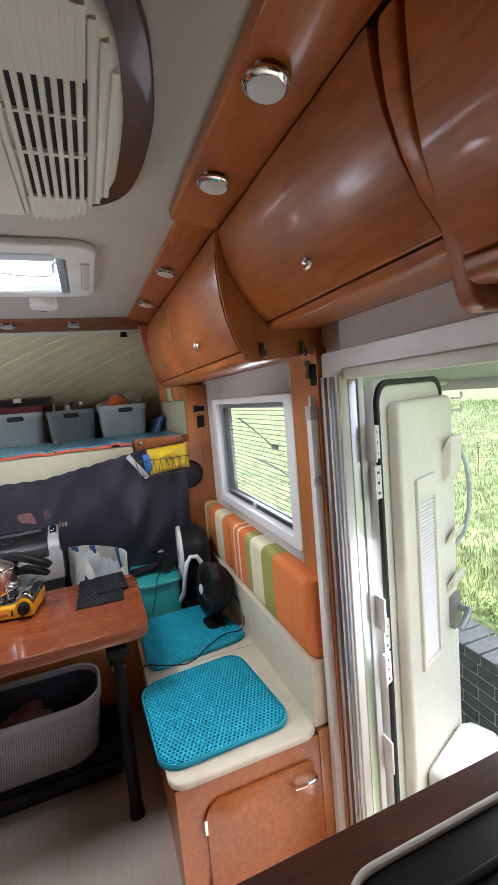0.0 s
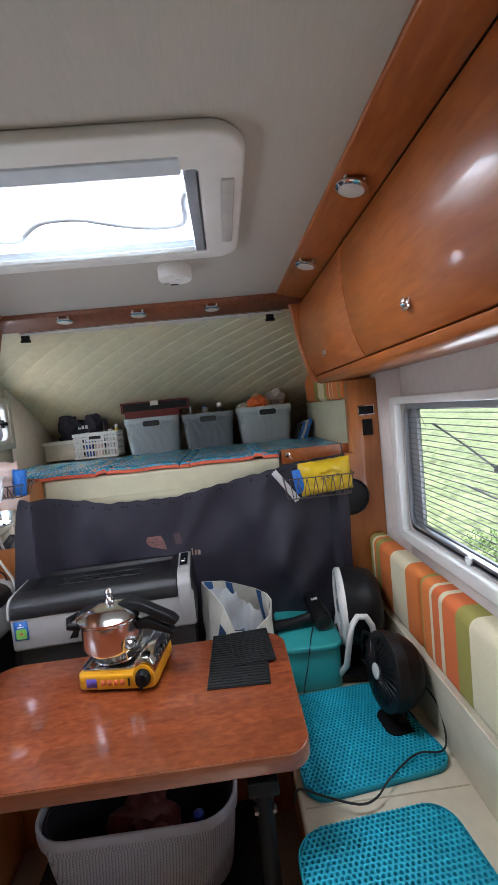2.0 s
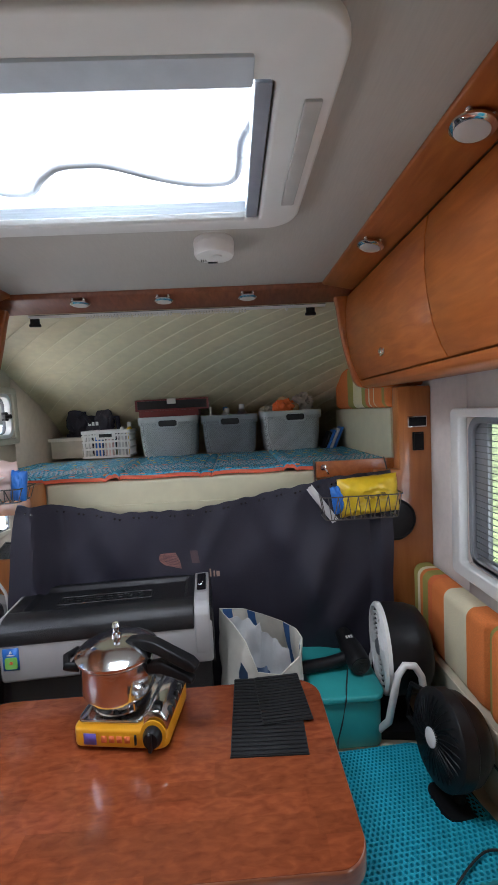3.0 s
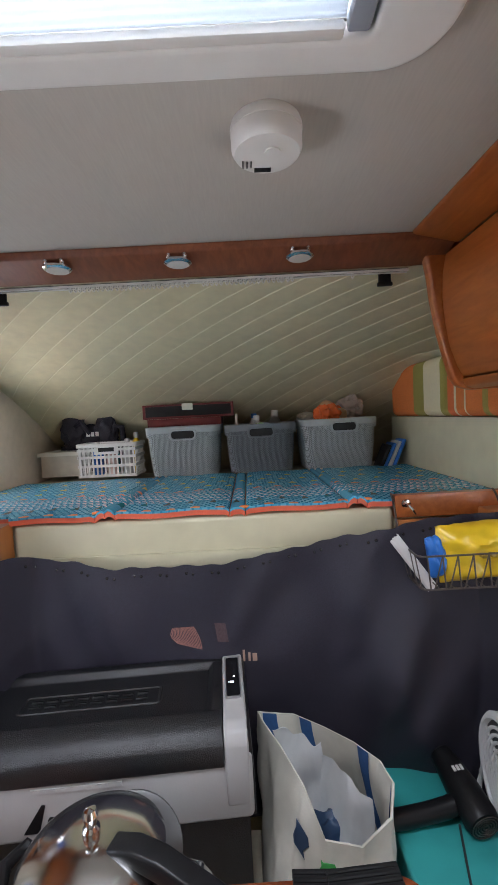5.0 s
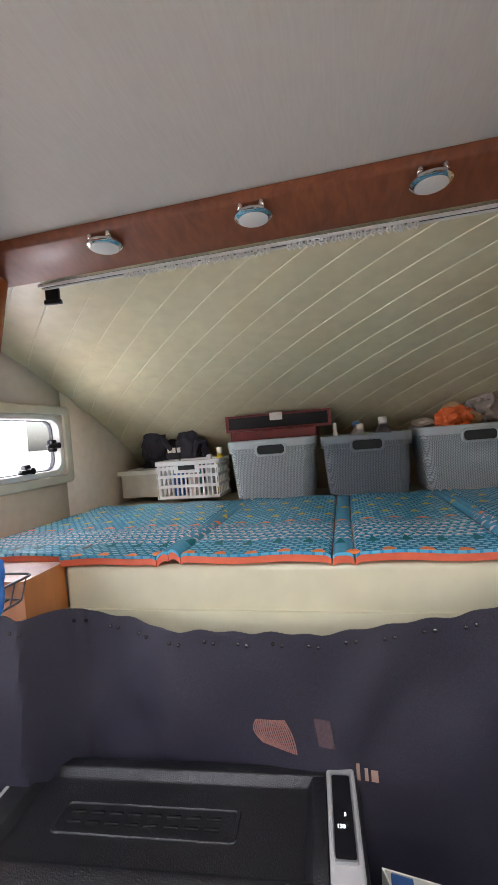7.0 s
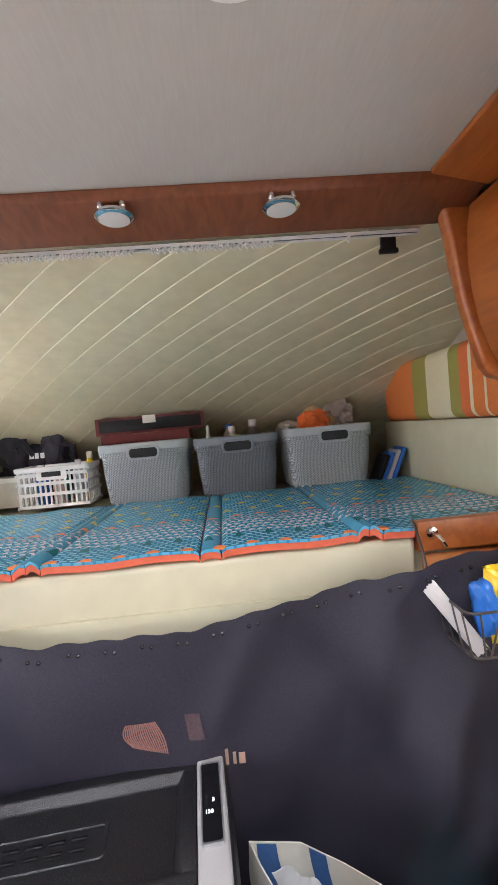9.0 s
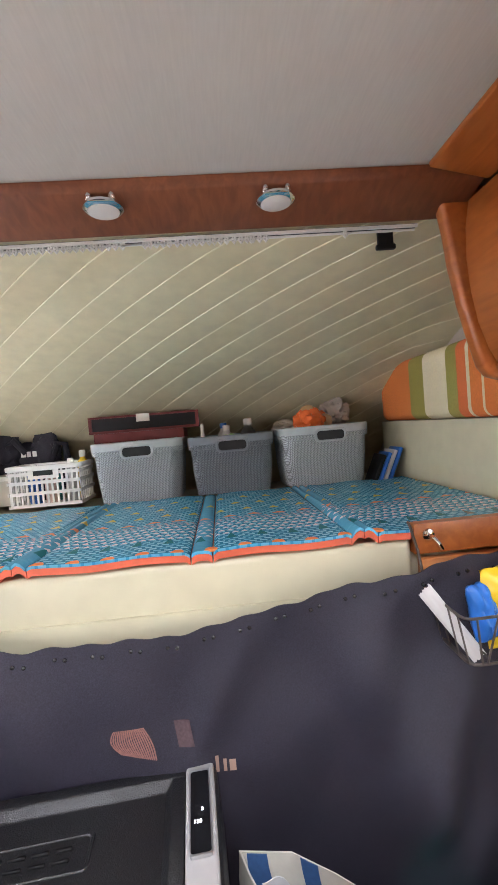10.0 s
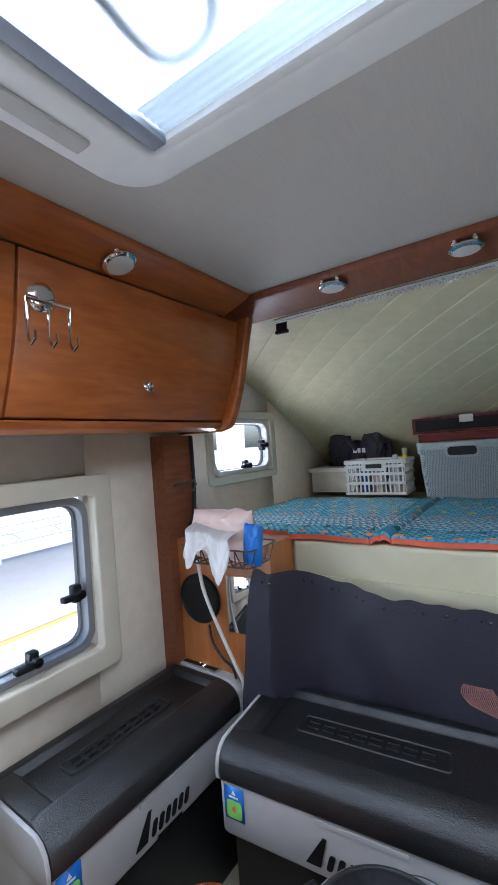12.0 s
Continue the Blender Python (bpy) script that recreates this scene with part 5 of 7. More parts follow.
part("edge_band", soften(ring(B(), [(-0.21 + (x + 0.21) * 1.006, 1.82 + (y - 1.82) * 1.01) for x, y in outl], rim_in, "z", 0.676, 0.7195), 0.006, 3, 60), wood("table_edge_wood", (0.24, 0.07, 0.03), (0.36, 0.12, 0.05), (3, 20, 20)), tbl, "rounded wooden edge")
part("under_frame", box(B(), -0.6, 0.18, 1.62, 2.02, 0.66, 0.69), CHERRY_UP, tbl)
LEG_BLACK = surface("matt_black_steel", (0.006, 0.006, 0.006), 0.6, 0, 0.2, 30, 0.1, spec=0.2)
for x in (0.146, -0.56):
    bm = cyl(B(), (x, 1.6, 0.03), (x, 1.585, 0.665), 0.022, 0.02, 18)
    cyl(bm, (x, 1.6, 0.0), (x, 1.6, 0.035), 0.027, 0.025, 18)
    lg = part("leg", bm, LEG_BLACK, tbl, "black folding leg")
    part("bracket", box(B(), x - 0.035, x + 0.035, 1.56, 1.66, 0.63, 0.662, 0.004), LEG_BLACK, lg)
    for dx in (-0.02, 0.02):
        part("bolt", cyl(B(), (x + dx, 1.555, 0.6), (x + dx, 1.57, 0.6), 0.005, seg=10), DARK_STEEL, lg)
    part("brace", tube(B(), [(x - 0.02, 1.59, 0.6), (x - 0.04, 1.75, 0.655)], 0.008), LEG_BLACK, lg)
part("cross_rail", box(B(), -0.56, 0.146, 1.765, 1.79, 0.05, 0.08, 0.004), BLACK, tbl)

# gel seat pads: a lattice of hexagonal cells over a thin sheet


def gel_pad(name, corners, z, label, cell=0.0135):
    t = thing(name, (*[sum(c[i] for c in corners) / 4 for i in (0, 1)], z), label, "seat pad", "gel seat pads")
    a, b, c, d = [Vector(q) for q in corners]
    def at(u, v):
        # rounded square to quad
        p = (a * (1 - u) + b * u) * (1 - v) + (d * (1 - u) + c * u) * v
        return p
    def inside(u, v, m=0.0):
        r = 0.16
        x_, y_ = min(u, 1 - u) - m, min(v, 1 - v) - m
        if x_ < 0 or y_ < 0:
            return False
        return x_ >= r or y_ >= r or (r - x_) ** 2 + (r - y_) ** 2 <= r * r
    size = ((b - a).length + (d - a).length) / 2
    def zt(u, v):
        return z + 0.02 + 0.004 * math.sin(3 * u + 1) * math.sin(2.6 * v) - 0.002
    border = []
    for x_, y_ in rounded(0, 1, 0, 1, 0.16, 8):
        border.append((x_, y_))
    bm = B()
    lo = [bm.verts.new((*at(u, v), z + 0.001)) for u, v in border]
    hi = [bm.verts.new((*at(u, v), z + 0.009)) for u, v in border]
    n_ = len(border)
    for i in range(n_):
        bm.faces.new((lo[i], lo[(i + 1) % n_], hi[(i + 1) % n_], hi[i]))
    bm.faces.new(lo[::-1])
    bm.faces.new(hi)
    bmesh.ops.recalc_face_normals(bm, faces=bm.faces[:])
    part("base_sheet", bm, surface("gel_base", (0.013, 0.28, 0.4), 0.4), t, smooth=False)
    bm = B()
    ins = [((u - 0.5) * 0.982 + 0.5, (v - 0.5) * 0.982 + 0.5) for u, v in border]
    ls = [[bm.verts.new((*at(u, v), zz)) for u, v in o] for o, zz in ((border, z + 0.001), (border, z + 0.014), ([((u - 0.5) * 0.99 + 0.5, (v - 0.5) * 0.99 + 0.5) for u, v in border], z + 0.019), (ins, z + 0.019), (ins, z + 0.005))]
    for p, q in zip(ls, ls[1:]):
        for i in range(n_):
            bm.faces.new((p[i], p[(i + 1) % n_], q[(i + 1) % n_], q[i]))
    bmesh.ops.recalc_face_normals(bm, faces=bm.faces[:])
    part("edge", bm, GEL, t)
    step = cell / size
    nr = int(1 / (step * 0.866))
    verts, faces = [], []
    for j in range(nr):
        v = (j + 0.5) / nr
        nc = int(1 / step)
        for i in range(nc):
            u = (i + 0.5 + 0.25 * (1 if j % 2 else -1)) / nc
            if not inside(u, v, 0.012):
                continue
            k0 = len(verts)
            for rr, dz in ((0.58, 0.0), (0.37, -0.0005), (0.28, -0.008)):
                for q in range(6):
                    an = radians(60 * q + 30)
                    uu, vv = u + rr * step * math.cos(an), v + rr * step * math.sin(an)
                    p = at(uu, vv)
                    verts.append((p.x, p.y, zt(u, v) + dz))
            for q in range(6):
                w = (q + 1) % 6
                faces.append((k0 + q, k0 + w, k0 + 6 + w, k0 + 6 + q))
                faces.append((k0 + 6 + q, k0 + 6 + w, k0 + 12 + w, k0 + 12 + q))
    me = bpy.data.meshes.new("honeycomb")
    me.from_pydata(verts, [], faces)
    me.materials.append(GEL)
    ob = new("honeycomb", me)
    ob.parent = t
    ob.matrix_parent_inverse = t.matrix_basis.inverted()
    tagged(ob, "turquoise honeycomb cells", kind="stuff")
    return t


gel_pad("gel_seat_pad", [(0.222, 1.225), (0.645, 1.235), (0.6, 1.66), (0.205, 1.625)], 0.446, "turquoise honeycomb gel seat pad on the bench")
gel_pad("gel_seat_pad", [(0.255, 1.7), (0.69, 1.75), (0.6, 2.13), (0.25, 2.1)], 0.446, "turquoise honeycomb gel pad under the fans")

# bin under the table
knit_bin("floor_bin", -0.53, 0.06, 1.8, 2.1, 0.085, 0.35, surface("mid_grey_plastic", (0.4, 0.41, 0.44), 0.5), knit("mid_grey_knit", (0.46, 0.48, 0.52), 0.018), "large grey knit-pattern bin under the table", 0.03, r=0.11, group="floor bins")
# added black shell that darkens the bin's inside like the shade under the table
bin_dark = thing("bin_liner", (-0.235, 1.95, 0.09), "black shell added inside the grey bin as its shade", "bag")
part("film", lidless(-0.516, 0.046, 1.814, 2.086, 0.092, 0.325, 0.028, 0.002, 0.1), CLOTH_BLACK, bin_dark)
ft = thing("floor_stand", (-0.2, 1.9, 0), "low black stand under the grey bin", "stand")
part("top_plate", soften(box(B(), -0.58, 0.12, 1.8, 2.12, 0.065, 0.083), 0.003), BLACK, ft)
part("skirt", soften(box(B(), -0.57, 0.11, 1.81, 2.11, 0.001, 0.0645), 0.003), BLACK, ft)
rd = thing("red_bottle_bag", (-0.2, 1.95, 0.03), "dark red bag lying in the floor bin", "bag")
part("body", crumple(-0.24, 1.96, 0.2, 0.11, 0.09, 0.1, 0.3, 2, 21), surface("dull_red", (0.1, 0.014, 0.014), 0.5), rd)
bb = thing("blue_bottle", (-0.06, 1.9, 0.095), "dark blue plastic bottle in the floor bin", "bottle")
part("body", lathe(B(), [(0.03, 0), (0.032, 0.02), (0.032, 0.12), (0.014, 0.155), (0.013, 0.17)], 20), surface("deep_blue", (0.01, 0.02, 0.18), 0.25), bb, local=True)
part("cap", lathe(B(), [(0.016, 0.168), (0.016, 0.185), (0.01, 0.188)], 20), surface("cap_blue", (0.02, 0.04, 0.3), 0.3), bb, local=True)

# ---- coolers ----


DIGITS = glowing("display_digits", (0.85, 0.93, 1), 1.6)


def text_mesh(word, size, mat):
    """Plain lettering as a thin mesh."""
    cu = bpy.data.curves.new("lettering", "FONT")
    cu.body, cu.size, cu.extrude = word, size, 0.0003
    tmp = bpy.data.objects.new("lettering", cu)
    me = bpy.data.meshes.new_from_object(tmp)
    bpy.data.objects.remove(tmp)
    me.materials.clear()
    me.materials.append(mat)
    return me


def cooler(m, L, D, H, label):
    """A chest cooler, local: x along its length with the console at the far end, front towards -y, base at z 0."""
    t = thing("chest_cooler", (0, 0, 0), label, "cooler", "chest coolers")
    t.matrix_basis = m
    base = soften(box(B(), 0.02, L - 0.01, 0.02, D - 0.01, 0, 0.275), 0.01, 2)
    part("base", base, BLACK_TEX, t, "black lower housing", local=True)
    bm = prism(B(), [(0.006, 0.272), (0.0, 0.285), (0.0, H - 0.06), (0.05, H - 0.05), (D - 0.01, H - 0.05), (D, 0.28)], "x", 0, L)
    part("body", soften(bm, 0.012, 3), COOLER_GREY, t, "pale grey body", local=True)
    LX = L - 0.056
    # lid: rolled front edge, a raised rim and a sunk panel
    F, K = H - 0.015, D - 0.03
    prof = [(0.004, H - 0.078), (-0.006, H - 0.07), (-0.007, H - 0.05), (-0.002, H - 0.03), (0.01, H - 0.015), (0.026, H - 0.006), (0.044, H - 0.003), (0.056, H), (0.066, H), (0.078, F), (K - 0.012, F), (K, H), (D - 0.006, H - 0.001), (D - 0.002, H - 0.03), (0.03, H - 0.05)]
    lid_ = part("lid", soften(prism(B(), prof, "x", 0.006, LX), 0.0035, 2, 24), BLACK_TEX, t, "textured black lid", local=True)
    for pts in ([(0.0065, F - 0.004), (0.0065, H - 0.0006), (0.05, H - 0.0006), (0.063, F - 0.0005), (0.063, F - 0.004)],
                [(LX - 0.0005, F - 0.004), (LX - 0.0005, H - 0.0006), (LX - 0.022, H - 0.0006), (LX - 0.034, F - 0.0005), (LX - 0.034, F - 0.004)]):
        part("lid_end_rim", soften(prism(B(), pts, "y", 0.062, K), 0.003, 2, 20), BLACK_TEX, lid_, local=True)
    edge = [(0.004, H - 0.08), (-0.006, H - 0.07), (-0.0065, H - 0.05), (-0.001, H - 0.028), (0.012, H - 0.012), (0.03, H - 0.004), (D - 0.006, H - 0.002), (D - 0.002, H - 0.08)]
    part("side_trim", soften(prism(B(), edge, "x", -0.004, 0.0055), 0.003, 2, 24), COOLER_GREY, t, "pale grey side trim", local=True)
    bx0, bx1, by0, by1 = LX * 0.22, LX * 0.76, D * 0.45, D * 0.68
    part("badge_frame", soften(ring(B(), rounded(bx0, bx1, by0, by1, 0.01), rounded(bx0 + 0.007, bx1 - 0.007, by0 + 0.007, by1 - 0.007, 0.006), "z", F - 0.002, F + 0.003), 0.0015, 1, 60), BLACK_TEX, lid_, local=True)
    for i in range(8):
        x = bx0 + 0.022 + i * (bx1 - bx0 - 0.044) / 8
        w = (bx1 - bx0 - 0.044) / 8 * 0.7
        yc = (by0 + by1) / 2
        bm = box(B(), x, x + w, yc - 0.012, yc - 0.008, F - 0.001, F + 0.0035)
        box(bm, x, x + w, yc + 0.006, yc + 0.011, F - 0.001, F + 0.0035)
        part("raised_mark", bm, BLACK, lid_, local=True)
    # grey end with the console let into it
    con = part("console", soften(prism(B(), [(-0.001, H - 0.16), (-0.006, H - 0.07), (-0.004, H - 0.03), (0.01, H - 0.01), (0.03, H), (D - 0.03, H + 0.006), (D - 0.002, H + 0.002), (D - 0.002, H - 0.16)], "x", LX + 0.001, L - 0.006), 0.006, 3, 24), COOLER_GREY, t, "grey console strip", local=True)
    py0, py1 = D * 0.34, D - 0.035
    def on_con(y):
        return H + (y - 0.03) * 0.006 / (D - 0.06)
    bm = prism(B(), rounded(LX + 0.01, L - 0.016, py0, py1, 0.004), "z", -0.002, 0.0014)
    for v in bm.verts:
        v.co.z += on_con(v.co.y)
    part("control_panel", bm, surface("panel_black", (0.008, 0.008, 0.009), 0.12), con, "glossy black control panel", local=True)
    part("panel_rim", ring(B(), rounded(LX + 0.008, L - 0.014, py0 - 0.003, py1 + 0.003, 0.005), rounded(LX + 0.01, L - 0.016, py0, py1, 0.004), "z", on_con(py0) - 0.003, on_con(py1) + 0.0016), ALU, con, "thin silver rim", local=True)
    for word, tx, ty, size in (("130", LX + 0.014, py0 + 0.05, 0.009), ("3", LX + 0.026, py0 + 0.07, 0.009)):
        me = text_mesh(word, size, DIGITS)
        ob = new("display_digits", me)
        ob.parent = con
        ob.matrix_basis = pose(tx, ty, on_con(ty) + 0.0018)
    # black strip on the grey end paints the shadow beside the console
    part("shoulder", soften(prism(B(), [(L - 0.007, H - 0.004), (L - 0.001, H - 0.01), (L + 0.004, H - 0.11), (L + 0.004, 0.27), (L - 0.012, 0.27)], "y", 0.014, D - 0.004), 0.005, 2, 30), BLACK_TEX, t, local=True)
    # shallow lip under the lid and plain slanted shapes where the maker's mark stands
    part("front_recess", soften(box(B(), L * 0.33, L * 0.6, -0.003, 0.01, H - 0.088, H - 0.079), 0.003), COOLER_GREY, t, local=True)
    def mark(bm, x):
        for v in bm.verts:
            v.co = (v.co.x + x + 0.3 * v.co.z, v.co.y, v.co.z + 0.298)
        part("logo_shape", bm, BLACK, t, "plain black logo shape", smooth=False, local=True)
    x = L * 0.3
    mark(prism(B(), [(0.0, 0.0), (0.03, 0.0), (0.028, 0.056), (0.02, 0.056)], "y", -0.002, 0.004), x)
    x += 0.04
    for w, z0, z1 in ((0.012, 0, 0.03), (0.012, 0.0, 0.03), (0.012, 0, 0.03), (0.012, 0.0, 0.03), (0.012, 0.0, 0.03), (0.012, 0, 0.03)):
        mark(prism(B(), rounded(0, w, z0, z1, w * 0.4, 3), "y", -0.002, 0.004), x)
        x += w + 0.007
    mark(box(B(), 0, 0.07, -0.002, 0.004, -0.014, -0.009), L * 0.3 + 0.06)
    lb_ = part("sticker", box(B(), 0.014, 0.06, -0.0025, 0.004, 0.318, 0.385), BLUE_FILM, t, "blue and green sticker", local=True)
    part("sticker_panel", prism(B(), rounded(0.019, 0.055, 0.322, 0.358, 0.006), "y", -0.0035, -0.002), surface("sticker_green", (0.25, 0.6, 0.12), 0.5), lb_, local=True)
    part("sticker_bar", box(B(), 0.026, 0.048, -0.0035, -0.002, 0.363, 0.3665), WHITE, lb_, local=True)
    part("sticker_bar", prism(B(), [(0.032, 0.37), (0.042, 0.37), (0.037, 0.38)], "y", -0.0035, -0.002), WHITE, lb_, local=True)
    part("sticker_dot", prism(B(), rounded(0.033, 0.042, 0.336, 0.346, 0.004), "y", -0.0045, -0.003), CORAL, lb_, local=True)
    return t


cooler(pose(-0.676, 2.154, 0.447, 0, 0, 3.8), 0.642, 0.275, 0.466, "grey and black chest cooler with a console on the bench")
cooler(pose(-0.79, 1.838, 0.447, 0, 0, 88), 0.585, 0.245, 0.462, "grey and black chest cooler along the side wall")

# ---- black cloth hung under the bed ----
TOPX = [-0.668, -0.55, -0.37, -0.1, 0.21, 0.4, 0.57, 0.62]
TOPZ = [1.222, 1.188, 1.154, 1.153, 1.204, 1.248, 1.262, 1.272]
CX0, CXW = -0.685, 1.305


def cloth_at(u, v):
    x = CX0 + CXW * u
    zt = float(np.interp(x, TOPX, TOPZ)) + 0.004 * abs(math.sin(x * 24)) * (0.5 + 0.5 * math.sin(9 * x)) + 0.002 * math.sin(90 * x)
    z = zt + (0.46 - zt) * v
    xx = x - 0.1 * v ** 0.7 * max(0.0, 1 - u / 0.1) + 0.02 * v * math.sin(6 * u)
    k_ = min(1.0, max(0.0, (0.34 - x) / 0.16))
    back = 2.466 + 0.03 * k_ * k_ * (3 - 2 * k_)
    y = back - 0.002 - 0.014 * v ** 0.8 * (1 + math.sin(15 * u + 2.5 * v))
    y -= 0.055 * math.sin(math.pi * min(1, v * 1.25)) * math.exp(-((u - 0.87 + 0.2 * v) / 0.05) ** 2)
    y -= 0.04 * math.exp(-((u - 0.66 - 0.25 * v) / 0.05) ** 2) * v + 0.02 * math.exp(-((u - 0.42 + 0.25 * v) / 0.06) ** 2) * v
    y -= 0.022 * math.sin(math.pi * min(1, v * 2.2)) * (math.exp(-((u - 0.2 - 0.12 * v) / 0.05) ** 2) + 0.7 * math.exp(-((u - 0.55 + 0.3 * v) / 0.035) ** 2) + math.exp(-((u - 0.74 + 0.1 * v) / 0.03) ** 2))
    y -= 0.104 * max(0.0, min(1.0, (-0.575 - xx) / 0.07)) ** 1.4 + 0.034 * max(0.0, min(1.0, (xx - 0.545) / 0.03)) + 0.009 * (1 + noise.noise(Vector((x * 9, z * 6, 0)))) + 0.014 * (1 + noise.noise(Vector((x * 5 + z * 3, z * 2, 4)))) + 0.012 * (1 - 2 * abs(noise.noise(Vector((x * 4 - z * 3.5, z * 1.5, 11)))))
    y = min(back, y)
    return (xx, y, z)


cl = thing("hanging_cloth", (-0.05, 2.46, 0.46), "charcoal cloth hung below the bed with snap buttons", "cloth")
cl.matrix_basis = pose(0, 0, 0)
part("fabric", sheet(B(), cloth_at, 180, 80, (0, 0.0025, 0)), CLOTH_BLACK, cl)
sn = None
for i in range(19):
    u = 0.03 + i * 0.051
    for du in (-0.0065, 0.0065):
        p, q = Vector(cloth_at(u + du, 0.03)), None
        bm = lathe(B(), [(0.0038, 0.0), (0.0038, -0.002), (0.0028, -0.003), (0.001, -0.0034)], 10, (0, 0, 0), "y")
        if sn is None:
            sn = mesh_of("snap_button", bm, surface("snap_gunmetal", (0.08, 0.08, 0.085), 0.25, 0.8))
        else:
            bm.free()
        ob = new("snap_button", sn)
        ob.parent = cl
        ob.matrix_basis = pose(p.x, p.y - 0.0005, p.z)
PRINT = surface("faded_red_print", (0.3, 0.14, 0.12), 0.8, 0, 0.2, 200, 0.1)

PRINT_DIM = surface("dim_red_print", (0.085, 0.05, 0.055), 0.8, 0, 0.2, 200, 0.1)


def print_strip(x0, x1, z0, z1, curve, w):
    """A thin printed stripe that lies on the cloth."""
    def f(u, v):
        z = z0 + (z1 - z0) * u
        x = x0 + (x1 - x0) * u + curve * math.sin(math.pi * u) + w * (v - 0.5)
        best = (cloth_at((x - CX0) / CXW, (float(np.interp(x, TOPX, TOPZ)) - z) / (float(np.interp(x, TOPX, TOPZ)) - 0.46))[1])
        return (x, best - 0.0012, z)
    return sheet(B(), f, 10, 1, (0, 0.0008, 0))


for i in range(18):
    u = i / 17
    part("print_line", print_strip(-0.23 + 0.052 * u, -0.218 + 0.06 * u, 0.995 + 0.002 * u, 0.953 - 0.016 * u, -0.012 + 0.016 * u, 0.0024), PRINT, cl)
for i in range(9):
    part("print_line", print_strip(-0.122 + 0.0032 * i, -0.115 + 0.0032 * i, 0.999, 0.954, 0, 0.0032), PRINT_DIM, cl)
for i, (w, hh) in enumerate(((0.006, 0.03), (0.006, 0.022), (0.012, 0.02))):
    part("print_line", print_strip(-0.051 + i * 0.014, -0.051 + i * 0.014, 0.898 + hh, 0.898, 0, w), surface("print_tan%d" % i, (0.4, 0.26, 0.2), 0.8), cl)

# ---- wire baskets by the bed ----


def wire_basket(name, x0, x1, y0, y1, z0, z1, label, hang):
    t = thing(name, ((x0 + x1) / 2, y1, z0), label, "wire basket", "wire baskets")
    def loop(i, z):
        return [(x, y, z) for x, y in rounded(x0 + i, x1 - i, y0 + i, y1 - i, 0.015, 3)]
    part("top_wire", tube(B(), loop(0, z1), 0.0024, 6, True), DARK_STEEL, t)
    part("bottom_wire", tube(B(), loop(0.015, z0), 0.0025, 6, True), DARK_STEEL, t)
    n_ = 7
    for i in range(n_):
        xa = x0 + 0.02 + i * (x1 - x0 - 0.04) / n_
        xb = xa + (x1 - x0 - 0.04) / n_
        part("zigzag_wire", tube(B(), [(xa, y0, z1), ((xa + xb) / 2 - 0.004, y0 + 0.014, z0), ((xa + xb) / 2 + 0.004, y0 + 0.014, z0), (xb, y0, z1)], 0.0018, 5), DARK_STEEL, t)
        part("floor_wire", tube(B(), [(xa, y0 + 0.015, z0), (xa, y1 - 0.015, z0)], 0.0016, 5), DARK_STEEL, t)
    for xx in (x0, x1):
        for yy in np.linspace(y0 + 0.02, y1 - 0.02, 4):
            part("side_wire", tube(B(), [(xx, yy, z1), (xx + (0.015 if xx == x0 else -0.015), yy, z0)], 0.0016, 5), DARK_STEEL, t)
    for xx in hang:
        part("hanger", tube(B(), [(xx, y1, z1), (xx + 0.004, y1 + 0.03, 1.26), (xx + 0.01, y1 + 0.07, 1.296), (xx + 0.012, y1 + 0.085, 1.302)], 0.003, 6), DARK_STEEL, t)
    return t


wire_basket("wire_basket", 0.35, 0.63, 2.31, 2.435, 1.118, 1.2, "dark wire basket hung from the bed edge board", (0.352, 0.625))
pk = thing("yellow_snack_bag", (0.52, 2.37, 1.12), "crumpled yellow and blue snack bag in the basket", "snack bag")
part("film", pouch(0.215, 0.135, 0.08, 31, pose(0.525, 2.37, 1.19, 0, -4, 0)), YELLOW_FILM, pk, "yellow film")
part("blue_end", pouch(0.05, 0.1, 0.04, 33, pose(0.42, 2.372, 1.178, 0, -8, 4)), BLUE_FILM, pk, "blue film end")
for i in range(4):
    part("print_bar", box(B(), 0.5 + 0.02 * i, 0.512 + 0.02 * i, 2.322, 2.34, 1.185 + 0.003 * i, 1.191 + 0.004 * i), surface("print_olive%d" % i, (0.3, 0.2, 0.02), 0.5), pk)
wp = thing("white_packet", (0.385, 2.3, 1.16), "slim white packet leaning out of the basket", "packet")
part("film", pouch(0.026, 0.155, 0.008, 41, pose(0.361, 2.367, 1.166, 0, -35, 0)), WHITE_FILM, wp)
hb = thing("screw_hook", (0.4, 2.51, 1.28), "chrome screw hook on the bed board", "hook")
part("washer", lathe(B(), [(0.012, 0.0), (0.012, -0.004), (0.006, -0.006)], 20, (0.4, 2.513, 1.276), "y"), CHROME, hb)
part("prong", tube(B(), [(0.4, 2.512, 1.276), (0.403, 2.49, 1.274), (0.408, 2.48, 1.264), (0.412, 2.482, 1.254)], 0.004), CHROME, hb)
wire_basket("wire_basket", -0.855, -0.63, 2.27, 2.395, 1.248, 1.293, "dark wire basket hung on the cherry panel", ())
tp = thing("tissue_pack", (-0.8, 2.33, 1.2), "pink and white pack of wet tissues in the basket", "tissue pack")
part("pack", pouch(0.19, 0.13, 0.075, 51, pose(-0.755, 2.335, 1.315, 0, 0, 0), 0.5), PINK_FILM, tp)


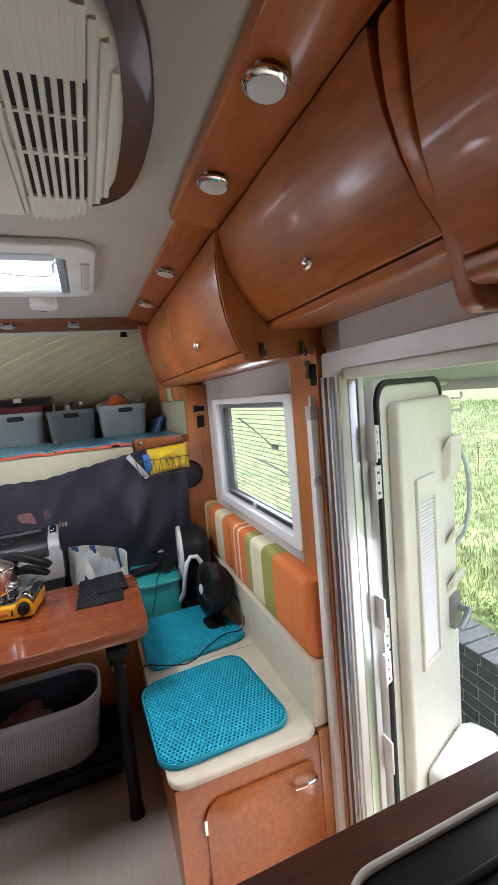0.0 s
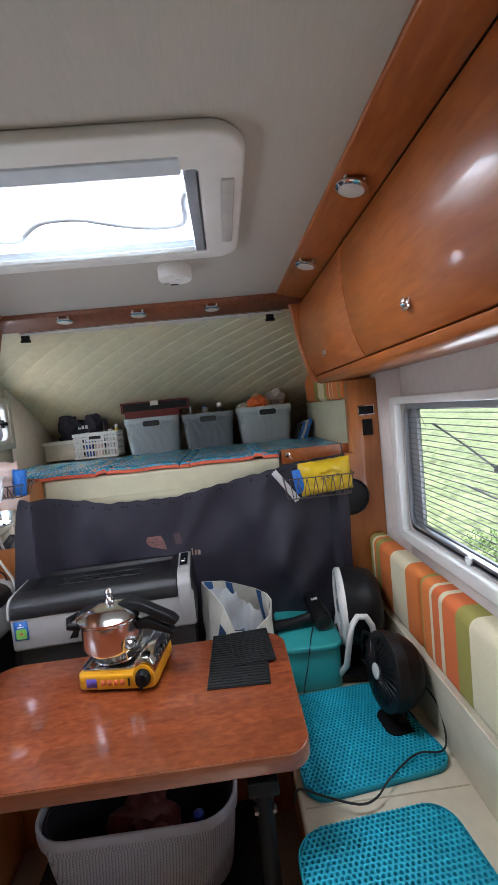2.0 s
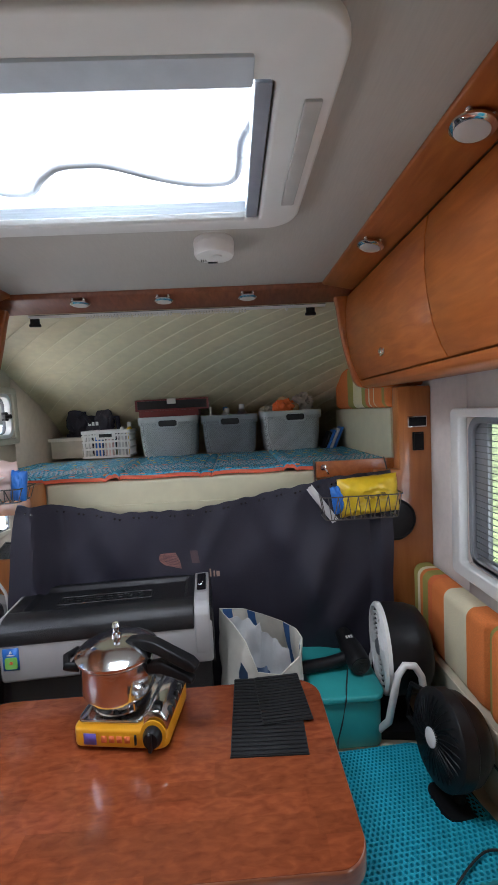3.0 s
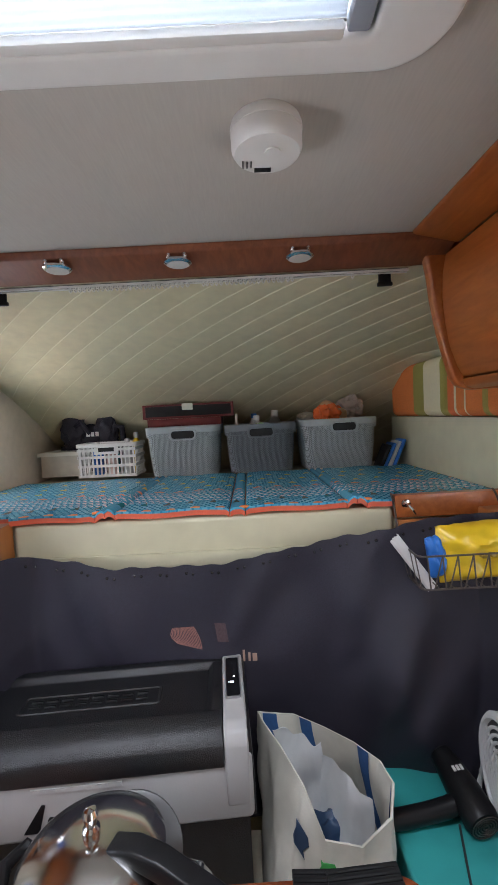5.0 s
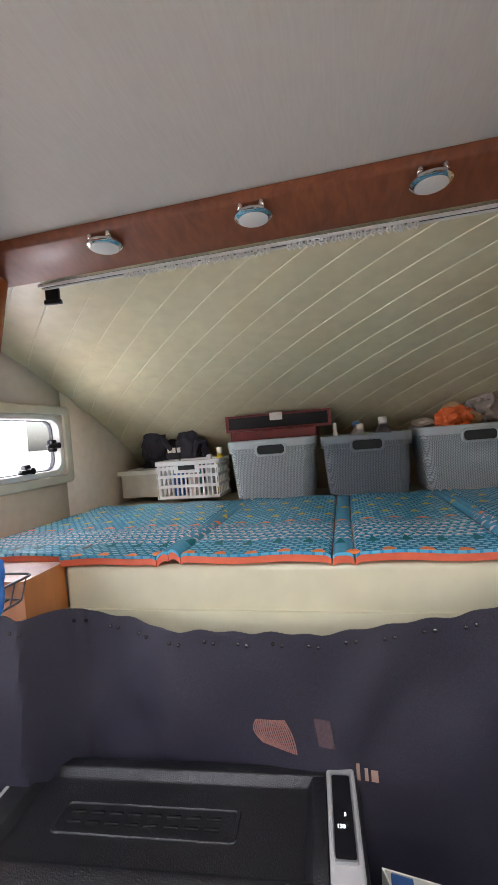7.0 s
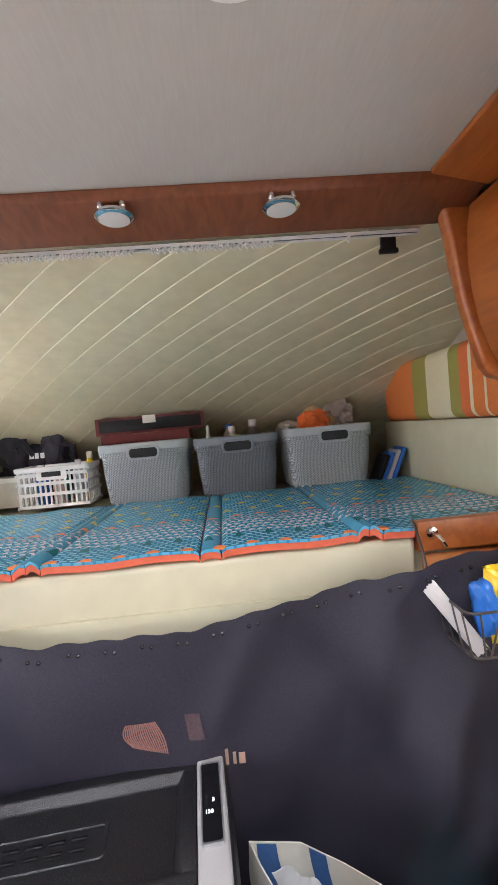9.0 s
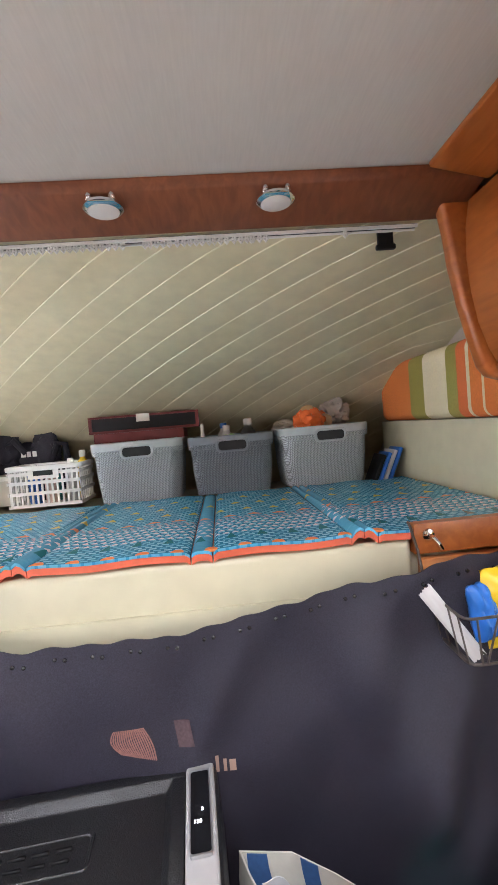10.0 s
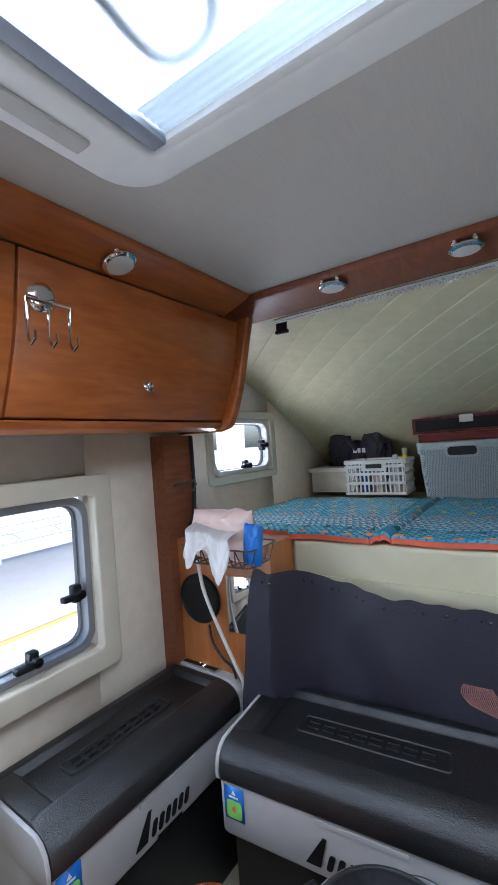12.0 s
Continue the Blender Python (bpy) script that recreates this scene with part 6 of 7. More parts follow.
def tissue_at(u, v):
    drop = 0.045 + 0.06 * math.exp(-((u - 0.12) / 0.16) ** 2) + 0.08 * math.exp(-((u - 0.78) / 0.17) ** 2) + 0.012 * noise.noise(Vector((u * 9, 0, 2)))
    y = 2.263 + 0.05 * max(0.0, 1 - v * 5) ** 2 - 0.01 * v + 0.012 * noise.noise(Vector((u * 5, v * 1.5, 7))) + 0.005 * noise.noise(Vector((u * 16, v * 3, 9)))
    return (-0.82 + 0.135 * u + 0.012 * v * noise.noise(Vector((u * 2, 3, v))), y, 1.352 - 0.02 * u - drop * v)


part("tissue", sheet(B(), tissue_at, 44, 26, (0, 0.0015, 0)), WHITE_FILM, tp, "white tissue hanging out")
bp_ = thing("blue_pack", (-0.7, 2.33, 1.2), "blue plastic pack in the basket", "pack")
part("film", pouch(0.05, 0.1, 0.03, 57, pose(-0.648, 2.31, 1.3, 0, 6, 0), 0.4), BLUE_FILM, bp_)
hook = thing("panel_hook", (-0.965, 2.37, 1.42), "small dark hook on the cherry post", "hook")
part("prong", tube(B(), [(-0.99, 2.405, 1.435), (-0.925, 2.405, 1.445), (-0.9, 2.4, 1.452), (-0.885, 2.39, 1.44), (-0.89, 2.385, 1.425), (-0.905, 2.39, 1.422)], 0.004), DARK_STEEL, hook)
pc = thing("black_lead", (-0.975, 2.4, 1.32), "black lead hanging down the edge of the cherry post", "cable")
part("lead", tube(B(), smooth_path([(-0.978, 2.488, 1.585), (-0.975, 2.485, 1.5), (-0.978, 2.487, 1.42), (-0.972, 2.47, 1.34), (-0.955, 2.41, 1.29)]), 0.006, 8), RUBBER_AND_GAPS, pc)
hs2 = thing("white_hose", (-0.88, 2.36, 0.92), "white cable hanging from the basket to the cooler", "cable")
part("cable", tube(B(), smooth_path([(-0.845, 2.33, 1.24), (-0.852, 2.35, 1.16), (-0.835, 2.365, 1.08), (-0.805, 2.375, 1.0), (-0.778, 2.38, 0.94), (-0.764, 2.385, 0.9), (-0.758, 2.385, 0.8)]), 0.0052, 10), WHITE, hs2)
cab2 = thing("black_cable", (-0.86, 2.39, 0.92), "thin black cable beside the round vent", "cable")
part("cable", tube(B(), smooth_path([(-0.87, 2.386, 1.04), (-0.862, 2.389, 0.99), (-0.83, 2.39, 0.95), (-0.795, 2.391, 0.92), (-0.785, 2.391, 0.8)]), 0.0035, 8), RUBBER_AND_GAPS, cab2)

# ---- on the table ----
stv = thing("camping_stove", (-0.222, 1.955, 0.72), "yellow portable gas stove on the table", "stove", turn=-8)
part("body", soften(prism(B(), rounded(-0.145, 0.125, -0.105, 0.115, 0.025), "z", 0.008, 0.055), 0.008, 3), YELLOW, stv, "yellow enamel body", local=True)
part("top_plate", soften(prism(B(), rounded(-0.14, 0.05, -0.085, 0.11, 0.02), "z", 0.054, 0.064), 0.004), STEEL, stv, "steel top plate", local=True)
part("gas_cover", soften(prism(B(), [(0.052, 0.05), (0.056, 0.085), (0.075, 0.1), (0.105, 0.098), (0.124, 0.075), (0.125, 0.05)], "y", -0.095, 0.11), 0.006), STEEL, stv, "dented steel gas cover", local=True)
for i in range(5):
    part("cover_slot", box(B(), 0.118, 0.1265, -0.06 + i * 0.03, -0.05 + i * 0.03, 0.062, 0.085), RUBBER_AND_GAPS, stv, local=True)
knob = part("knob", lathe(B(), [(0.026, 0.0), (0.026, -0.012), (0.02, -0.024), (0.006, -0.026)], 24, (0.088, -0.104, 0.046), "y"), BLACK, stv, "black ignition knob", local=True)
part("knob_bar", box(B(), 0.083, 0.093, -0.138, -0.126, 0.024, 0.068, 0.003), BLACK, knob, local=True)
part("dial_plate", lathe(B(), [(0.036, 0.002), (0.036, -0.002), (0.03, -0.003)], 28, (0.088, -0.104, 0.046), "y"), YELLOW, stv, local=True)
part("drip_tray", lathe(B(), [(0.07, 0.064), (0.085, 0.066), (0.083, 0.069), (0.06, 0.066), (0.03, 0.065)], 32, (-0.045, 0.012, 0)), CHROME, stv, local=True)
part("burner", lathe(B(), [(0.03, 0.064), (0.032, 0.078), (0.026, 0.084), (0.01, 0.085)], 24, (-0.045, 0.012, 0)), STEEL, stv, "burner", local=True)
for i in range(4):
    a = radians(45 + 90 * i)
    bm = tube(B(), [(-0.045 + 0.085 * math.cos(a), 0.012 + 0.085 * math.sin(a), 0.064), (-0.045 + 0.08 * math.cos(a), 0.012 + 0.08 * math.sin(a), 0.09), (-0.045 + 0.035 * math.cos(a), 0.012 + 0.035 * math.sin(a), 0.09), (-0.045 + 0.03 * math.cos(a), 0.012 + 0.03 * math.sin(a), 0.08)], 0.0035, 6)
    part("pan_support", bm, CHROME, stv, local=True)
part("label_square", box(B(), -0.11, -0.075, -0.107, -0.1, 0.018, 0.045), surface("label_purple", (0.12, 0.08, 0.35), 0.5), stv, "purple and white label", local=True)
for i in range(4):
    part("label_mark", box(B(), -0.06 + i * 0.022, -0.045 + i * 0.022, -0.107, -0.1, 0.024, 0.04), CORAL, stv, "red lettering shape", local=True)
part("lever", box(B(), 0.035, 0.04, -0.11, -0.1, 0.022, 0.045), BLACK, stv, local=True)

PX, PY, PZ = -0.262, 1.962, 0.812
for o in [q for q in stv.children_recursive if q.type == "MESH"]:
    o.data.transform(Matrix.Diagonal((0.86, 0.9, 0.98, 1)))
pot = thing("pressure_cooker", (PX, PY, PZ), "steel pressure cooker with black handles on the stove", "pot")
part("pan", lathe(B(), [(0.07, 0.0), (0.082, 0.004), (0.088, 0.015), (0.089, 0.085), (0.096, 0.092), (0.094, 0.097)], 48), STEEL, pot, "polished steel pan", local=True)
lid = part("lid", lathe(B(), [(0.098, 0.094), (0.099, 0.1), (0.092, 0.106), (0.07, 0.118), (0.035, 0.126), (0.004, 0.128)], 48), STEEL, pot, "domed steel lid", local=True)
part("valve", lathe(B(), [(0.012, 0.124), (0.012, 0.136), (0.008, 0.14), (0.009, 0.15), (0.011, 0.154), (0.008, 0.162), (0.002, 0.164)], 20), CHROME, lid, "chrome pressure valve", local=True)
bm = B()
prism(bm, [(0.03, 0.127), (0.07, 0.135), (0.11, 0.13), (0.2, 0.096), (0.215, 0.082), (0.21, 0.07), (0.19, 0.072), (0.12, 0.1), (0.07, 0.112), (0.035, 0.118)], "y", -0.016, 0.016)
bmesh.ops.rotate(bm, cent=(0, 0, 0), matrix=Matrix.Rotation(radians(-18), 3, "Z"), verts=bm.verts[:])
part("upper_handle", soften(bm, 0.008, 3), BLACK, pot, "long black handle", local=True)
bm = prism(B(), [(0.085, 0.075), (0.12, 0.085), (0.19, 0.062), (0.205, 0.05), (0.2, 0.04), (0.12, 0.055), (0.085, 0.05)], "y", -0.013, 0.013)
bmesh.ops.rotate(bm, cent=(0, 0, 0), matrix=Matrix.Rotation(radians(-18), 3, "Z"), verts=bm.verts[:])
part("lower_handle", soften(bm, 0.007, 3), BLACK, pot, local=True)
bm = tube(B(), [(-0.085, 0.022, 0.075), (-0.11, 0.03, 0.085), (-0.125, 0.0, 0.086), (-0.115, -0.03, 0.08), (-0.085, -0.025, 0.072)], 0.01, 10)
part("helper_handle", bm, BLACK, pot, "black helper grip", local=True)
for o in [q for q in pot.children_recursive if q.type == "MESH"]:
    o.data.transform(Matrix.Diagonal((1.03, 1.03, 1.08, 1)))
lean = thing("steel_plate", (-0.23, 2.105, 0.75), "round steel lid standing behind the cooker", "lid")
bm = lathe(B(), [(0.085, 0.0), (0.085, 0.004), (0.07, 0.012), (0.004, 0.016)], 40)
bmesh.ops.rotate(bm, cent=(0, 0, 0), matrix=Matrix.Rotation(radians(70), 3, "X"), verts=bm.verts[:])
bmesh.ops.translate(bm, vec=(-0.245, 2.085, 0.795), verts=bm.verts[:])
part("disc", bm, surface("dull_steel", (0.16, 0.16, 0.16), 0.45, 0.7), lean)

MATBLK = surface("black_rubber_mat", (0.009, 0.009, 0.01), 0.75, 0, 0.2, 60, 0.1)


def ribbed_mat(cx, cy, w, d, z, turn, label, n_):
    t = thing("ribbed_mat", (cx, cy, z), label, "mat", "ribbed table mats", turn=turn)
    part("sheet", soften(box(B(), -w / 2, w / 2, -d / 2, d / 2, 0, 0.003), 0.001), MATBLK, t, local=True)
    for i in range(n_):
        y = -d / 2 + (i + 0.5) * d / n_
        part("rib", box(B(), -w / 2 + 0.002, w / 2 - 0.002, y - d / n_ * 0.3, y + d / n_ * 0.3, 0.003, 0.006), MATBLK, t, local=True)
    return t


ribbed_mat(0.112, 1.955, 0.18, 0.28, 0.7205, -2, "black ribbed silicone mat on the table", 22)
ribbed_mat(0.155, 2.0, 0.128, 0.185, 0.7272, 4, "smaller black ribbed mat on another mat", 16)

# ---- shopping bag, teal box, hair dryer ----
sb = thing("shopping_bag", (0.12, 2.3, 0.447), "open cream shopping bag with blue handles", "bag")
sb.matrix_basis = pose(0, 0, 0)
BAG = surface("cream_bag_cloth", (0.66, 0.63, 0.55), 0.6, 0, 0.06, 30, 0.15, 200)


# mouth of the bag, and under each point of it the place where the wall meets the base
BAG_RIM = [(-0.024, 2.4, 0.8), (0.065, 2.385, 0.8), (0.13, 2.345, 0.795), (0.19, 2.3, 0.79), (0.235, 2.25, 0.785), (0.247, 2.2, 0.78), (0.232, 2.17, 0.735), (0.17, 2.163, 0.685), (0.1, 2.175, 0.69), (0.065, 2.215, 0.77), (0.025, 2.29, 0.795), (-0.01, 2.36, 0.8)]
BAG_BASE = [(-0.02, 2.4), (0.08, 2.41), (0.16, 2.41), (0.225, 2.4), (0.24, 2.3), (0.24, 2.2), (0.23, 2.17), (0.16, 2.165), (0.07, 2.165), (-0.01, 2.17), (-0.03, 2.23), (-0.03, 2.33)]


def bag_wall(u, v):
    s_ = (u % 1.0) * len(BAG_RIM)
    i = int(s_)
    n_ = len(BAG_RIM)
    f = s_ - i
    f = f * f * (3 - 2 * f) * 0.5 + f * 0.5
    top = Vector(BAG_RIM[i % n_]).lerp(Vector(BAG_RIM[(i + 1) % n_]), f)
    foot = Vector((*BAG_BASE[i % n_], 0.449)).lerp(Vector((*BAG_BASE[(i + 1) % n_], 0.449)), f)
    p = foot.lerp(top, v)
    k_ = 1 + 0.5 * noise.noise(Vector((u * 14, v * 3, 1))) * v * (1 - v)
    return (0.12 + (p.x - 0.12) * k_, 2.29 + (p.y - 2.29) * k_, p.z)


bm = B()
rows = [[bm.verts.new(bag_wall(i / 96, j / 14)) for i in range(96)] for j in range(15)]
inner = [[bm.verts.new(((v.co.x - 0.12) * 0.97 + 0.12, (v.co.y - 2.29) * 0.965 + 2.29, v.co.z + (0.003 if j == 0 else 0))) for v in row] for j, row in enumerate(rows)]
for j in range(14):
    for i in range(96):
        k_ = (i + 1) % 96
        bm.faces.new((rows[j][i], rows[j][k_], rows[j + 1][k_], rows[j + 1][i]))
        bm.faces.new((inner[j][i], inner[j + 1][i], inner[j + 1][k_], inner[j][k_]))
for i in range(96):
    k_ = (i + 1) % 96
    bm.faces.new((rows[14][i], rows[14][k_], inner[14][k_], inner[14][i]))
bm.faces.new(rows[0][::-1])
bm.faces.new(inner[0])
part("sack", bm, BAG, sb)
BLUE_STRAP = surface("blue_webbing", (0.03, 0.1, 0.26), 0.7, 0, 0.1, 100, 0.2)
for u0, sgn in ((0.01, 1), (0.1, 1), (0.27, 1), (0.43, 1)):
    def strap(u, v, u0=u0):
        x, y, z = bag_wall(u0 + 0.03 * u + 0.06 * v * v, 1.0 - 0.6 * v)
        return ((x - 0.12) * 0.955 + 0.12, (y - 2.29) * 0.945 + 2.29, z)
    part("strap", sheet(B(), strap, 3, 8, (0.0, -0.0015, 0)), BLUE_STRAP, sb, "blue webbing strap")
for u0, m_ in ((0.715, surface("print_navy", (0.03, 0.06, 0.12), 0.6)), (0.64, surface("print_green", (0.05, 0.35, 0.08), 0.6))):
    def blob(u, v, u0=u0):
        x, y, z = bag_wall(u0 + 0.04 * u + 0.006 * math.sin(6 * v), 0.66 + 0.16 * v)
        return (x - 0.0015, y - 0.003, z)
    part("print", sheet(B(), blob, 4, 4, (0, 0.001, 0)), m_, sb)
LINING = surface("white_bag_lining", (0.72, 0.73, 0.74), 0.5, 0, 0.04, 30, 0.15, 150)
for q, (x0_, y0_, x1_, y1_, zt_) in enumerate(((0.01, 2.36, 0.12, 2.32, 0.78), (0.11, 2.325, 0.2, 2.2, 0.745))):
    def fold(u, v, q=q, x0_=x0_, y0_=y0_, x1_=x1_, y1_=y1_, zt_=zt_):
        w = 0.034 * noise.noise(Vector((u * 1.7 + q * 5 + v, v * 1.2, 3))) + 0.006 * abs(noise.noise(Vector((u * 5 + v * 2, v * 3 + q, 8))))
        return (x0_ + (x1_ - x0_) * u + w * 0.6, y0_ + (y1_ - y0_) * u + w, zt_ - 0.25 * v + 0.02 * noise.noise(Vector((u * 4, q, 6))))
    part("inner_fold", sheet(B(), fold, 24, 20, (0.001, -0.0015, 0)), LINING, sb, "crumpled white lining")
part("inner_pouch", crumple(0.13, 2.29, 0.535, 0.07, 0.06, 0.09, 0.3, 2.2, 61), surface("inner_blue_film", (0.025, 0.06, 0.13), 0.5), sb, "dark blue pouch inside")
bx = thing("teal_box", (0.385, 2.3, 0.447), "teal plastic storage box with lid", "storage box")
part("body", soften(prism(B(), rounded(0.272, 0.478, 2.135, 2.43, 0.03), "z", 0.448, 0.605), 0.008), TEAL, bx)
part("lid", soften(prism(B(), rounded(0.262, 0.488, 2.12, 2.438, 0.045), "z", 0.605, 0.625), 0.007, 3), TEAL, bx, "teal lid")
part("handle_notch", cyl(B(), (0.45, 2.41, 0.6245), (0.45, 2.41, 0.6258), 0.012), RUBBER_AND_GAPS, bx)
hd = thing("hair_dryer", (0.39, 2.28, 0.626), "black hair dryer lying on the teal box", "hair dryer")
bm = lathe(B(), [(0.012, -0.072), (0.033, -0.07), (0.037, -0.055), (0.037, 0.0), (0.032, 0.04), (0.026, 0.085), (0.02, 0.09), (0.004, 0.088)], 28, (0, 0, 0), "y")
head_turn = Matrix.Translation((0.425, 2.28, 0.678)) @ Matrix.Rotation(radians(12), 4, "X") @ Matrix.Rotation(radians(8), 4, "Z")
bmesh.ops.transform(bm, matrix=head_turn, verts=bm.verts[:])
part("barrel", bm, BLACK, hd)
part("handle", tube(B(), [(0.415, 2.265, 0.672), (0.38, 2.262, 0.66), (0.33, 2.258, 0.652), (0.28, 2.252, 0.65), (0.248, 2.25, 0.649)], 0.02, 16), BLACK, hd)
bm = B()
for q in range(5):
    tube(bm, [(0.006 * (q + 1) * math.cos(a * 0.3927), -0.073, 0.006 * (q + 1) * math.sin(a * 0.3927)) for a in range(16)], 0.0012, 5, True)
bmesh.ops.transform(bm, matrix=head_turn, verts=bm.verts[:])
part("grille", bm, DARK_STEEL, hd, "round intake grille")
for i in range(3):
    bm = box(B(), -0.012 + 0.009 * i, -0.006 + 0.009 * i, 0.02, 0.032, 0.0335, 0.0355)
    bmesh.ops.transform(bm, matrix=head_turn, verts=bm.verts[:])
    part("lettering", bm, WHITE, hd)
cd = thing("dryer_cord", (0.35, 2.16, 0.5), "thin black cord running over the teal box", "cord")
part("cord", tube(B(), [(0.4, 2.25, 0.63), (0.375, 2.17, 0.629), (0.36, 2.117, 0.622), (0.345, 2.115, 0.55), (0.33, 2.118, 0.49), (0.325, 2.1, 0.475)], 0.0025, 6), RUBBER_AND_GAPS, cd)

# ---- two fans on the bench ----
f1 = thing("heater_fan", (0.56, 2.24, 0.447), "round fan with white face and black body", "fan")
f1.matrix_basis = pose(0.525, 2.26, 0.697, 0, 0, -7)
part("face", lathe(B(), [(0.142, 0.0), (0.143, -0.012), (0.135, -0.02), (0.128, -0.02), (0.125, -0.008)], 48, (0, 0, 0), "x"), WHITE, f1, "white face ring", local=True)
# dark disc stands in for the shaded depth behind the grille
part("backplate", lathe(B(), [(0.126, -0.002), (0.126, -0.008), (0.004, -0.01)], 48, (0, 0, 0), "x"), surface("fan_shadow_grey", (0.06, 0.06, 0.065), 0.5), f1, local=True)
for r in (0.035, 0.05, 0.065, 0.08, 0.095, 0.11):
    part("grille_ring", tube(B(), [(-0.014, r * math.cos(a * 0.1309), r * math.sin(a * 0.1309)) for a in range(48)], 0.0042, 6, True), WHITE, f1, local=True)
for i in range(3):
    a = radians(30 + 120 * i)
    part("spoke", tube(B(), [(-0.013, 0.02 * math.cos(a), 0.02 * math.sin(a)), (-0.013, 0.125 * math.cos(a), 0.125 * math.sin(a))], 0.003, 6), WHITE, f1, local=True)
part("hub", lathe(B(), [(0.026, -0.008), (0.026, -0.018), (0.02, -0.022), (0.004, -0.023)], 24, (0, 0, 0), "x"), GREY_ALU, f1, "grey hub badge", local=True)
part("housing", lathe(B(), [(0.141, 0.0), (0.142, 0.03), (0.138, 0.08), (0.128, 0.115), (0.1, 0.135), (0.05, 0.142), (0.01, 0.143)], 40, (0, 0, 0), "x"), BLACK, f1, "black rear housing", local=True)
part("stand", tube(B(), [(0.085, -0.146, -0.05), (0.08, -0.148, -0.01), (0.06, -0.15, 0.025), (0.03, -0.152, 0.028), (0.008, -0.158, 0.0), (-0.005, -0.165, -0.05), (-0.02, -0.15, -0.15), (-0.05, -0.1, -0.225), (-0.05, 0.0, -0.232), (-0.05, 0.1, -0.225), (-0.02, 0.15, -0.15), (0.0, 0.165, -0.05), (0.008, 0.158, 0.0), (0.03, 0.152, 0.028), (0.06, 0.15, 0.025)], 0.011, 10), WHITE, f1, "white bent stand", local=True)
part("foot", soften(box(B(), -0.06, 0.09, -0.1, 0.1, -0.25, -0.222), 0.006), BLACK, f1, local=True)

f2 = thing("desk_fan", (0.6, 1.95, 0.447), "small black round desk fan with white badge", "fan")
f2.matrix_basis = pose(0.575, 1.955, 0.617, 0, 8, 6)
part("cage_rim", lathe(B(), [(0.112, -0.02), (0.118, -0.015), (0.118, 0.02), (0.112, 0.026), (0.108, 0.02), (0.108, -0.015)], 40, (0, 0, 0), "x"), BLACK, f2, local=True)
for i in range(30):
    a = 2 * math.pi * i / 30
    pts = []
    for k_ in range(6):
        r = 0.022 + 0.09 * k_ / 5
        b_ = a + 0.25 * k_ / 5
        pts.append((-0.034 + 0.02 * (k_ / 5) ** 2, r * math.cos(b_), r * math.sin(b_)))
    part("cage_wire", tube(B(), pts, 0.0018, 5), BLACK, f2, local=True)
part("badge", lathe(B(), [(0.024, -0.03), (0.024, -0.037), (0.02, -0.039), (0.004, -0.04)], 24, (0, 0, 0), "x"), WHITE, f2, "white centre badge", local=True)
for i in range(5):
    a = 2 * math.pi * i / 5
    def blade(u, v, a=a):
        r = 0.02 + 0.08 * u
        b_ = a + (v - 0.5) * 0.9 + 0.5 * u
        return (-0.012 + 0.02 * (v - 0.5), r * math.cos(b_), r * math.sin(b_))
    part("blade", sheet(B(), blade, 5, 5, (0.002, 0, 0)), BLACK, f2, local=True)
part("rear_housing", lathe(B(), [(0.112, 0.02), (0.11, 0.05), (0.085, 0.085), (0.05, 0.1), (0.01, 0.102)], 32, (0, 0, 0), "x"), BLACK, f2, local=True)
part("stem", tube(B(), [(0.045, -0.01, -0.09), (0.05, -0.02, -0.13), (0.045, -0.03, -0.155)], 0.018, 12), BLACK, f2, local=True)
part("foot", soften(prism(B(), rounded(-0.02, 0.1, -0.085, 0.03, 0.03), "z", -0.166, -0.148), 0.006), BLACK, f2, local=True)
part("carry_handle", tube(B(), [(0.0, 0.1, 0.06), (-0.01, 0.15, 0.05), (-0.012, 0.16, 0.0), (-0.01, 0.15, -0.05), (0.0, 0.1, -0.06)], 0.008, 8), BLACK, f2, local=True)
fc = thing("fan_cable", (0.5, 1.75, 0.467), "thin black fan cable lying over the gel pads", "cable")
part("cable", tube(B(), smooth_path([(0.66, 1.93, 0.6), (0.695, 1.88, 0.55), (0.69, 1.82, 0.49), (0.66, 1.785, 0.474), (0.6, 1.79, 0.474), (0.55, 1.77, 0.473), (0.48, 1.72, 0.474), (0.43, 1.675, 0.474), (0.38, 1.665, 0.474), (0.3, 1.7, 0.474), (0.24, 1.735, 0.47), (0.225, 1.75, 0.42)]), 0.0028, 6), RUBBER_AND_GAPS, fc)

# ---- entrance ----
dj = thing("door_1", (0.81, 0.82, 0), "white entrance door frame with aluminium jambs", "door frame")
dj["kind"] = "structure"
y0, y1, _, zt = DOORWAY
part("outer_trim", soften(ring(B(), rounded(y0 - 0.05, y1 + 0.065, -0.02, zt + 0.045, 0.012), rounded(y0 + 0.001, y1 - 0.001, -0.004, zt - 0.001, 0.012), "x", 0.768, 0.7895), 0.004, 2, 60), WHITE, dj)
for a, b, xa, xb, m_ in ((1.122, 1.138, 0.76, 0.7675, ALU), (1.104, 1.12, 0.76, 0.7675, surface("brown_seal", (0.1, 0.05, 0.042), 0.6)), (1.094, 1.104, 0.76, 0.7675, OFFWHITE), (1.08, 1.09, 0.76, 0.7675, GREY_ALU), (1.066, 1.0745, 0.775, 0.8, OFFWHITE), (1.064, 1.0745, 0.8, 0.825, ALU), (1.06, 1.07, 0.827, 0.845, WHITE)):
    part("jamb_strip", box(B(), xa, xb, a, b, 0.0, zt - 0.02, 0.002), m_, dj)
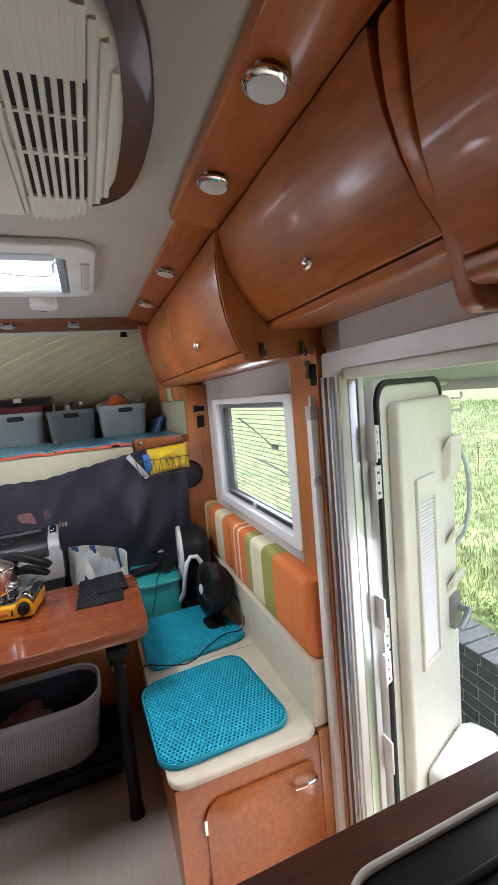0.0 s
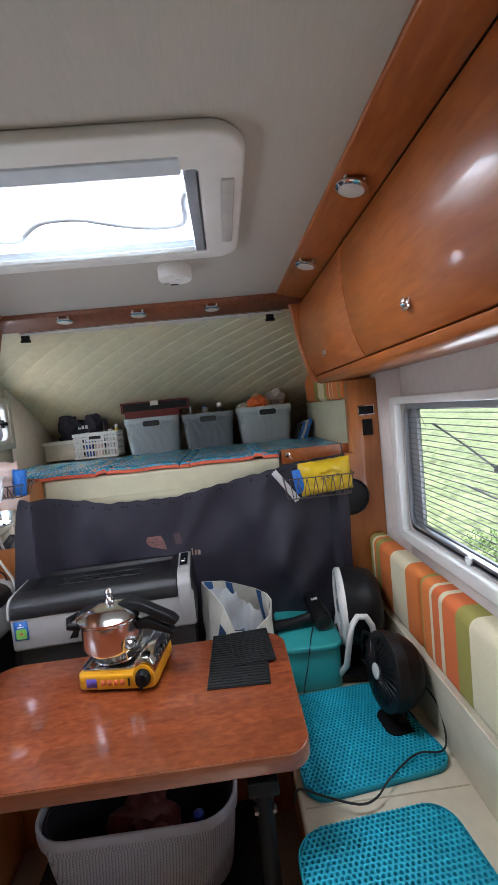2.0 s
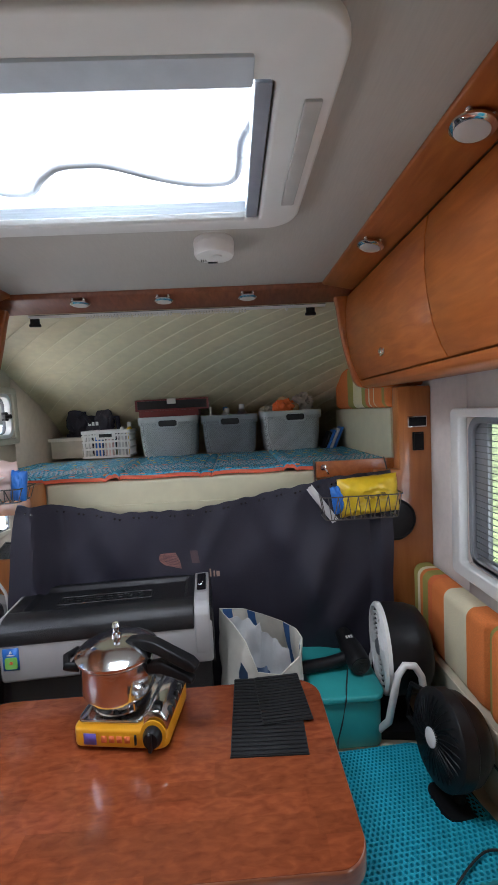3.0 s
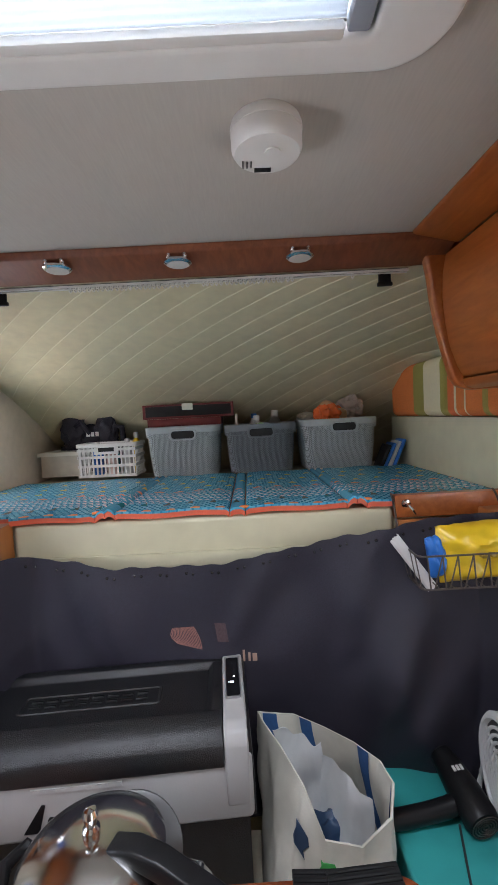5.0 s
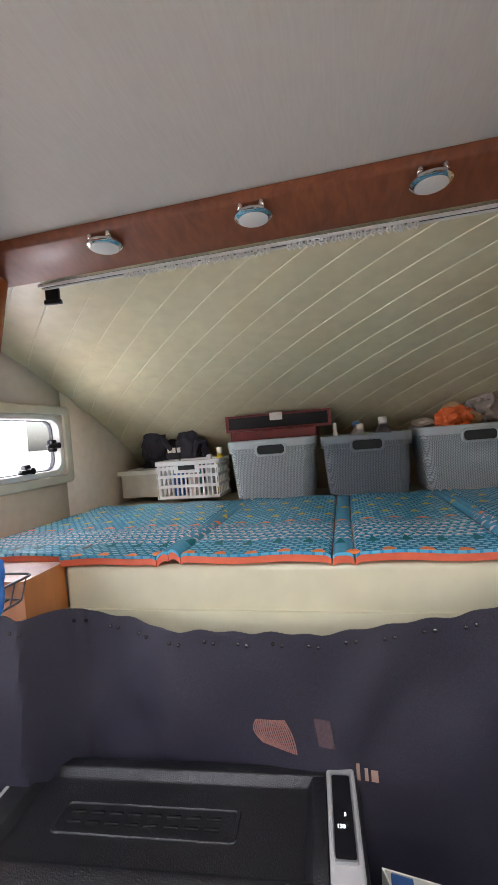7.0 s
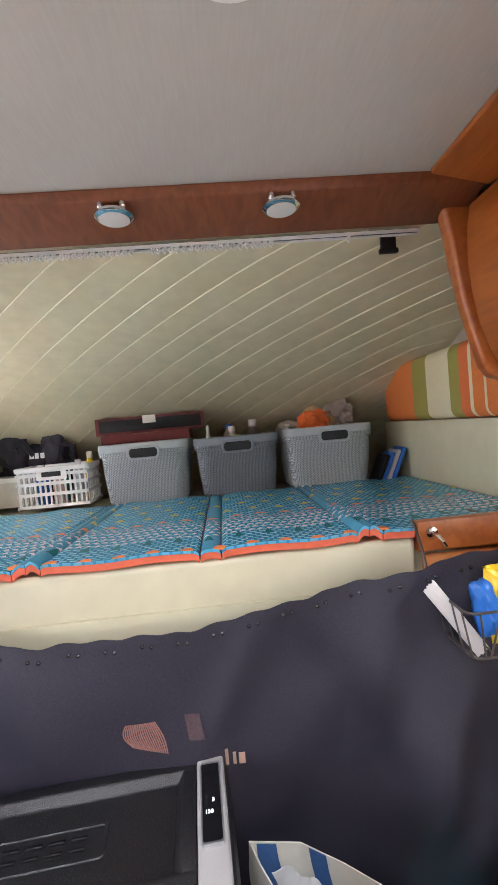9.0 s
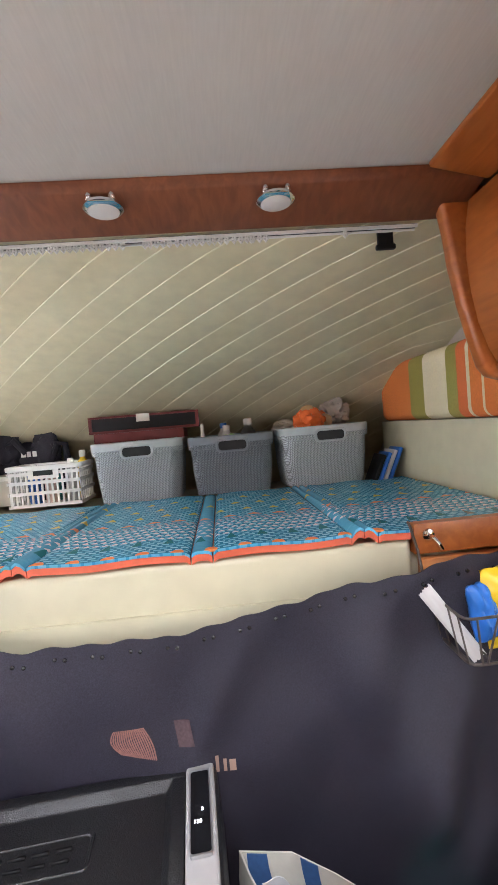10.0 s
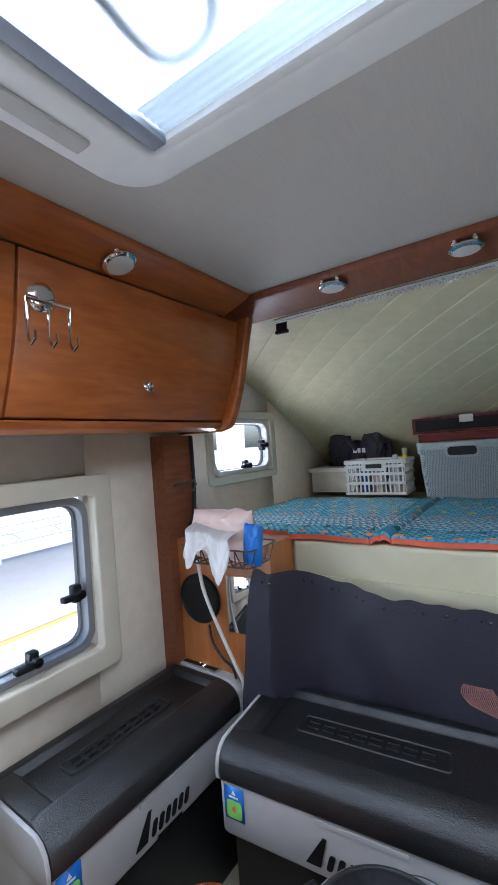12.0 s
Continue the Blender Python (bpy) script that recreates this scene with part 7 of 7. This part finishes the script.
part("head_strip", box(B(), 0.79, 0.84, y0, y1, zt - 0.03, zt - 0.002, 0.004), OFFWHITE, dj)
part("sill", box(B(), 0.775, 0.85, y0 + 0.002, y1 - 0.002, -0.02, 0.03, 0.004), ALU, dj)
for z in (1.33, 0.85, 0.42):
    part("hinge", box(B(), 0.842, 0.85, 1.02, 1.065, z - 0.05, z + 0.05, 0.003), WHITE, dj)
pl = thing("screen_pole", (0.748, 1.178, 0), "white aluminium pole leaning on the door post", "pole")
part("tube", soften(box(B(), 0.734, 0.756, 1.158, 1.184, 0.02, 1.425), 0.004), WHITE, pl)
part("cap", soften(box(B(), 0.732, 0.7565, 1.156, 1.186, 1.4, 1.44), 0.004), COOLER_GREY, pl, "grey end cap")
part("hook", box(B(), 0.738, 0.75, 1.164, 1.174, 1.44, 1.47, 0.003), ALU, pl)
part("clip", box(B(), 0.73, 0.7565, 1.152, 1.16, 1.21, 1.235, 0.002), COOLER_GREY, pl)

leaf = thing("door_2", (0.868, 1.035, 0), "open cream entrance door with handle and storage pockets", "door")
leaf["kind"] = "structure"
leaf.matrix_basis = pose(0.868, 1.058, 0, 0, 0, 24)
W = 0.46
IVORY = surface("ivory_door_plastic", (0.8, 0.78, 0.68), 0.45, 0, 0.03, 20, 0.06, 160)
part("slab", soften(prism(B(), rounded(0, W, 0.05, 1.5, 0.07, 6), "y", 0.0, 0.032), 0.005), WHITE, leaf, local=True)
part("seal", soften(ring(B(), rounded(0.004, W - 0.004, 0.055, 1.496, 0.066, 6), rounded(0.02, W - 0.02, 0.07, 1.48, 0.055, 6), "y", -0.012, 0.002), 0.004, 2, 60), RUBBER_AND_GAPS, leaf, "dark rubber seal", local=True)
part("liner", soften(prism(B(), rounded(0.022, W - 0.018, 0.075, 1.478, 0.055, 6), "y", -0.006, -0.001), 0.002, 2), IVORY, leaf, "moulded ivory liner", local=True)
part("raised_panel", soften(prism(B(), rounded(0.06, W - 0.012, 0.1, 1.432, 0.03, 5), "y", -0.045, -0.004), 0.014, 3), IVORY, leaf, local=True)
wnd = part("window_blind", soften(ring(B(), rounded(0.135, 0.275, 0.6, 1.2, 0.008), rounded(0.148, 0.258, 0.615, 1.13, 0.005), "y", -0.055, -0.042), 0.003, 2, 60), IVORY, leaf, "window with closed pleated blind", local=True)
for i in range(42):
    part("pleat", prism(B(), [(-0.0455, 0.617 + i * 0.0122), (-0.05, 0.623 + i * 0.0122), (-0.0455, 0.629 + i * 0.0122)], "x", 0.149, 0.257), WHITE, wnd, local=True)
for z0, z1 in ((1.14, 1.3), (0.93, 0.99), (0.76, 0.84)):
    part("pocket", soften(prism(B(), [(-0.04, z0), (-0.07, z0 + 0.04), (-0.078, z1), (-0.07, z1), (-0.042, z1 - 0.05)], "x", 0.345, 0.44), 0.006, 2), IVORY, leaf, "ivory pocket", local=True)
han = part("handle_plate", soften(box(B(), 0.36, 0.425, -0.062, -0.042, 0.64, 0.75), 0.012, 3), GREY_ALU, leaf, "grey lock plate", local=True)
part("lever", tube(B(), [(0.405, -0.065, 0.7), (0.405, -0.09, 0.7), (0.37, -0.096, 0.69), (0.33, -0.09, 0.665)], 0.012, 10), GREY_ALU, han, "grey lever", local=True)
part("grab_rail", tube(B(), [(0.44, -0.03, 1.31), (0.475, -0.05, 1.26), (0.505, -0.065, 1.18), (0.515, -0.07, 1.1), (0.51, -0.067, 1.02), (0.49, -0.055, 0.94), (0.445, -0.03, 0.89)], 0.0075, 10), surface("pale_blue_plastic", (0.5, 0.56, 0.6), 0.4), leaf, "pale curved grab rail", local=True)
for z in (1.42, 1.38):
    part("coat_hook", tube(B(), [(0.43, -0.05, z), (0.45, -0.07, z - 0.005), (0.47, -0.07, z + 0.005), (0.475, -0.065, z + 0.015)], 0.004, 6), WHITE, leaf, local=True)
for z in (1.33, 1.22, 0.78, 0.68):
    part("hinge_plate", soften(box(B(), -0.028, 0.004, -0.014, -0.003, z - 0.045, z + 0.045), 0.003), WHITE, leaf, local=True)
    for dz in (-0.028, 0.0, 0.028):
        part("hinge_bolt", lathe(B(), [(0.004, 0.0), (0.004, -0.003), (0.001, -0.0036)], 8, (-0.014, -0.014, z + dz), "y"), DARK_STEEL, leaf, local=True)
part("waste_bin", soften(prism(B(), [(0.12, 0.06), (0.46, 0.06), (0.5, 0.1), (0.51, 0.16), (0.47, 0.23), (0.4, 0.27), (0.12, 0.29)], "y", -0.16, -0.048), 0.025, 4), WHITE, leaf, "white moulded waste bin", local=True)

# ---- outside ----


def ground_z(x, y):
    if x < 2.05:
        return -0.64
    n1 = noise.noise(Vector((x * 0.3, y * 0.3, 0)))
    return 0.0 + min(0.5, 0.07 * (x - 2.05)) + 0.08 * n1 * min(1, (x - 2.05))


GRASS = surface("grass_ground", (0.3, 0.39, 0.17), 0.9, 0, 0.55, 9.0, 0.6, 14, blotch=0.4)
bm = B()
gx = [-3000, -400, -60, -20, -10, -4, 0, 1.5, 2.04, 2.06] + [2.3 + 0.35 * i for i in range(40)] + [20, 40, 90, 400, 3000]
gy = [-3000, -400, -60, -12] + [-6 + 0.6 * i for i in range(45)] + [25, 40, 90, 400, 3000]
gr = [[bm.verts.new((x, y, ground_z(x, y))) for y in gy] for x in gx]
for i in range(len(gx) - 1):
    for j in range(len(gy) - 1):
        bm.faces.new((gr[i][j], gr[i + 1][j], gr[i + 1][j + 1], gr[i][j + 1]))
solid("ground", bm, GRASS, "rough green meadow", "ground")
ROAD = surface("pale_worn_asphalt", (0.44, 0.43, 0.41), 0.9, 0, 0.15, 40, 0.4, 200)
solid("water", box(B(), -2500, -10.4, -2500, 2500, -0.66, -0.6), surface("hazy_water", (0.6, 0.65, 0.68), 0.2, 0, 0.05, 2, 0.2, 3), "pale hazy water beyond the railing", "water")
solid("road", box(B(), -10.4, -1.5, -60, 60, -0.65, -0.625), ROAD, "worn grey asphalt road", "road")
ln = solid("road_line", box(B(), -5.66, -5.52, -60, 60, -0.626, -0.62), surface("yellow_paint", (0.62, 0.44, 0.12), 0.8), "faded yellow road line", "road line")
gd = thing("guard_rail", (-9.9, 4, -0.63), "white and pale blue roadside railing", "railing")
RAIL = surface("rail_pale_blue", (0.62, 0.68, 0.7), 0.5)
for z in (-0.2, 0.02, 0.2):
    part("rail", tube(B(), [(-9.9, -20, z), (-9.9, 40, z)], 0.035, 8), RAIL, gd)
for i in range(30):
    part("post", box(B(), -9.94, -9.86, -20 + i * 2, -19.9 + i * 2, -0.64, 0.25, 0.01), RAIL, gd)
    part("wave", tube(B(), [(-9.9, -20 + i * 2 + 0.2 * q, -0.1 + 0.14 * math.sin(q * 0.63 * 2)) for q in range(11)], 0.025, 6), RAIL, gd)

# low wall of dark bricks along the bank
BRICK = surface("dark_blue_brick", (0.1, 0.115, 0.125), 0.8, 0, 0.25, 30, 0.4, 120)
MORTAR = surface("pale_mortar", (0.42, 0.42, 0.41), 0.9, 0, 0.1, 60, 0.3)
bw = tagged(new("garden_wall", mesh_of("garden_wall", box(B(), 1.935, 2.17, -2.0, 5.0, -0.64, 0.008), MORTAR)), "low wall of dark bricks with a brick coping", "wall", kind="structure")
bm = box(B(), -0.006, 0.006, -0.094, 0.094, -0.03, 0.03, 0.003, 1)
brick = mesh_of("brick", bm, BRICK)
bm = box(B(), -0.125, 0.125, -0.046, 0.046, -0.03, 0.03, 0.004, 1)
cop = mesh_of("coping_brick", bm, BRICK)
for r in range(8):
    for i in range(24):
        y = 0.2 + i * 0.2 + (0.1 if r % 2 else 0)
        ob = new("brick", brick)
        ob.parent = bw
        ob.matrix_basis = pose(1.933, y, -0.075 - r * 0.072)
for i in range(44):
    ob = new("coping_brick", cop)
    ob.parent = bw
    ob.matrix_basis = pose(2.05, 0.2 + i * 0.102, -0.006)

# tall grass and weeds on the bank
random.seed(7)
verts, faces, mats = [], [], []
for i in range(60000):
    d = random.random() ** 1.6
    x = 2.25 + 13 * d
    y = random.uniform(-1.5, 4) + d * random.uniform(-4, 14)
    z = ground_z(x, y)
    hgt = random.uniform(0.015, 0.075) * (2.0 if random.random() < 0.03 else 1) * (1 + 1.3 * d) * (0.5 + 1.2 * abs(noise.noise(Vector((x * 0.9, y * 0.9, 5)))))
    a = random.uniform(0, 6.283)
    w = random.uniform(0.0015, 0.004) * (1 + 1.6 * d)
    lx, ly = random.uniform(-0.6, 0.6) * hgt, random.uniform(-0.6, 0.6) * hgt
    k_ = len(verts)
    c, s_ = math.cos(a) * w, math.sin(a) * w
    verts += [(x - c, y - s_, z - 0.01), (x + c, y + s_, z - 0.01), (x + lx * 0.4 + c * 0.8, y + ly * 0.4 + s_ * 0.8, z + hgt * 0.6), (x + lx * 0.4 - c * 0.8, y + ly * 0.4 - s_ * 0.8, z + hgt * 0.6), (x + lx, y + ly, z + hgt)]
    faces += [(k_, k_ + 1, k_ + 2, k_ + 3), (k_ + 3, k_ + 2, k_ + 4)]
me = bpy.data.meshes.new("grass")
me.from_pydata(verts, [], faces)
mg, ng, lg_, bgm = material("grass_blades")
geo = ng.new("ShaderNodeNewGeometry")
rr = ramp(ng, [(0.0, (0.14, 0.23, 0.05)), (0.45, (0.32, 0.42, 0.15)), (0.75, (0.48, 0.52, 0.27)), (1.0, (0.56, 0.45, 0.32))])
lg_.new(geo.outputs["Random Per Island"], rr.inputs[0])
lg_.new(rr.outputs[0], bgm.inputs["Base Color"])
bgm.inputs["Roughness"].default_value = 0.7
me.materials.append(mg)
tagged(new("meadow_grass", me), "tall green and straw-coloured meadow grass", "grass", kind="stuff")

# broad-leaved weeds over the wall's edge and dry stalks in the meadow
LEAF, nl, llk, lbs = material("weed_leaf")
lgeo = nl.new("ShaderNodeNewGeometry")
lrr = ramp(nl, [(0.0, (0.07, 0.16, 0.03)), (0.6, (0.17, 0.31, 0.07)), (1.0, (0.32, 0.45, 0.14))])
llk.new(lgeo.outputs["Random Per Island"], lrr.inputs[0])
llk.new(lrr.outputs[0], lbs.inputs["Base Color"])
lbs.inputs["Roughness"].default_value = 0.55
STALK = surface("dry_stalk", (0.2, 0.11, 0.06), 0.9)


def weed(x, y, size, leaves):
    z = ground_z(x, y)
    t = thing("weed", (x, y, z), "leafy green weed growing behind the garden wall", "weed", "weeds behind the wall")
    bm = B()
    for q in range(leaves):
        a, b, r = random.uniform(0, 6.283), random.uniform(0.1, 1.3), size * random.uniform(0.2, 1.0)
        c = Vector((math.cos(a) * math.cos(b) * r, math.sin(a) * math.cos(b) * r, math.sin(b) * r * 0.9))
        d = Vector((math.cos(a), math.sin(a), random.uniform(-0.5, 0.5))).normalized() * size * 0.17
        e = d.cross(Vector((0, 0, 1))).normalized() * size * 0.065
        vs = [bm.verts.new(c + k_) for k_ in (Vector(), d * 0.5 + e, d + Vector((0, 0, -0.1 * size)), d * 0.5 - e)]
        bm.faces.new(vs)
    part("foliage", bm, LEAF, t, smooth=False, local=True, kind="stuff")
    part("stem", tube(B(), [(0, 0, -0.02), (0.004, 0.003, size * 0.4), (0, 0.006, size * 0.8)], 0.003, 5), LEAF, t, local=True)


random.seed(15)
for i in range(46):
    weed(2.22 + abs(random.gauss(0, 0.28)), random.uniform(0.6, 4.4), random.uniform(0.1, 0.24), 70)
for i in range(14):
    x, y = random.uniform(2.6, 6), random.uniform(0.8, 5)
    dk = thing("dry_stalk", (x, y, ground_z(x, y)), "dry brown dock stalk in the meadow", "plant", "dry stalks")
    hh = random.uniform(0.3, 0.55)
    part("stem", tube(B(), [(0, 0, -0.02), (0.01, 0.0, hh * 0.5), (0.015, 0.01, hh)], 0.003, 5), STALK, dk, local=True)
    bm = B()
    for q in range(14):
        bmesh.ops.create_icosphere(bm, subdivisions=1, radius=0.009, matrix=Matrix.Translation((0.013 + random.uniform(-0.012, 0.012), 0.006 + random.uniform(-0.012, 0.012), hh * random.uniform(0.55, 1.0))))
    part("seed_head", bm, STALK, dk, local=True)

# awning over the door
aw = thing("awning", (1.7, 0.8, 1.5), "grey awning rolled out beside the door", "awning")
part("canopy", sheet(B(), lambda u, v: (0.86 + 1.7 * u, 0.74 + 2.76 * v, 1.74 - 0.27 * u - 0.02 * math.sin(math.pi * u)), 16, 16, (0, 0, 0.004)), surface("awning_cloth", (0.33, 0.36, 0.4), 0.7, 0, 0.05, 60, 0.2), aw)
part("front_bar", box(B(), 2.55, 2.6, 0.74, 3.5, 1.4, 1.475, 0.008), COOLER_GREY, aw)
part("support_arm", tube(B(), [(0.88, 1.25, 1.45), (2.5, 2.4, 1.46)], 0.016, 8), WHITE, aw, "white support arm")
